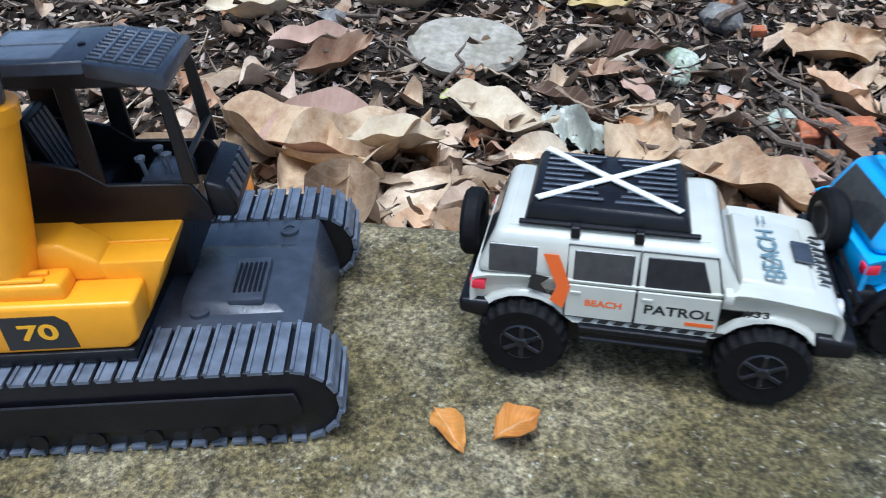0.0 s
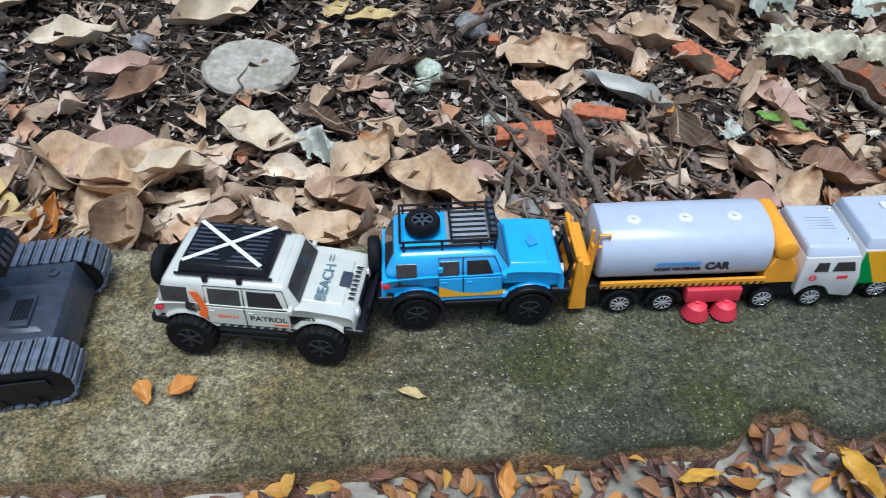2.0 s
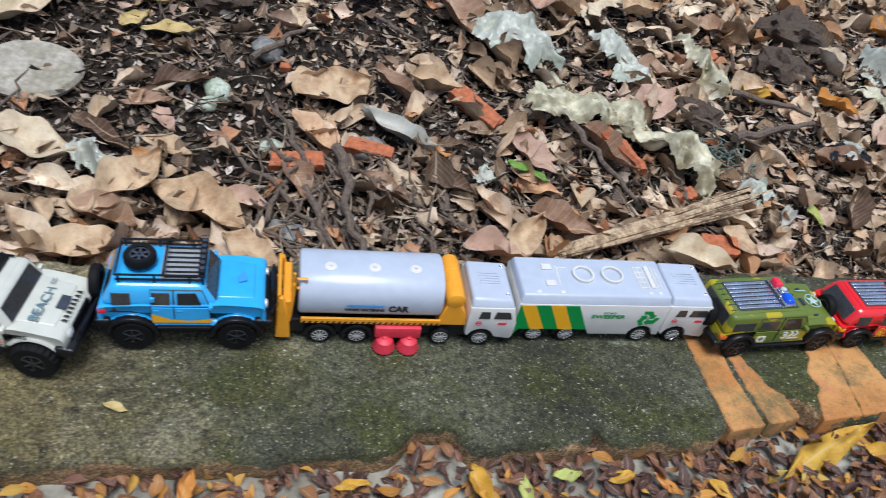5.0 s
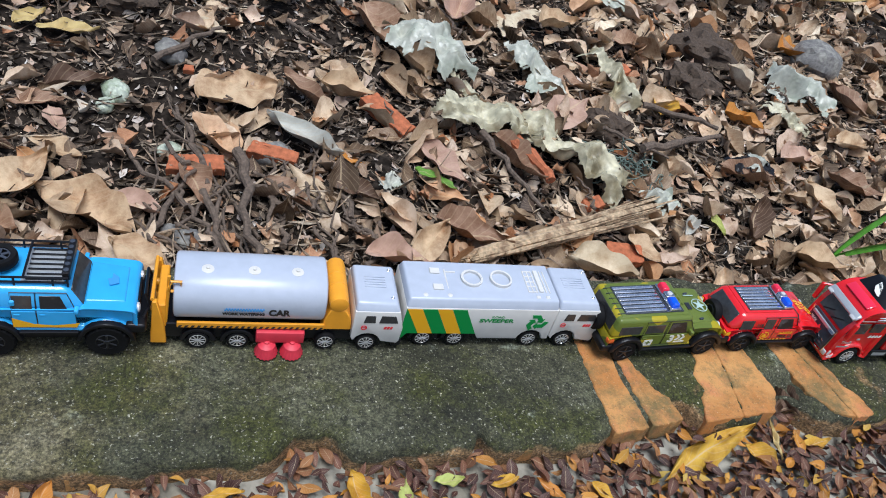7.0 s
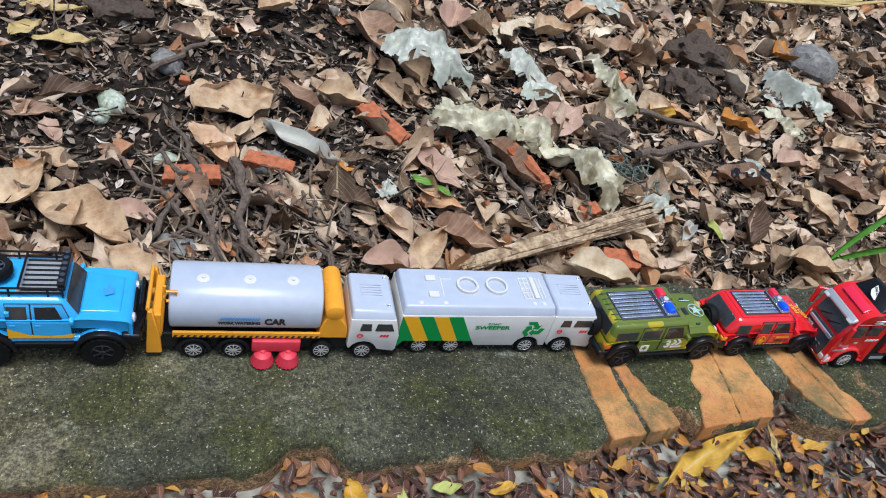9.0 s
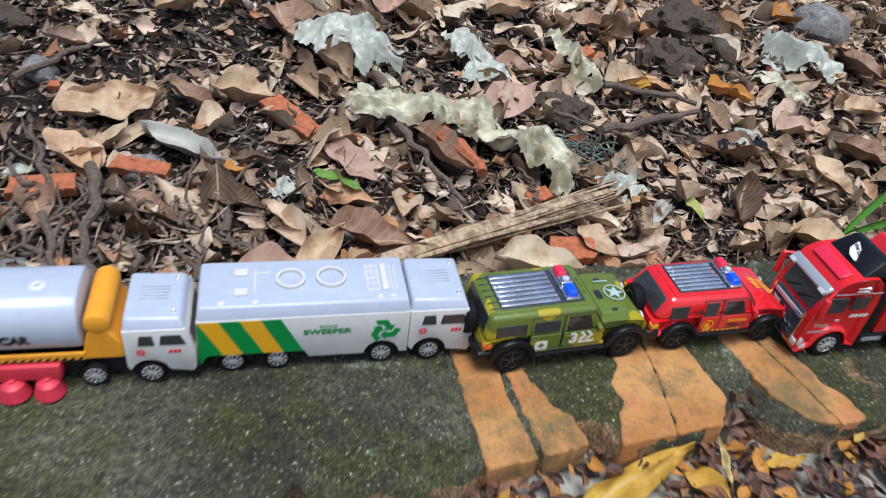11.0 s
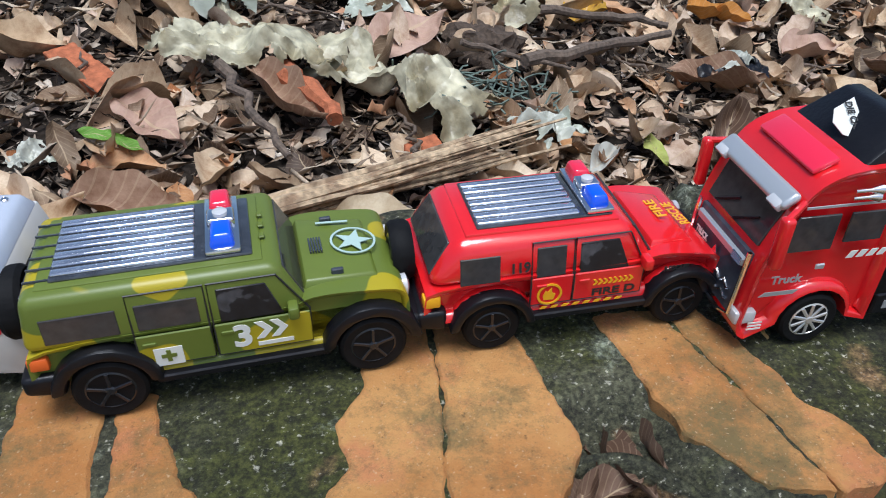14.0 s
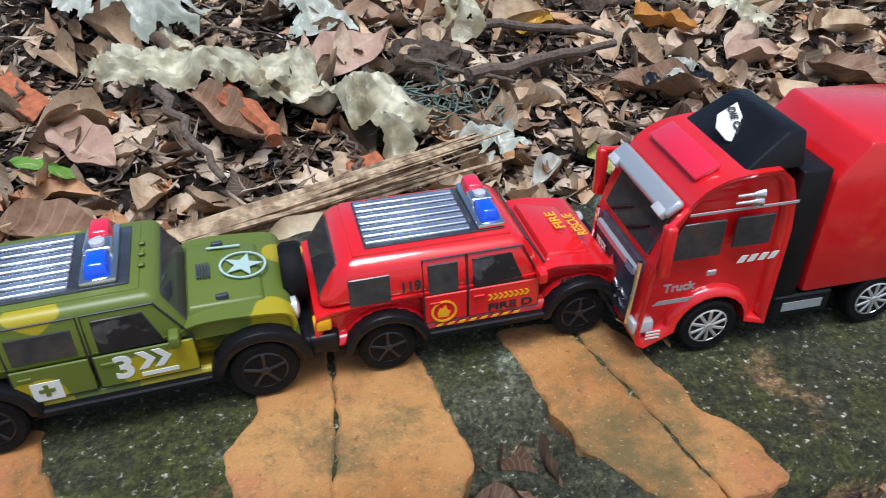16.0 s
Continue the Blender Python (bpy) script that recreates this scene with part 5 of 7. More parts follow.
def excavator():
    t = thing("toy_excavator", pose(-0.0200, 0.3215, 0, 0, 0, 6), "yellow toy excavator with black cab on black tracks", "toy excavator", "row of toy cars")
    X0, X1, R = -0.115, 0.0735, 0.0155
    for s in (-1, 1):
        ya, yb = sorted((s * 0.032, s * 0.0550))
        o = [(X1 - R + R * math.cos(a), R + R * math.sin(a)) for a in [math.pi / 2 - math.pi * k / 12 for k in range(13)]] + [(X0 + R + R * math.cos(a), R + R * math.sin(a)) for a in [-math.pi / 2 - math.pi * k / 12 for k in range(13)]]
        sh = 0.0018
        inner = [(x if sh > abs(z - R) else x, R + (z - R) * 0.9) for x, z in o]
        tr = part("track", prism([(p, q + 0.0) for p, q in inner], ya + 0.0015, yb - 0.0015, 0.0008, 2), M_BLK, t, "black plastic crawler track")
        n, per = 64, 2 * (X1 - X0 - 2 * R) + 2 * math.pi * R
        L = X1 - X0 - 2 * R
        for k in range(n):
            d = per * k / n
            if d < L:
                p, a = (X0 + R + d, 2 * R), 0
            elif d < L + math.pi * R:
                a = (d - L) / R
                p = (X1 - R + R * math.sin(a), R + R * math.cos(a))
            elif d < 2 * L + math.pi * R:
                p, a = (X1 - R - (d - L - math.pi * R), 0), math.pi
            else:
                a = math.pi + (d - 2 * L - math.pi * R) / R
                p = (X0 + R + R * math.sin(a), R + R * math.cos(a))
            part("shoe", moved(join(box(-0.0022, 0.0022, ya, yb, -0.0012, 0.0, 0), box(-0.0024, -0.0013, ya, yb, -0.0006, 0.0008, 0)), pose(p[0], 0, p[1], 0, math.degrees(a), 0)), M_SHOE, tr)
        part("side_frame", prism([(X0 + 0.015, 0.009), (X1 - 0.018, 0.009), (X1 - 0.012, 0.014), (X1 - 0.014, 0.022), (X0 + 0.015, 0.022)], *sorted((s * 0.0548, s * 0.0558)), 0.0005, 1), M_BLK, tr)
        for k in range(9):
            part("roller", lathe([(0.003, -0.0006), (0.003, 0.0006), (0.0015, 0.001), (0.0001, 0.001)], 12, (X0 + 0.02 + k * 0.018, s * 0.0556, 0.0065)), M_BLK, tr)
    ch = part("undercarriage", hexa([(-0.085, -0.0325, 0.008), (0.067, -0.0325, 0.008), (0.067, 0.0325, 0.008), (-0.085, 0.0325, 0.008)], [(-0.085, -0.0325, 0.031), (0.061, -0.0325, 0.0305), (0.061, 0.0325, 0.0305), (-0.085, 0.0325, 0.031)], 0.002, 2), M_GREY, t, "dark grey chassis deck")
    part("deck_boss", hexa([(0.020, -0.0275, 0.0300), (0.0560, -0.0275, 0.0300), (0.0560, 0.0150, 0.0300), (0.020, 0.0150, 0.0300)], [(0.020, -0.0225, 0.0345), (0.0510, -0.0225, 0.0318), (0.0510, 0.0090, 0.0318), (0.020, 0.0090, 0.0345)], 0.0006, 2), M_GREY, ch)
    vent = part("deck_vent", box(0.0350, 0.0470, -0.0235, 0.0010, 0.0305, 0.0345, 0.0009, 2), M_GREY, ch)
    for k in range(6):
        part("vent_slat", box(0.0365 + k * 0.0017, 0.0373 + k * 0.0017, -0.0195, -0.0030, 0.0343, 0.0353, 0.0002, 1), M_BLK, vent)
    for y in (-0.029, 0.026):
        part("bolt", lathe([(0.0035, -0.001), (0.0035, 0.0008), (0.002, 0.0012), (0.002, 0.0004), (0.0001, 0.0004)], 16, (0.026 if y < 0 else 0.05, y * 0.85, 0.0312), "Z"), M_GREY, ch)
    part("turntable", lathe([(0.040, 0.030), (0.040, 0.0395), (0.036, 0.040)], 36, (-0.045, 0, 0), "Z"), M_BLK, t)
    # upper house
    upper = part("engine_house", prism([(-0.12, 0.0360), (0.0105, 0.0360), (0.0145, 0.0395), (0.0160, 0.0535), (-0.12, 0.0545)], -0.0470, -0.0335, 0.0016, 3), M_YEL, t, "yellow engine house")
    part("deck", prism([(-0.12, 0.0360), (0.0125, 0.0360), (0.0225, 0.0560), (0.0235, 0.0590), (-0.12, 0.0595)], -0.0340, -0.0095, 0.0010, 2), M_YEL, upper)
    part("deck_step", box(-0.002, 0.0225, -0.0235, -0.0225, 0.0588, 0.0598, 0.0003, 1), M_YEL, upper)
    part("cab_floor", box(-0.12, 0.0215, -0.0096, 0.024, 0.0360, 0.0585, 0.0010, 2), M_BLK, upper, "black cab floor")
    part("skirt", box(-0.12, 0.0125, -0.0478, 0.024, 0.0318, 0.0362, 0.0008, 2), M_BLK, upper, "black skirt")
    part("side_box", prism([(-0.12, 0.053), (0.0055, 0.053), (0.0035, 0.0600), (-0.0065, 0.0665), (-0.12, 0.0665)], -0.0345, -0.0205, 0.0015, 3), M_YEL, upper)
    part("side_box", prism([(-0.12, 0.053), (-0.004, 0.053), (-0.0045, 0.0590), (-0.12, 0.0590)], -0.0440, -0.0344, 0.0014, 3), M_YEL, upper)
    for y in (-0.0418, -0.0382):
        part("side_rib", box(-0.12, -0.0095, y - 0.0011, y + 0.0011, 0.0588, 0.0603, 0.0008, 2), M_YEL, upper)
    flat([(-0.0095, 0.0062), (0.0075, 0.0062), (0.0105, 0.0035), (0.0115, -0.0062), (-0.0095, -0.0062)], on_side(-0.0150, 0.0440, -0.04708), M_INK, upper, "number_badge")
    words("70", 0.0056, M_YINK, upper, on_side(-0.0140, 0.0440, -0.0473), width=0.0115, bold=0.0002)
    for k in range(5):
        flat(rect(0.009, 0.0008), on_side(-0.0325, 0.0395 + 0.0019 * k, -0.04708), M_INK, upper, "vent_bar")
    # cab: side frames with two windows, sills and a slotted roof
    y0, y1 = -0.011, 0.022
    cb = part("cab", box(-0.0290, -0.0268, y0 + 0.002, y1 - 0.002, 0.058, 0.086, 0.0005, 1), M_BLK, t, "black open-sided driver cab")
    for y, s in ((y0, -1), (y1, 1)):
        ya, yb = sorted((y, y - s * 0.0019))
        part("side_panel", prism([(-0.0275, 0.0580), (0.0335, 0.0580), (0.0325, 0.0640), (0.0282, 0.0720), (0.0025, 0.0728), (-0.0045, 0.0785), (-0.0178, 0.0820), (-0.0290, 0.0840)], ya, yb, 0.0004, 1), M_BLK, cb)
        for a in ([(-0.0290, 0.0840), (-0.0178, 0.0820), (-0.0185, 0.1060), (-0.0270, 0.1060)], [(-0.0045, 0.0785), (0.0025, 0.0728), (0.0016, 0.1060), (-0.0040, 0.1060)], [(0.0262, 0.0720), (0.0312, 0.0715), (0.0285, 0.1000), (0.0270, 0.1050), (0.0235, 0.1050), (0.0250, 0.0990)]):
            part("post", prism(a, ya, yb, 0.0004, 1), M_BLK, cb)
        part("top_rail", prism([(-0.0275, 0.1058), (0.0225, 0.1045), (0.0270, 0.1045), (0.0262, 0.1078), (0.0180, 0.1100), (-0.0275, 0.1105)], ya, yb, 0.0004, 1), M_BLK, cb)
    part("front_panel", prism([(0.0318, 0.0580), (0.0405, 0.0575), (0.0410, 0.0620), (0.0385, 0.0690), (0.0315, 0.0715)], y0 + 0.002, y1, 0.0016, 3), M_BLK, cb)
    for k in range(5):
        part("front_grille_bar", moved(box(-0.0004, 0.0007, y0 + 0.0055 + k * 0.0055, y0 + 0.0085 + k * 0.0055, -0.0035, 0.0035, 0.0002, 1), pose(0.0395, 0, 0.0660, 0, -20, 0)), M_GREY, cb)
    part("cross_bar", box(0.0285, 0.0302, y0, y1, 0.0795, 0.0815, 0.0004, 1), M_BLK, cb)
    part("roof_plate", hexa([(-0.0290, y0 - 0.0008, 0.1095), (0.0065, y0 - 0.0008, 0.1095), (0.0065, y1 + 0.0008, 0.1095), (-0.0290, y1 + 0.0008, 0.1095)], [(-0.0280, y0 + 0.0012, 0.1130), (0.0065, y0 + 0.0012, 0.1130), (0.0065, y1 - 0.0012, 0.1130), (-0.0280, y1 - 0.0012, 0.1130)], 0.0007, 2), M_GREY, cb)
    for k in range(2):
        part("roof_inset", box(-0.0255, -0.0035, y0 + 0.0035 + 0.0135 * k, y0 + 0.0150 + 0.0135 * k, 0.1126, 0.1134, 0.0003, 1), M_SHOE, cb)
    part("roof_bolt", lathe([(0.0012, -0.0005), (0.0012, 0.0006), (0.0001, 0.0008)], 10, (0.0015, 0.004, 0.1130), "Z"), M_BLK, cb)
    for ya, yb in ((y0 - 0.0008, y0 + 0.0030), (y1 - 0.0030, y1 + 0.0008)):
        part("roof_rim", hexa([(0.0064, ya, 0.1085), (0.0270, ya, 0.1040), (0.0270, yb, 0.1040), (0.0064, yb, 0.1085)], [(0.0064, ya, 0.1130), (0.0265, ya, 0.1090), (0.0265, yb, 0.1090), (0.0064, yb, 0.1130)], 0.0006, 2), M_GREY, cb)
    part("roof_rim", box(0.0252, 0.0290, y0 - 0.0008, y1 + 0.0008, 0.1035, 0.1088, 0.0011, 2), M_GREY, cb)
    for k in range(9):
        y = y0 + 0.0042 + k * 0.00305
        part("roof_slat", hexa([(0.0064, y, 0.1112), (0.0256, y, 0.1072), (0.0256, y + 0.0009, 0.1072), (0.0064, y + 0.0009, 0.1112)], [(0.0064, y, 0.1132), (0.0256, y, 0.1092), (0.0256, y + 0.0009, 0.1092), (0.0064, y + 0.0009, 0.1132)], 0.0002, 1), M_SHOE, cb)
    for k in range(4):
        x, z = 0.0098 + k * 0.0040, 0.1121 - k * 0.00083
        part("roof_slat", box(x, x + 0.0009, y0 + 0.003, y1 - 0.003, z - 0.0015, z + 0.0008, 0.0002, 1), M_SHOE, cb)
    seat = part("seat", join(box(-0.017, -0.001, -0.002, 0.014, 0.060, 0.068, 0.0015, 2), moved(box(-0.002, 0.002, -0.002, 0.014, 0, 0.026, 0.0012, 2), pose(-0.016, 0, 0.067, 0, -16, 0))), M_BLK, cb)
    for k in range(5):
        part("seat_rib", moved(box(0.0018, 0.0028, -0.001 + k * 0.0030, 0.0008 + k * 0.0030, 0.003, 0.024, 0.0003, 1), pose(-0.016, 0, 0.067, 0, -16, 0)), M_GREY, seat)
    console = part("control_console", box(0.010, 0.024, -0.004, 0.014, 0.0585, 0.0700, 0.0012, 2), M_GREY, cb)
    for x, y in ((0.012, -0.001), (0.016, 0.006), (0.020, 0.001)):
        part("lever", join(tube([(x, y, 0.069), (x - 0.001, y, 0.0765)], 0.0008, 6), lathe([(0.0016, 0.0), (0.0018, 0.0012), (0.0003, 0.002)], 10, (x - 0.001, y, 0.0758), "Z")), M_SHOE, console)
    # boom
    boom = part("boom", prism([(-0.060, 0.052), (-0.034, 0.052), (-0.034, 0.09), (-0.020, 0.113), (0.0, 0.134), (0.035, 0.179), (0.053, 0.203), (0.034, 0.216), (0.004, 0.205), (-0.032, 0.172), (-0.060, 0.13), (-0.072, 0.08)], -0.034, -0.012, 0.0016, 2), M_YEL, t, "yellow raised boom arm")
    boom.matrix_basis = Matrix.Translation((0.0015, -0.006, 0.009))
    part("boom_badge", prism([(-0.014, 0.154), (-0.006, 0.148), (0.010, 0.170), (0.002, 0.176)], -0.0345, -0.0338, 0.0002, 1), M_INK, boom)
    part("boom_rib", prism([(-0.012, 0.125), (-0.008, 0.122), (0.034, 0.178), (0.049, 0.199), (0.042, 0.204), (0.026, 0.181)], -0.0352, -0.0335, 0.0004, 1), M_YEL, boom)
    part("cylinder", tube([(-0.024, -0.029, 0.045), (-0.0125, -0.029, 0.100)], 0.0075, 16), M_YEL, boom, "yellow hydraulic cylinder")
    part("cylinder_cap", tube([(-0.0127, -0.029, 0.099), (-0.0120, -0.029, 0.1035)], 0.0083, 16), M_YEL, boom)
    part("piston_rod", tube([(-0.0125, -0.029, 0.100), (-0.007, -0.030, 0.130)], 0.0052, 14), M_GREY, boom)
    part("pivot", lathe([(0.0068, -0.039), (0.0068, -0.010)], 18, (-0.005, 0, 0.134)), M_YEL, boom)
    part("stick", prism([(0.010, 0.204), (0.036, 0.211), (0.048, 0.228), (0.052, 0.262), (0.012, 0.262), (0.004, 0.225)], -0.031, -0.015, 0.002, 2), M_BLK, boom, "black arm joint")
    return t


# ---- the ground ----
def litter_z(x, y):
    """Height of the soil behind the kerb: a gentle bank that climbs away from it."""
    z = -0.056 - 0.094 * min(max(x, -0.7), 1.9)
    if y > 0.54:
        z += 0.107 * (min(y, 1.2) - 0.54)
    if y > 1.2:
        z += 0.04 * (min(y, 2.6) - 1.2)
    return z


def on_bank(x, y):
    """Plan depth of a spot given by its depth along the bank."""
    return 0.3259 + (y - 0.33) * 0.9877 + 0.1564 * (-0.017 - 0.095 * x + (0.27 * (min(y, 1.2) - 0.55) if y > 0.55 else 0.1 * (y - 0.55)))


def bumpy(x, y):
    p = Vector((x * 9, y * 9, 0.3))
    return litter_z(x, y) + 0.012 * noise.noise(p * 0.6) + 0.006 * noise.noise(p * 2.3) + 0.003 * noise.noise(p * 7)


def kerb_front(x):
    """Broken front edge of the kerb."""
    f = 0.229 + 0.012 * max(0.0, min(1.0, (x - 0.1) / 0.5)) + 0.004 * noise.noise(Vector((x * 14, 0, 0))) + 0.0025 * noise.noise(Vector((x * 60, 2, 0)))
    for c, w, d in ((0.452, 0.022, 0.020), (0.572, 0.006, 0.014), (0.745, 0.012, 0.022), (0.848, 0.022, 0.022), (1.02, 0.05, 0.02)):
        f += d * math.exp(-(((x - c) / w) ** 4))
    if x > 0.66:
        f += 0.018 * min(1.0, (x - 0.66) / 0.03)
    return f


def sheet(name, xs, rows, material, label, category):
    """A grid of points: for each x a list of points, joined along and across."""
    vs, fs = [], []
    n = None
    for x in xs:
        line = rows(x)
        n = len(line)
        vs.extend(line)
    for i in range(len(xs) - 1):
        for j in range(n - 1):
            a = i * n + j
            fs.append((a, a + n, a + n + 1, a + 1))
    me = bpy.data.meshes.new(name)
    me.from_pydata(vs, [], fs)
    me.materials.append(material)
    for p in me.polygons:
        p.use_smooth = True
    return tagged(new(name, me), label, category, "", "structure")


def kerb_rows(x):
    f = kerb_front(x)
    out = [(x, f + 0.004, -0.07)]
    for k in range(7):
        z = -0.036 + k * 0.0055
        out.append((x, f + 0.002 * noise.noise(Vector((x * 40, z * 60, 3))) + (0.002 if k == 6 else 0), z))
    n = 46
    back = 0.404 + 0.015 * max(0, min(1, (x - 0.2) / 0.6)) + 0.006 * noise.noise(Vector((x * 12, 5, 0)))
    for k in range(n + 1):
        y = f + 0.0035 + (back - f - 0.0035) * k / n
        q = Vector((x, y, 0))
        z = -0.0012 + 0.0008 * noise.noise(q * 30) + 0.0008 * noise.noise(q * 110) + 0.0004 * noise.noise(q * 350)
        e = min(k, n - k)
        z -= 0.003 * max(0, 2 - e) * 0.6 * (0.5 + noise.noise(q * 60))
        if 0.93 < x < 1.6 and y > 0.365:
            z += 0.016 * min(1, (y - 0.365) / 0.04) * max(0, noise.noise(q * 18) + 0.2)
        dip = math.exp(-(((x - 0.857) / 0.017) ** 4)) * max(0.0, min(1.0, (0.308 - y) / 0.012))
        z -= dip * (0.011 + 0.004 * noise.noise(q * 90))
        out.append((x, y, z))
    out.append((x, back + 0.004, -0.02))
    out.append((x, back + 0.01, -0.35))
    return out


kerb = sheet("kerb", [-14] + [-0.9 + 0.0042 * k for k in range(762)] + [18], kerb_rows, M_CONC, "mossy old concrete kerb over orange bricks", "kerb")
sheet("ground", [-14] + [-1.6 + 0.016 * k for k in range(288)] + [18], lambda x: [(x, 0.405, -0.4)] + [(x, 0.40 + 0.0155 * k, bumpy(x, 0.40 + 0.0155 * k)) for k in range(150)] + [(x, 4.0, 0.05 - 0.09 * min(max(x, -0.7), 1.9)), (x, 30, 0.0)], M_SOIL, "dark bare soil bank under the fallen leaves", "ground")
sheet("path", [-14] + [-1.2 + 0.02 * k for k in range(160)] + [18], lambda x: [(x, -30, -0.029), (x, -1.0, -0.029)] + [(x, -0.4 + 0.02 * k, -0.027 + 0.0025 * noise.noise(Vector((x * 12, k * 0.24, 0)))) for k in range(36)], M_FLOOR, "worn cement path strewn with leaflets", "path")


def brick_piece(pts, z0, z1, seed):
    """One brick with ragged edges."""
    rng = random.Random(seed)
    out = []
    n = len(pts)
    for k in range(n):
        (x0, y0), (x1, y1) = pts[k], pts[(k + 1) % n]
        m = max(2, int(math.hypot(x1 - x0, y1 - y0) / 0.0022))
        for j in range(m):
            t = j / m
            x, y = x0 + (x1 - x0) * t, y0 + (y1 - y0) * t
            q = Vector((x * 130, y * 130, seed))
            out.append((x + 0.0016 * noise.noise(q) + rng.uniform(-0.0005, 0.0005), y + 0.0016 * noise.noise(q + Vector((9, 4, 2))) + rng.uniform(-0.0005, 0.0005)))
    return slab(out, z0, z1, 0.0009, 1)


for k, pts in enumerate((
        [(0.6765, 0.2481), (0.7080, 0.2527), (0.7013, 0.3043), (0.7006, 0.3425), (0.6732, 0.3441)],
        [(0.7121, 0.2536), (0.7413, 0.2591), (0.7374, 0.2797), (0.7255, 0.2930), (0.7246, 0.3043), (0.7182, 0.3086), (0.7163, 0.3257), (0.7035, 0.3299), (0.7063, 0.3043)],
        [(0.7604, 0.2559), (0.7982, 0.2615), (0.8040, 0.3045), (0.8060, 0.3481), (0.7829, 0.3464), (0.7816, 0.3199), (0.7719, 0.3045), (0.7744, 0.2887), (0.7667, 0.2779)],
        [(0.7992, 0.2615), (0.8314, 0.2661), (0.8430, 0.2851), (0.8381, 0.3199), (0.8330, 0.3481), (0.8069, 0.3481), (0.8051, 0.3045)],
        [(0.8751, 0.2851), (0.8918, 0.2633), (0.9100, 0.2587), (0.9014, 0.2958), (0.8886, 0.3424), (0.8643, 0.3424)],
        [(0.9111, 0.2577), (0.9306, 0.2614), (0.9269, 0.2824), (0.9188, 0.2905), (0.9142, 0.3114), (0.9029, 0.3424), (0.8896, 0.3424), (0.9024, 0.2958)])):
    part("brick", brick_piece(pts, -0.019, -0.0002, k), M_BRICK, kerb)
for x0, x1, y, z0, z1 in ((0.475, 0.555, 0.2445, -0.022, -0.009), (0.582, 0.655, 0.2415, -0.024, -0.010), (0.30, 0.352, 0.2330, -0.026, -0.013)):
    part("brick", brick_piece([(x0, y), (x1, y + 0.002), (x1 - 0.004, y + 0.05), (x0 + 0.003, y + 0.05)], z0, z1, int(x0 * 1000)), M_BRICK, kerb)


# ---- leaves ----
def leaf_shape(rng, length, width, curl, bend, nu=10, nv=6, wob=0.12, sharp=0.8):
    """Points, faces and UVs of one dry leaf lying along x, middle at the origin: pointed ends, a stalk, curled and ragged rim."""
    ph = [rng.uniform(0, 6.28) for _ in range(6)]
    fold = rng.uniform(-0.2, 0.9)
    twist = rng.uniform(-0.7, 0.7)
    skew = rng.uniform(-0.1, 0.1)
    vs, uv, fs = [], [], []
    for i in range(nu + 1):
        u = i / nu
        w = width * 0.5 * (max(0.0, math.sin(math.pi * min(1, u ** sharp))) ** 0.95 + 0.025) * (1 + wob * math.sin(9 * u + ph[0]))
        tw = twist * (u - 0.5)
        for j in range(nv + 1):
            v = j / nv * 2 - 1
            edge = v * v
            ww = w * (1 + wob * 0.6 * math.sin(17 * u + ph[1] + 2 * (v > 0)) )
            x = (u - 0.5) * length * (1 - 0.06 * abs(v)) + skew * length * v * v
            y = v * ww + 0.08 * length * math.sin(2.2 * u + ph[2]) - 0.05 * length
            z = curl * edge * ww + fold * 0.35 * abs(v) * ww + bend * (u - 0.5) ** 2 * length
            z += 0.03 * length * math.sin(7 * u + 3 * v + ph[3]) + 0.02 * length * math.sin(15 * u - 4 * v + ph[4]) + 0.010 * length * edge * math.sin(21 * u + ph[5]) + tw * v * ww
            vs.append((x, y, z))
            uv.append((u, v * 0.5 + 0.5))
    n = nv + 1
    for i in range(nu):
        for j in range(nv):
            a = i * n + j
            fs.append((a, a + n, a + n + 1, a + 1))
    return vs, fs, uv


def leaf_mesh(name, vs, fs, uv, material):
    me = bpy.data.meshes.new(name)
    me.from_pydata(vs, [], fs)
    lay = me.uv_layers.new(name="UVMap")
    idx = np.zeros(len(me.loops), dtype=np.int32)
    me.loops.foreach_get("vertex_index", idx)
    lay.data.foreach_set("uv", np.array(uv, dtype=np.float32)[idx].ravel())
    me.materials.append(material)
    me.polygons.foreach_set("use_smooth", [True] * len(me.polygons))
    return me


def settle_pose(x, y, ang, lift, tx, ty):
    y = on_bank(x, y)
    dx = (litter_z(x + 0.02, y) - litter_z(x - 0.02, y)) / 0.04
    dy = (litter_z(x, y + 0.02) - litter_z(x, y - 0.02)) / 0.04
    n = Vector((-dx, -dy, 1)).normalized()
    return Matrix.Translation((x, y, bumpy(x, y) + lift)) @ Vector((0, 0, 1)).rotation_difference(n).to_matrix().to_4x4() @ pose(0, 0, 0, tx, ty, 0) @ pose(0, 0, 0, 0, 0, ang)


LABELS = {"tan": "dry tan fallen leaf lying on the litter", "pale": "pale bleached fallen leaf on the litter", "brown": "brown curled dead leaf on the litter", "dark": "dark brown dead leaf on the litter", "pink": "pinkish brown dry leaf on the litter",
          "yellow": "yellow fallen leaf with brown spots", "straw": "straw-coloured long dry leaf", "orange": "orange dead leaf on the ground", "grey": "whitish grey weathered leaf", "green": "small green leaf on the litter", "lime": "pale green fallen leaflet"}
LEAF_N = [0]


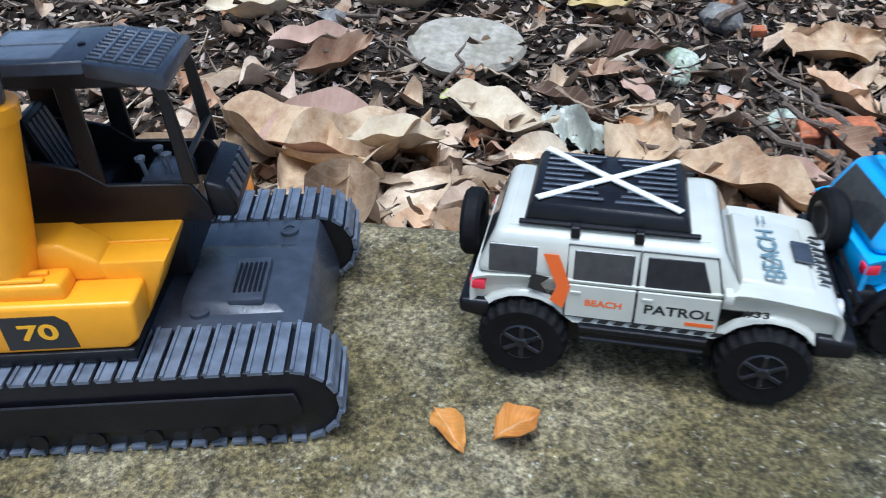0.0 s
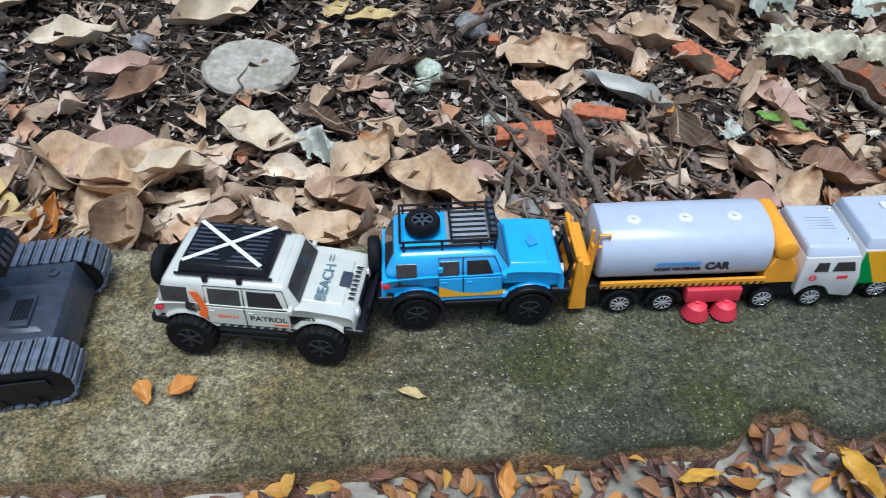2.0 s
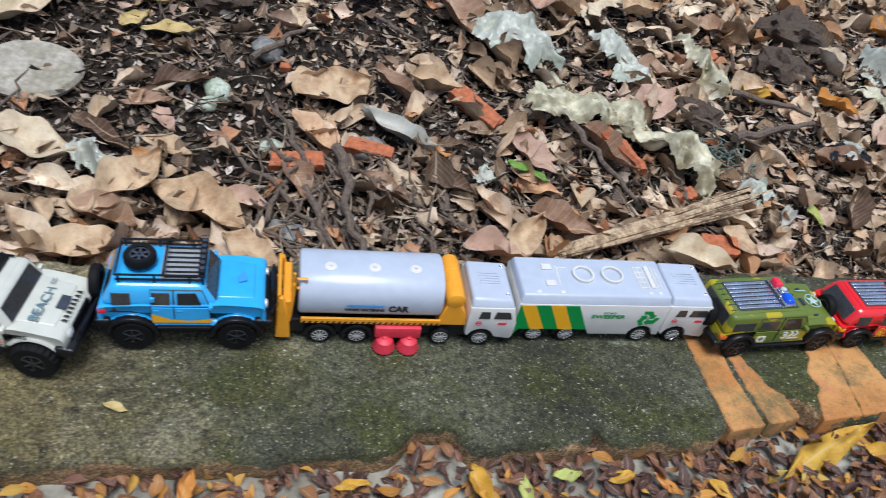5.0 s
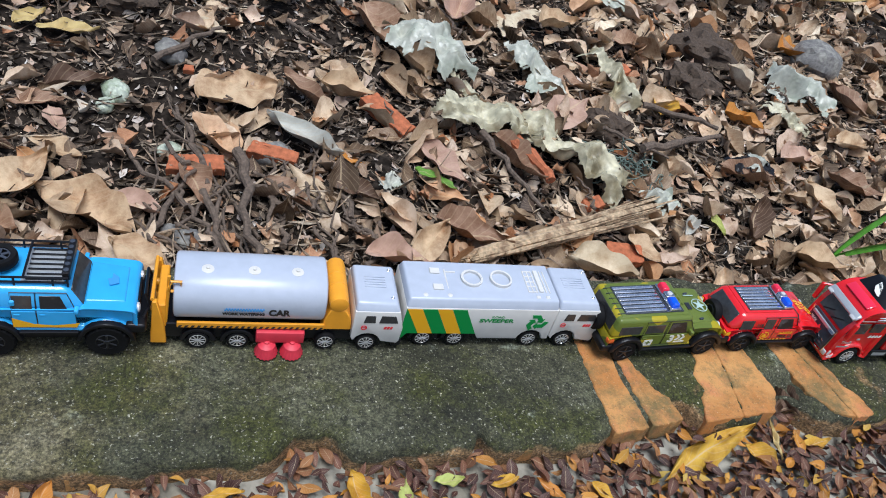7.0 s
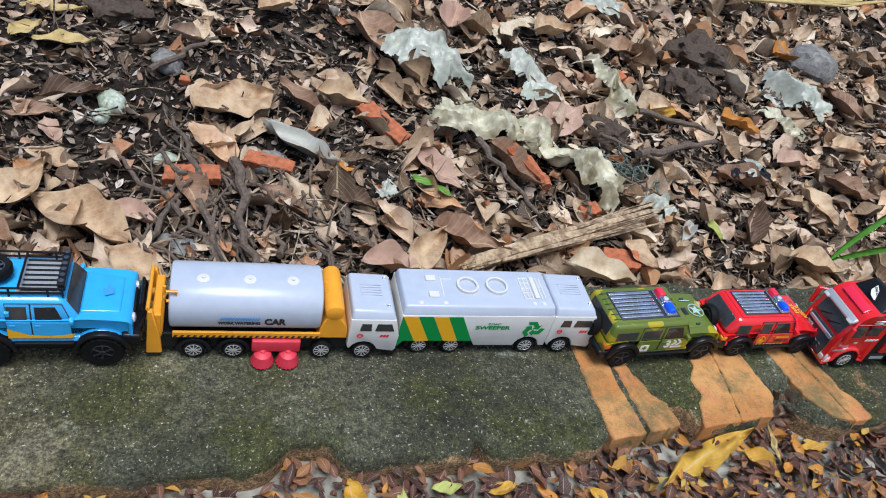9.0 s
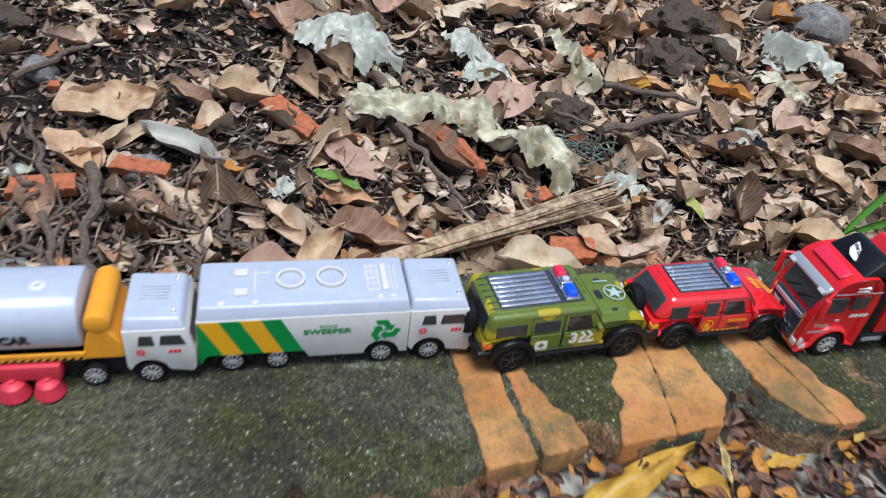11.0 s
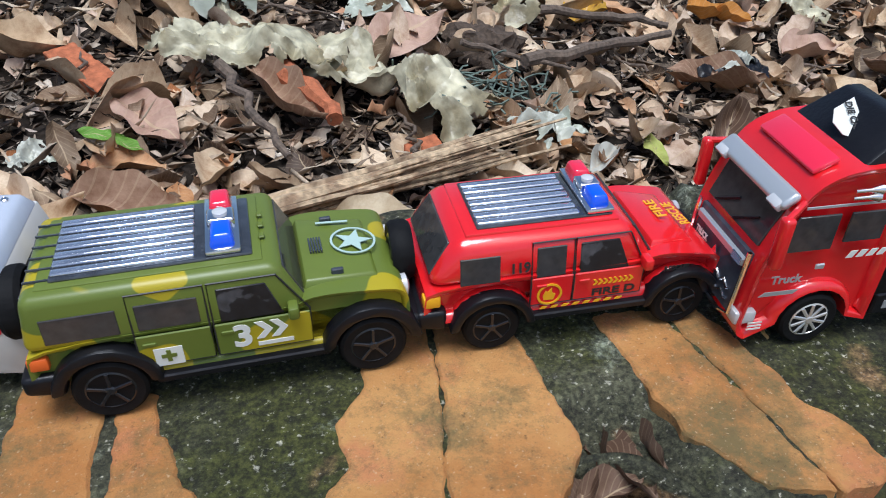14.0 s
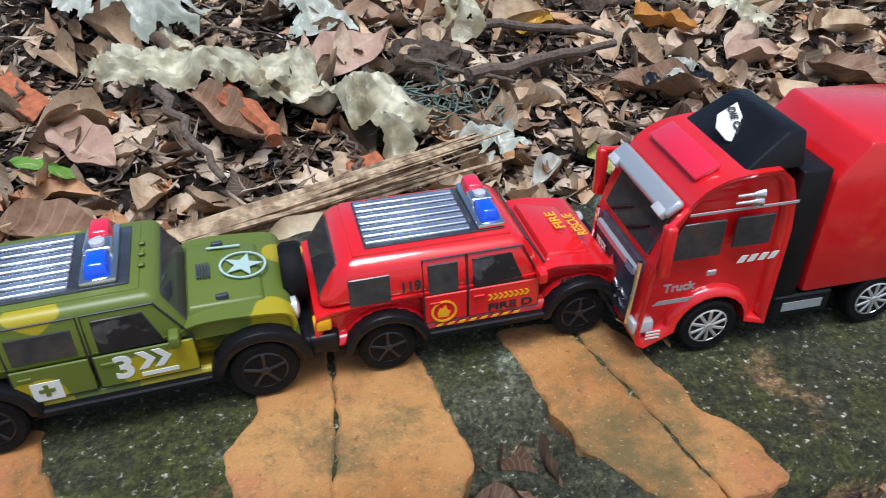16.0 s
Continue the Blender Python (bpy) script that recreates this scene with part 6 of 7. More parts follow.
def fallen(kind, x, y, length, ratio, ang, lift=0.012, curl=0.5, bend=0.25, tx=0, ty=0, z=None, wob=0.12):
    """One leaf that stands out from the litter."""
    LEAF_N[0] += 1
    rng = random.Random(LEAF_N[0])
    length *= 0.9 if z is None else 1.0
    lift *= 0.75
    vs, fs, uv = leaf_shape(rng, length, length * ratio, curl * 0.8, bend, 26, 10, wob * 0.55)
    me = leaf_mesh("fallen_leaf", vs, fs, uv, LEAF[kind])
    ob = new("fallen_leaf", me)
    if z is None:
        ob.matrix_world = settle_pose(x, y, ang, lift, tx, ty)
    else:
        ob.matrix_world = pose(x, y, z, tx, ty, ang)
    return tagged(ob, LABELS[kind], "leaf", "fallen leaves")


def scatter(name, count, area, size, ratio, material, label, zf, seed, lift, tilt, nu=6, nv=2, curl=(-0.6, 1.0), clump=0.0, keep=None, wob=0.12):
    rng = random.Random(seed)
    V, F, U = [], [], []
    made = 0
    tries = 0
    while made < count and tries < count * 9:
        tries += 1
        x, y = rng.uniform(area[0], area[1]), area[2] + (area[3] - area[2]) * rng.random() ** (1.6 if area[2] > 0.3 else 0.8)
        if clump and noise.noise(Vector((x * 6, y * 6, seed))) < clump * rng.uniform(-0.6, 0.6) + (0.0 if clump > 0 else 0):
            continue
        if keep and not keep(x, y, rng):
            continue
        L = rng.uniform(*size) * (1 + 0.25 * max(0, y - 0.8))
        vs, fs, uv = leaf_shape(rng, L, L * rng.uniform(*ratio), rng.uniform(*curl), rng.uniform(-0.4, 0.8), nu, nv, wob)
        ta, tb = rng.gauss(0, tilt), rng.gauss(0, tilt)
        m = pose(x, y, zf(x, y) + rng.uniform(*lift) + 0.16 * L * abs(math.sin(radians(tb))), ta, tb, rng.uniform(0, 360))
        o = len(V)
        A = np.array(m)
        P = np.array(vs) @ A[:3, :3].T + A[:3, 3]
        V.extend(map(tuple, P))
        F.extend([tuple(a + o for a in f) for f in fs])
        U.extend(uv)
        made += 1
    return tagged(new(name, leaf_mesh(name, V, F, U, material)), label, "leaf litter", "", "stuff")


scatter("mulch_litter", 68000, (-0.75, 2.0, 0.43, 1.9), (0.004, 0.017), (0.15, 0.6), M_MULCH, "dark crumbled leaf mulch over the soil", bumpy, 3, (-0.001, 0.005), 24, 3, 2)
scatter("twig_litter", 5200, (-0.6, 1.9, 0.44, 1.7), (0.018, 0.065), (0.012, 0.035), M_BITS, "thin broken stalks and twig bits over the litter", bumpy, 17, (0.006, 0.016), 9, 4, 2)
def thin_spot(x, y, rng):
    """The stretch of bare mulch behind the first cars holds few leaves."""
    return rng.random() < (0.12 if (x < 0.36 and 0.60 < y < 0.90) else 0.22 if x < 0.58 and y > 0.80 else 0.25 if 0.33 < x < 0.56 and y < 0.66 else 0.5 if x < 0.3 and y > 0.55 else 1.0)


scatter("leaf_litter", 2700, (-0.7, 2.2, 0.435, 2.1), (0.028, 0.074), (0.3, 0.56), M_LEAF, "dense litter of curled brown dry leaves", bumpy, 5, (0.002, 0.014), 20, 11, 4, (-0.9, 1.7), keep=thin_spot, wob=0.05)
scatter("leaf_fragments", 6500, (-0.6, 1.9, 0.435, 1.7), (0.010, 0.032), (0.3, 0.75), M_FRAG, "torn scraps of pale and brown dry leaves", bumpy, 23, (0.003, 0.012), 26, 6, 3, (-1.2, 1.8), wob=0.25,
        keep=lambda x, y, rng: rng.random() < (0.4 if (x < 0.36 and 0.60 < y < 0.90) else 1.0))
scatter("leaflet_litter", 3200, (-0.1, 1.35, 0.08, 0.275), (0.009, 0.021), (0.32, 0.5), M_LEAFLET, "small red-brown and orange leaflets drifted along the kerb", lambda x, y: -0.026, 8, (0.0, 0.012), 22, 5, 2,
        keep=lambda x, y, rng: y < kerb_front(x) - 0.003 and rng.random() < (1.0 if y > kerb_front(x) - 0.04 else 0.22 if x < 0.60 else 1.0) * (0.25 + 0.75 * min(1, max(0, (x + 0.1) / 0.4))), wob=0.03)

# leaves that stand out, left to right
fallen("pink", 0.005, 0.560, 0.11, 0.75, 4, 0.022, 0.8, 0.5)
fallen("tan", 0.022, 0.528, 0.165, 0.40, 58, 0.030, 0.9, 0.3)
fallen("tan", -0.012, 0.538, 0.15, 0.40, -24, 0.034, 1.2, 0.3, -8)
fallen("pale", 0.040, 0.548, 0.075, 0.42, 25, 0.046, 0.8, 0.3)
fallen("tan", -0.035, 0.555, 0.10, 0.5, -55, 0.024, 1.0, 0.4, 10)
fallen("straw", -0.100, 0.529, 0.115, 0.42, -29, 0.02, 0.4, 0.3)
fallen("orange", -0.045, 0.49, 0.05, 0.5, 75, 0.03, 1.2, 0.5, 40)
fallen("pale", -0.192, 0.820, 0.14, 0.7, 60, 0.016)
fallen("pink", -0.14, 0.86, 0.09, 0.6, 20, 0.02)
fallen("pale", -0.103, 0.758, 0.10, 0.4, 25, 0.016, 0.9, 0.5)
fallen("pale", 0.037, 0.825, 0.15, 0.28, 22, 0.022, 1.2, 0.7, 14)
fallen("tan", 0.06, 0.88, 0.12, 0.45, 5, 0.018)
fallen("straw", 0.0, 0.93, 0.13, 0.4, 160, 0.018)
fallen("pink", -0.041, 0.712, 0.085, 0.42, 20, 0.014, 1.1, 0.5)
fallen("brown", -0.024, 0.681, 0.080, 0.36, 30, 0.018, 1.4, 0.9, 20)
fallen("pale", 0.115, 0.620, 0.098, 0.55, -8, 0.02, 0.6, 0.5)
fallen("lime", 0.075, 0.640, 0.022, 0.5, 20, 0.022)
fallen("dark", 0.165, 0.645, 0.085, 0.28, -22, 0.014, 1.2)
fallen("tan", 0.195, 0.590, 0.10, 0.5, 62, 0.02, 0.9, 0.4)
fallen("brown", 0.185, 0.535, 0.08, 0.5, -30, 0.018, 1.0)
fallen("tan", 0.177, 0.487, 0.09, 0.5, 22, 0.03, 0.5)
fallen("tan", 0.262, 0.557, 0.115, 0.52, -31, 0.024, 0.7, 0.3)
fallen("pink", 0.31, 0.575, 0.06, 0.5, -20, 0.02, 0.8)
fallen("straw", 0.165, 0.842, 0.05, 0.5, 60, 0.014)
fallen("straw", 0.205, 0.845, 0.075, 0.34, 6, 0.014)
fallen("dark", 0.226, 0.750, 0.085, 0.32, 30, 0.014, 1.2)
fallen("brown", 0.195, 0.705, 0.06, 0.42, 15, 0.012)
fallen("pink", 0.222, 0.685, 0.05, 0.45, -60, 0.012)
fallen("tan", 0.230, 0.638, 0.062, 0.42, -26, 0.014)
fallen("brown", 0.272, 0.668, 0.04, 0.5, -40, 0.014)
fallen("tan", 0.398, 0.780, 0.125, 0.62, 38, 0.026, 0.4, 0.2, wob=0.2)
fallen("tan", 0.316, 0.497, 0.07, 0.6, -28, 0.03, 0.6)
fallen("tan", 0.530, 0.825, 0.082, 0.5, -15, 0.02, 1.2, 0.7)
fallen("brown", 0.486, 0.800, 0.105, 0.24, -55, 0.016, 1.5, 0.5)
fallen("grey", 0.476, 0.722, 0.115, 0.3, -41, 0.018, 1.2, 0.4)
fallen("dark", 0.526, 0.640, 0.072, 0.5, -24, 0.02, 0.7)
fallen("brown", 0.455, 0.627, 0.068, 0.4, -35, 0.018, 1.0)
fallen("orange", 0.520, 0.695, 0.055, 0.35, -15, 0.016)
fallen("pink", 0.647, 0.708, 0.094, 0.48, -42, 0.02, 0.5, 0.2)
fallen("brown", 0.355, 0.622, 0.075, 0.45, -70, 0.026, 0.9)
fallen("tan", 0.600, 0.560, 0.095, 0.36, 62, 0.034, 0.5, 0.2, 18)
fallen("pink", 0.565, 0.545, 0.085, 0.42, 5, 0.026, 1.0)
fallen("brown", 0.660, 0.590, 0.10, 0.45, -12, 0.028, 1.0, 0.5)
fallen("brown", 0.587, 0.975, 0.11, 0.62, -80, 0.024, 0.9)
fallen("pink", 0.863, 0.862, 0.115, 0.55, 42, 0.028, 0.2, 0.1, 12)
fallen("yellow", 1.058, 0.958, 0.10, 0.5, 62, 0.026, 0.8, 0.3)
fallen("brown", 0.755, 0.735, 0.105, 0.34, -45, 0.034, 1.8, 0.4)
fallen("brown", 0.88, 0.955, 0.09, 0.5, -12, 0.022)
fallen("green", 0.619, 0.678, 0.04, 0.4, -12, 0.026)
fallen("green", 0.640, 0.665, 0.03, 0.4, -40, 0.03)
fallen("green", 0.68, 0.985, 0.045, 0.5, -20, 0.034)
fallen("brown", 1.150, 0.795, 0.105, 0.42, 168, 0.022, 1.2, 0.6)
fallen("tan", 1.285, 0.775, 0.10, 0.5, -72, 0.024, 0.7)
fallen("tan", 0.895, 0.610, 0.062, 0.66, -47, 0.032, 0.4)
fallen("pale", 0.809, 0.560, 0.10, 0.5, -8, 0.03, 1.3, 0.5)
fallen("orange", 1.215, 0.965, 0.065, 0.6, 10, 0.024, 1.2, 0.8)
fallen("orange", 1.235, 0.945, 0.05, 0.6, -40, 0.02, 1.2, 0.8)
fallen("lime", 1.047, 0.685, 0.055, 0.32, -95, 0.024, 0.3)
fallen("grey", 0.99, 0.67, 0.06, 0.35, 40, 0.022, 1.2)
fallen("dark", 1.11, 0.70, 0.09, 0.45, 75, 0.03, 1.2, 0.5, 25)
fallen("tan", 1.19, 0.64, 0.11, 0.4, -20, 0.02, 1.1, 0.5)
fallen("pale", 0.360, 0.900, 0.055, 0.5, -20, 0.014)
fallen("straw", 0.191, 0.905, 0.09, 0.22, 10, 0.014)
for kk, x, y, L, a in (("tan", 1.45, 0.95, 0.10, 20), ("brown", 1.38, 0.83, 0.11, -30), ("orange", 1.5, 0.87, 0.09, 60), ("pink", 1.30, 0.88, 0.1, 10), ("brown", 1.55, 1.1, 0.12, 100), ("tan", 0.92, 1.12, 0.11, 30), ("pink", 0.72, 1.08, 0.11, 75), ("brown", 1.06, 1.10, 0.1, 0), ("tan", 0.45, 0.99, 0.09, 40), ("orange", 1.5, 1.25, 0.13, 20)):
    fallen(kk, x, y, L, 0.5, a, 0.022, 0.9, 0.5)
# leaves on the kerb and at its foot
fallen("orange", 0.092, 0.2765, 0.022, 0.45, -58, z=0.002, curl=0.4, bend=0.2)
fallen("orange", 0.113, 0.2785, 0.019, 0.7, 35, z=0.003, curl=0.5, bend=0.2)
fallen("straw", 0.244, 0.2705, 0.018, 0.36, -14, z=0.001, curl=0.2, bend=0.1)
fallen("straw", 0.919, 0.3265, 0.017, 0.3, -75, z=0.0018, curl=0.2, bend=0.1)
fallen("yellow", 0.760, 0.2400, 0.106, 0.22, 16, z=-0.013, curl=-0.5, bend=0.06, tx=4, ty=-5, wob=0.04)
fallen("yellow", 0.811, 0.2350, 0.034, 0.6, -50, z=-0.022, curl=0.9, bend=0.3)
fallen("straw", 0.822, 0.2465, 0.04, 0.12, 70, z=-0.012)
fallen("yellow", 0.865, 0.2475, 0.036, 0.25, 8, z=-0.014)
fallen("yellow", 0.483, 0.2165, 0.034, 0.42, -72, z=-0.012, curl=0.9)
fallen("lime", 0.513, 0.2115, 0.028, 0.34, 88, z=-0.016)
fallen("yellow", 0.395, 0.2165, 0.026, 0.28, 5, z=-0.010)
fallen("orange", 0.292, 0.2185, 0.026, 0.4, 80, z=-0.010, tx=30)
fallen("lime", 0.385, 0.1615, 0.024, 0.5, 0, z=-0.022)
fallen("yellow", 0.155, 0.1965, 0.026, 0.45, 10, z=-0.018)
fallen("orange", 0.180, 0.1895, 0.026, 0.45, 30, z=-0.02)
for kk, x, y, a in (("orange", 0.25, 0.19, 40), ("orange", 0.62, 0.205, -50), ("yellow", 0.585, 0.212, 10), ("lime", 0.545, 0.215, 5), ("orange", 0.56, 0.185, -20), ("orange", 0.335, 0.185, 30), ("yellow", 0.66, 0.195, -60)):
    fallen(kk, x, y + 0.0115, 0.024, 0.4, a, z=-0.017)
for x, y, a, tx in ((0.848, 0.285, 80, 30), (0.852, 0.272, 120, 10), (0.862, 0.285, 95, 40), (0.845, 0.268, 20, 0), (0.838, 0.275, 60, -10)):
    fallen("dark", x + 0.004, y + 0.007, 0.026, 0.42, a, z=-0.012, curl=1.4, bend=0.4, tx=tx)


# ---- other litter ----
def lump(rng, sx, sy, sz, n=3, rough=0.18):
    bm = bmesh.new()
    bmesh.ops.create_icosphere(bm, subdivisions=n, radius=1)
    o = Vector((rng.uniform(0, 50), rng.uniform(0, 50), 0))
    for v in bm.verts:
        d = 1 + rough * noise.noise(v.co * 1.6 + o) + rough * 0.5 * noise.noise(v.co * 4 + o)
        v.co = Vector((v.co.x * sx * d, v.co.y * sy * d, v.co.z * sz * d))
    return bm


rng = random.Random(11)


def ground_at(x, y, up=0.0, ang=0, tx=0, ty=0):
    return settle_pose(x, y, ang, up, tx, ty)


disc_bm = lathe([(0.0005, 0.0085), (0.02, 0.0088), (0.036, 0.0082), (0.043, 0.0065), (0.0465, 0.002), (0.045, -0.003), (0.03, -0.006), (0.0005, -0.006)], 48, axis="Z")
for v in disc_bm.verts:
    a = math.atan2(v.co.y, v.co.x)
    k = 1 + 0.03 * math.sin(2 * a + 0.6) + 0.02 * math.sin(3 * a)
    v.co.x, v.co.y, v.co.z = v.co.x * k * 1.04, v.co.y * k, v.co.z + 0.001 * noise.noise(v.co * 60)
solo("stone_disc", disc_bm, M_DISC, ground_at(0.082, 0.722, 0.014, 0, 2, 0), "flat round pale grey stone disc on mulch", "stone")
for x, y, s, mt, lb in ((-0.036, 0.762, 0.016, M_STONE, "dark grey rounded stone in the mulch"), (-0.166, 0.706, 0.014, M_STONE, "small grey stone in the mulch"), (0.265, 0.755, 0.018, M_LICHEN, "pale green crusted rubble lump"), (0.258, 0.728, 0.012, M_LICHEN, "pale green crusted rubble lump"),
                        (0.318, 0.838, 0.022, M_STONE, "grey flat stone in the mulch"), (0.355, 0.545, 0.016, M_STONE, "dark grey stone among twigs"), (0.44, 0.69, 0.022, M_STONE, "grey crumpled stone lump"), (0.33, 0.675, 0.015, M_LICHEN, "small mossy rubble lump"), (1.545, 1.215, 0.062, M_STONE, "large round grey-brown stone"), (0.34, 0.555, 0.013, M_STONE, "dark grey stone among twigs")):
    solo("stone", lump(rng, s, s * 0.8, s * 0.62), mt, ground_at(x, y, s * 0.4, rng.uniform(0, 180)), lb, "stone", "stones")
solo("nut_shell", lathe([(0.0105, -0.012), (0.0135, 0.0), (0.0125, 0.010), (0.0105, 0.012), (0.0098, 0.008), (0.0115, 0.0), (0.009, -0.009), (0.0003, -0.010)], 20, axis="Z"), M_STONE, ground_at(-0.159, 0.678, 0.012, 0, 55, 0), "hollow grey nut shell lying on mulch", "nut shell")
for x, y, s in ((0.933, 0.867, 0.034), (1.24, 1.15, 0.06), (1.17, 1.05, 0.045), (0.25, 0.93, 0.035)):
    solo("earth_clod", lump(rng, s, s * 0.9, s * 0.6, 4, 0.5), M_CLOD, ground_at(x, y, s * 0.3), "dark crumbly clod of earth", "clod", "clods")
for x, y, L, w, a, h in ((0.582, 0.790, 0.078, 0.026, -50, 0.014), (0.437, 0.681, 0.056, 0.018, -14, 0.012), (0.357, 0.647, 0.058, 0.022, 3, 0.012), (0.85, 0.69, 0.03, 0.02, 20, 0.012), (0.86, 0.60, 0.05, 0.03, -5, 0.012), (1.02, 1.03, 0.03, 0.02, 30, 0.01), (0.34, 0.80, 0.012, 0.01, 0, 0.008)):
    solo("brick_chip", moved(brick_piece([(-L / 2, -w / 2), (L / 2, -w / 2.6), (L / 2, w / 2), (-L / 2.3, w / 2)], -h / 2, h / 2, int(x * 1000)), Matrix.Identity(4)), M_CHIP, ground_at(x, y, 0.016, a, 8, -6), "broken orange-red brick chip on litter", "brick chip", "brick chips")


def film_scrap(L, w, seed, rough=0.85, nx=56, ny=34):
    """A crumpled scrap of plastic film."""
    bm = bmesh.new()
    o = Vector((seed * 3.7, seed * 1.3, 0))
    g = []
    for i in range(nx + 1):
        row = []
        for j in range(ny + 1):
            u, v = i / nx - 0.5, j / ny - 0.5
            k = 0.74 + 0.7 * noise.noise(Vector((u * 3.3, seed, 0)))
            p = Vector((u * L, v * w * k, 0))
            q = p / w
            h = 1.1 - 1.2 * abs(noise.noise(q * 1.3 + o)) - 0.6 * abs(noise.noise(q * 2.9 + o)) - 0.22 * abs(noise.noise(q * 6.1 + o)) - 0.1 * abs(noise.noise(q * 13.3 + o))
            p.z = rough * w * 0.6 * h * (1 - 1.5 * v * v) * (1 - 1.5 * u * u) - 0.2 * w * abs(v) ** 3
            p.x += 0.14 * w * noise.noise(q * 1.1 - o)
            p.y += 0.30 * w * noise.noise(q * 1.1 + o * 2) + 0.08 * w * noise.noise(q * 3.7 + o)
            row.append(bm.verts.new(p))
        g.append(row)
    for i in range(nx):
        for j in range(ny):
            d = max(abs(i / nx - 0.5), abs(j / ny - 0.5))
            if d + 0.24 * noise.noise(Vector((i * 0.15, j * 0.15, seed * 5.1))) < 0.465:
                bm.faces.new((g[i][j], g[i + 1][j], g[i + 1][j + 1], g[i][j + 1]))
    bmesh.ops.delete(bm, geom=[v for v in bm.verts if not v.link_faces], context="VERTS")
    return bm


for k, (x, y, L, w, a, mt, lb) in enumerate(((0.655, 0.935, 0.145, 0.085, -12, M_BAGW, "pale crumpled plastic bag scrap on leaves"), (0.825, 0.955, 0.12, 0.05, -80, M_BAGW, "milky plastic film scrap among leaves"), (0.978, 0.985, 0.15, 0.06, -72, M_BAG, "yellowish plastic film scrap among leaves"),
                                             (0.715, 0.800, 0.17, 0.075, -8, M_BAG, "dirty crumpled plastic bag on leaves"), (0.835, 0.760, 0.17, 0.085, -35, M_BAG, "dirty crumpled plastic bag on leaves"), (1.41, 1.08, 0.14, 0.08, -40, M_BAGW, "pale crumpled plastic bag scrap on leaves"),
                                             (1.325, 0.975, 0.09, 0.045, -50, M_BAG, "crumpled yellowish paper scrap"), (0.955, 0.705, 0.05, 0.05, -60, M_BAGW, "milky plastic film scrap among leaves"), (0.571, 0.661, 0.028, 0.022, 40, M_BAGW, "small white shell fragment"), (0.16, 0.60, 0.05, 0.04, -30, M_BAGW, "milky plastic film scrap among leaves"),
                                             (1.18, 0.83, 0.055, 0.04, 60, M_BAGW, "torn white plastic scrap on black cloth"), (0.70, 0.87, 0.10, 0.03, -75, M_BAG, "twisted yellowish plastic film"), (1.05, 1.24, 0.12, 0.06, 10, M_BAGW, "pale crumpled plastic bag scrap on leaves"))):
    solo("plastic_scrap", film_scrap(L, w * 1.3, k + 1), mt, ground_at(x, y, 0.013, a), lb, "plastic scrap", "plastic scraps")
solo("cloth_scrap", film_scrap(0.08, 0.055, 31, 0.7), M_BLK, ground_at(1.175, 0.825, 0.014, 10), "crumpled black cloth scrap", "cloth")
solo("cardboard_scrap", film_scrap(0.14, 0.05, 44, 0.12), LEAF["pale"], ground_at(0.835, 1.10, 0.03, 40), "torn pale cardboard strip on leaves", "cardboard")
# tangled green-grey fibre
for k in range(1):
    bms = []
    for j in range(90):
        p = Vector((rng.gauss(0, 0.035), rng.gauss(0, 0.018), rng.uniform(0.0, 0.014)))
        pts = [p]
        d = Vector((rng.uniform(-1, 1), rng.uniform(-1, 1), rng.uniform(-0.3, 0.3)))
        for q in range(5):
            d = (d + Vector((rng.uniform(-1, 1), rng.uniform(-1, 1), rng.uniform(-0.5, 0.5))) * 0.8).normalized()
            pts.append(pts[-1] + d * 0.007)
        bms.append(tube(pts, 0.0009, 4))
    solo("fibre_tangle", join(*bms), M_NET, ground_at(0.925, 0.765, 0.012, 0), "tangled clump of green-grey plastic fibre", "fibre", "", "stuff")


def stick(x0, y0, x1, y1, r, up=0.014, mt=None, wander=0.006, lb="thin dead twig on the leaf litter", name="twig", seed=0, rise=0.0):
    g = random.Random(seed + int(x0 * 1000))
    pts, rs = [], []
    for k in range(9):
        t = k / 8
        x, y = x0 + (x1 - x0) * t, y0 + (y1 - y0) * t
        y = on_bank(x, y)
        pts.append((x + g.uniform(-wander, wander), y + g.uniform(-wander, wander), litter_z(x, y) + up + rise * t + g.uniform(-0.3, 0.3) * wander))
        rs.append(r * (1 - 0.45 * t) * g.uniform(0.85, 1.15))
    return solo(name, tube(pts, rs, 8), mt or M_TWIG, Matrix.Identity(4), lb, name, "twigs")


stick(0.305, 0.80, 0.372, 0.895, 0.0045, 0.02)
stick(0.955, 0.795, 1.125, 0.870, 0.0070, 0.036, lb="thick crooked dead twig on the litter")
stick(1.00, 0.905, 1.14, 0.890, 0.0055, 0.036)
stick(0.70, 0.755, 0.745, 0.63, 0.0045, 0.044)
stick(0.90, 0.83, 1.0, 0.79, 0.003, 0.034)
stick(0.40, 0.66, 0.42, 0.50, 0.006, 0.030)
stick(0.37, 0.60, 0.395, 0.50, 0.004, 0.02)
stick(0.46, 0.95, 0.52, 0.90, 0.003, 0.014)
stick(1.75, 1.66, 2.3, 1.95, 0.012, 0.03, M_WOOD, lb="pale bamboo stick lying on the ground", name="bamboo_stick")
stick(1.7, 1.72, 2.35, 1.98, 0.010, 0.04, M_WOOD, lb="pale bamboo stick lying on the ground", name="bamboo_stick")
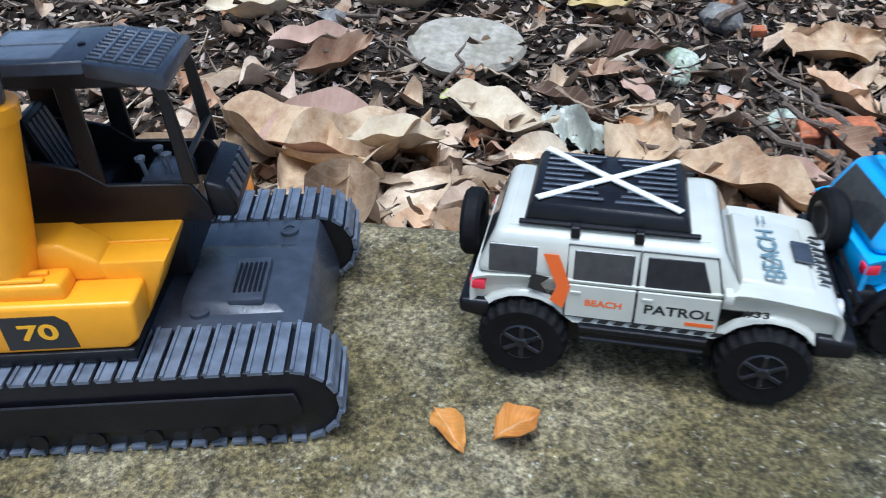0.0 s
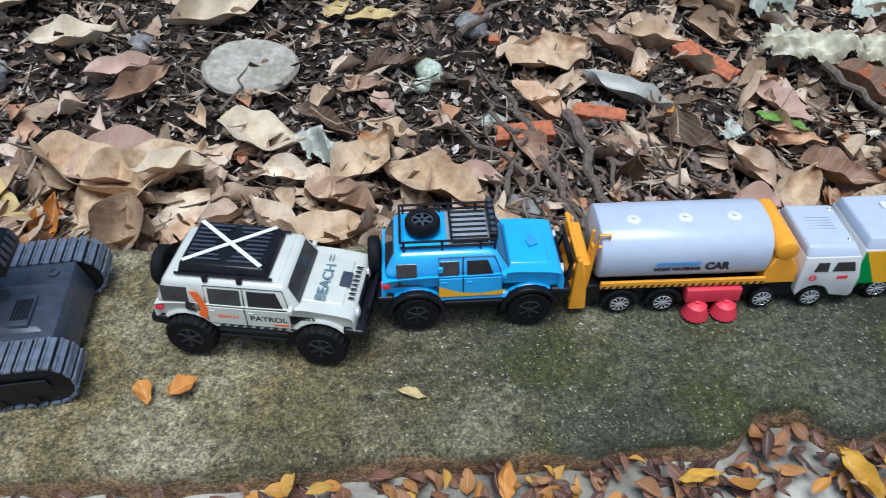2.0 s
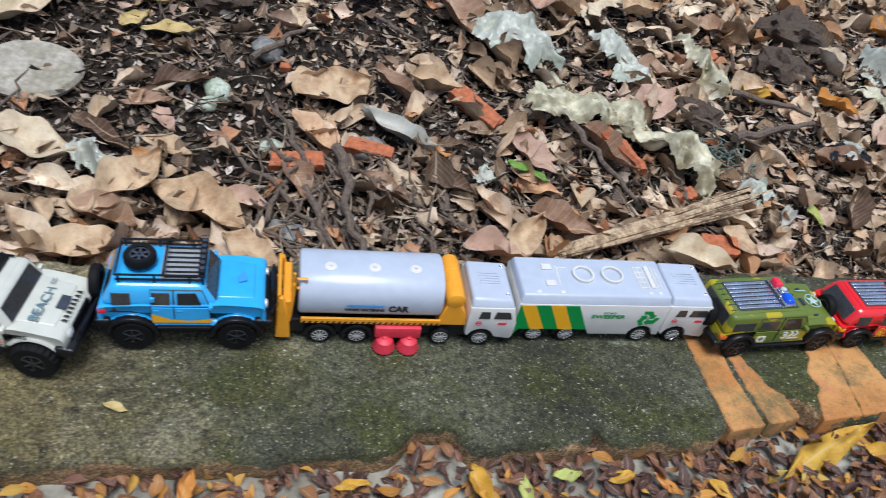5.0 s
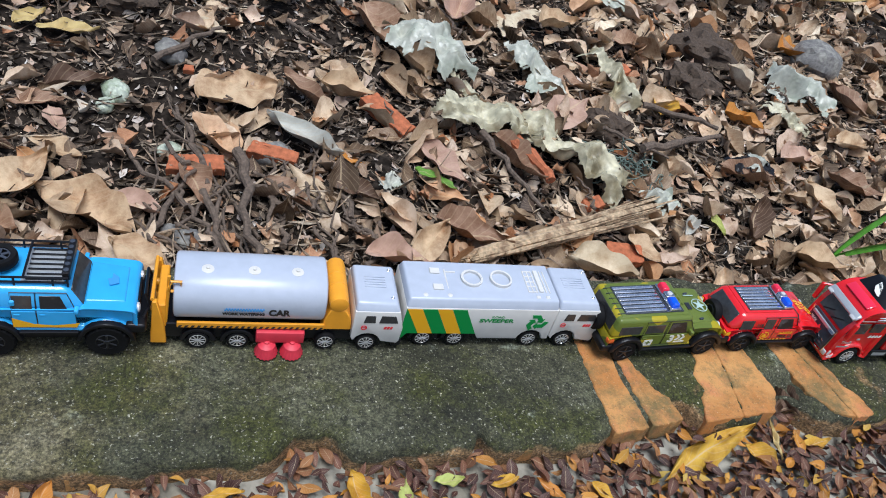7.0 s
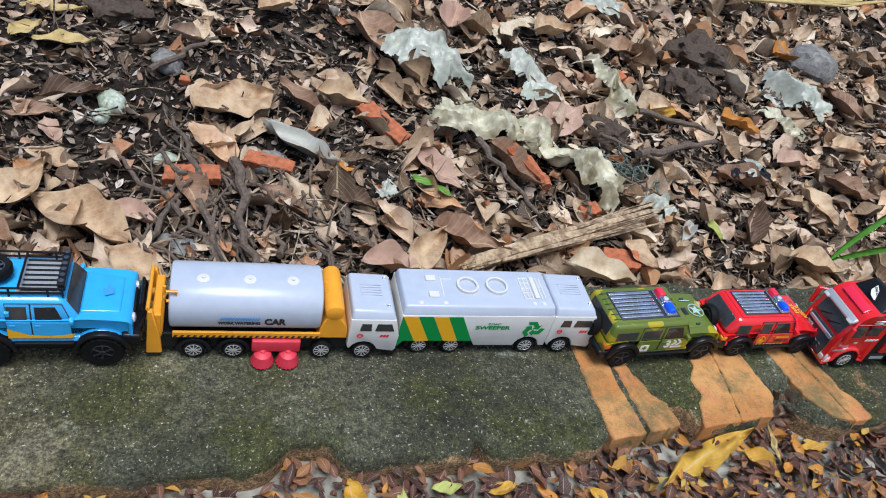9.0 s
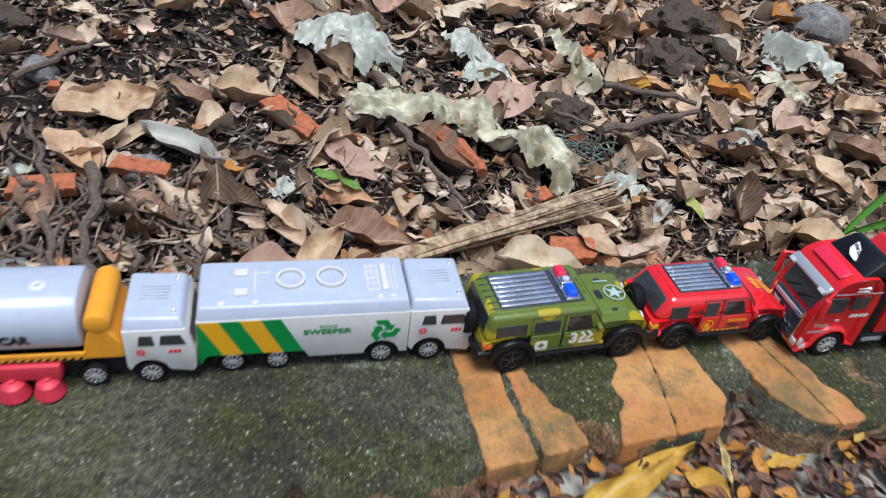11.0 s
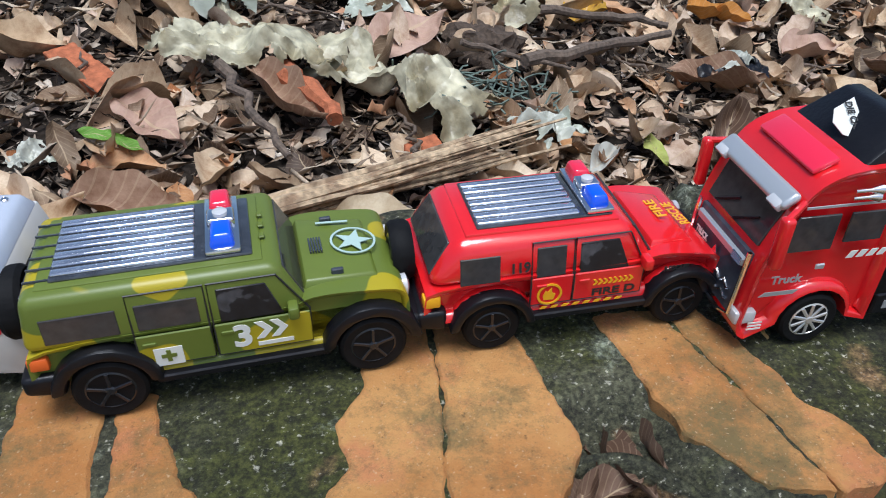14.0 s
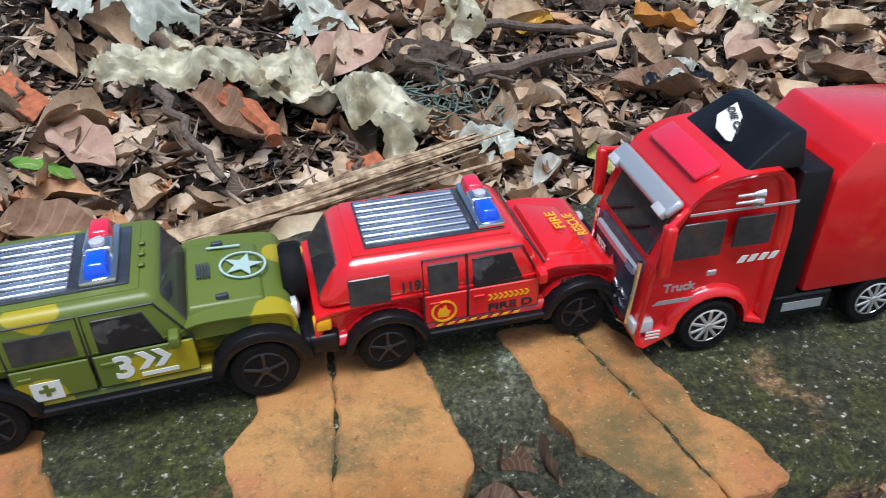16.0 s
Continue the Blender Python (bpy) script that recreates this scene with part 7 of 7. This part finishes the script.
for k in range(60):
    x, y, a, L = rng.uniform(-0.4, 1.5), rng.uniform(0.47, 1.25), rng.uniform(0, 3.14), rng.uniform(0.03, 0.11)
    stick(x, y, x + L * math.cos(a), y + L * math.sin(a), rng.uniform(0.0009, 0.0026), 0.022, seed=k)
for k in range(46):
    x, y, a, L = rng.uniform(0.32, 0.56), rng.uniform(0.455, 0.64), rng.gauss(1.75, 0.5), rng.uniform(0.04, 0.12)
    stick(x, y, x + L * math.cos(a), y + L * math.sin(a), rng.uniform(0.0012, 0.0038), 0.018, seed=k + 90, lb="dark dead root twig behind the kerb")
stick(0.738, 0.775, 0.785, 0.695, 0.011, 0.034, M_CHIP, 0.004, "curled strip of red-brown bark on the litter", "bark_strip")
for k in range(4):
    stick(1.15 + 0.05 * k, 1.335 + 0.012 * k, 1.95 + 0.05 * k, 1.66 + 0.012 * k, 0.005, 0.05, LEAF["straw"], 0.004, "pale dry straw stalk lying on the litter", "straw_stalk", k)
# split branch: a bundle of torn fibres
branch = None
for k in range(46):
    t0, t1 = rng.uniform(0, 0.25), rng.uniform(0.6, 1.0)
    o = rng.gauss(0, 0.0046)
    pts = []
    for j in range(7):
        t = t0 + (t1 - t0) * j / 6
        x, y = 0.625 + 0.34 * t, on_bank(0.625 + 0.34 * t, 0.545 + 0.145 * t)
        spread = 0.5 + 1.3 * t
        pts.append((x - 0.4 * o * spread, y + o * spread, litter_z(x, y) + 0.026 + 0.006 * math.sin(k * 2.1) * spread + 0.012 * t + rng.uniform(-0.0015, 0.0015)))
    bm = tube(pts, [(rng.uniform(0.0035, 0.0052) if k % 7 == 0 else rng.uniform(0.0010, 0.0034)) * (1 - 0.11 * j) for j in range(7)], 6)
    if branch is None:
        branch = solo("split_branch", bm, M_WOOD, Matrix.Identity(4), "split weathered pale brown branch lying on leaves", "branch")
    else:
        part("strand", bm, M_WOOD, branch)
# grass blades
for k, (dx, dy, h) in enumerate(((0.125, 0.03, 0.115), (0.14, 0.05, 0.085), (0.16, -0.01, 0.060))):
    bm = bmesh.new()
    rows = []
    for j in range(9):
        t = j / 8
        w = 0.0125 * math.sin(math.pi * (0.12 + 0.86 * t)) ** 0.7
        c = Vector((1.240 + dx * t ** 1.2, 0.640 + dy * t, litter_z(1.240, 0.640) + 0.010 + h * (1.25 * t - 0.3 * t * t)))
        rows.append((bm.verts.new(c + Vector((-w * 0.4, -w * 0.1, w * 0.45))), bm.verts.new(c + Vector((0, w * 0.2, 0))), bm.verts.new(c + Vector((w * 0.4, -w * 0.1, -w * 0.45)))))
    for a, b in zip(rows, rows[1:]):
        bm.faces.new((a[0], a[1], b[1], b[0])), bm.faces.new((a[1], a[2], b[2], b[1]))
    solo("grass_blade", bm, mat("fresh_grass" + ".x" * k, (0.10, 0.30, 0.03), 0.45, var=0.2, scale=60), Matrix.Identity(4), "fresh green grass blade behind the kerb", "grass", "grass blades")

# ---- the row of toys ----
excavator()
white_suv()
blue_suv()
tanker()
sweeper()
jeep()
red_suv()
fire_truck()
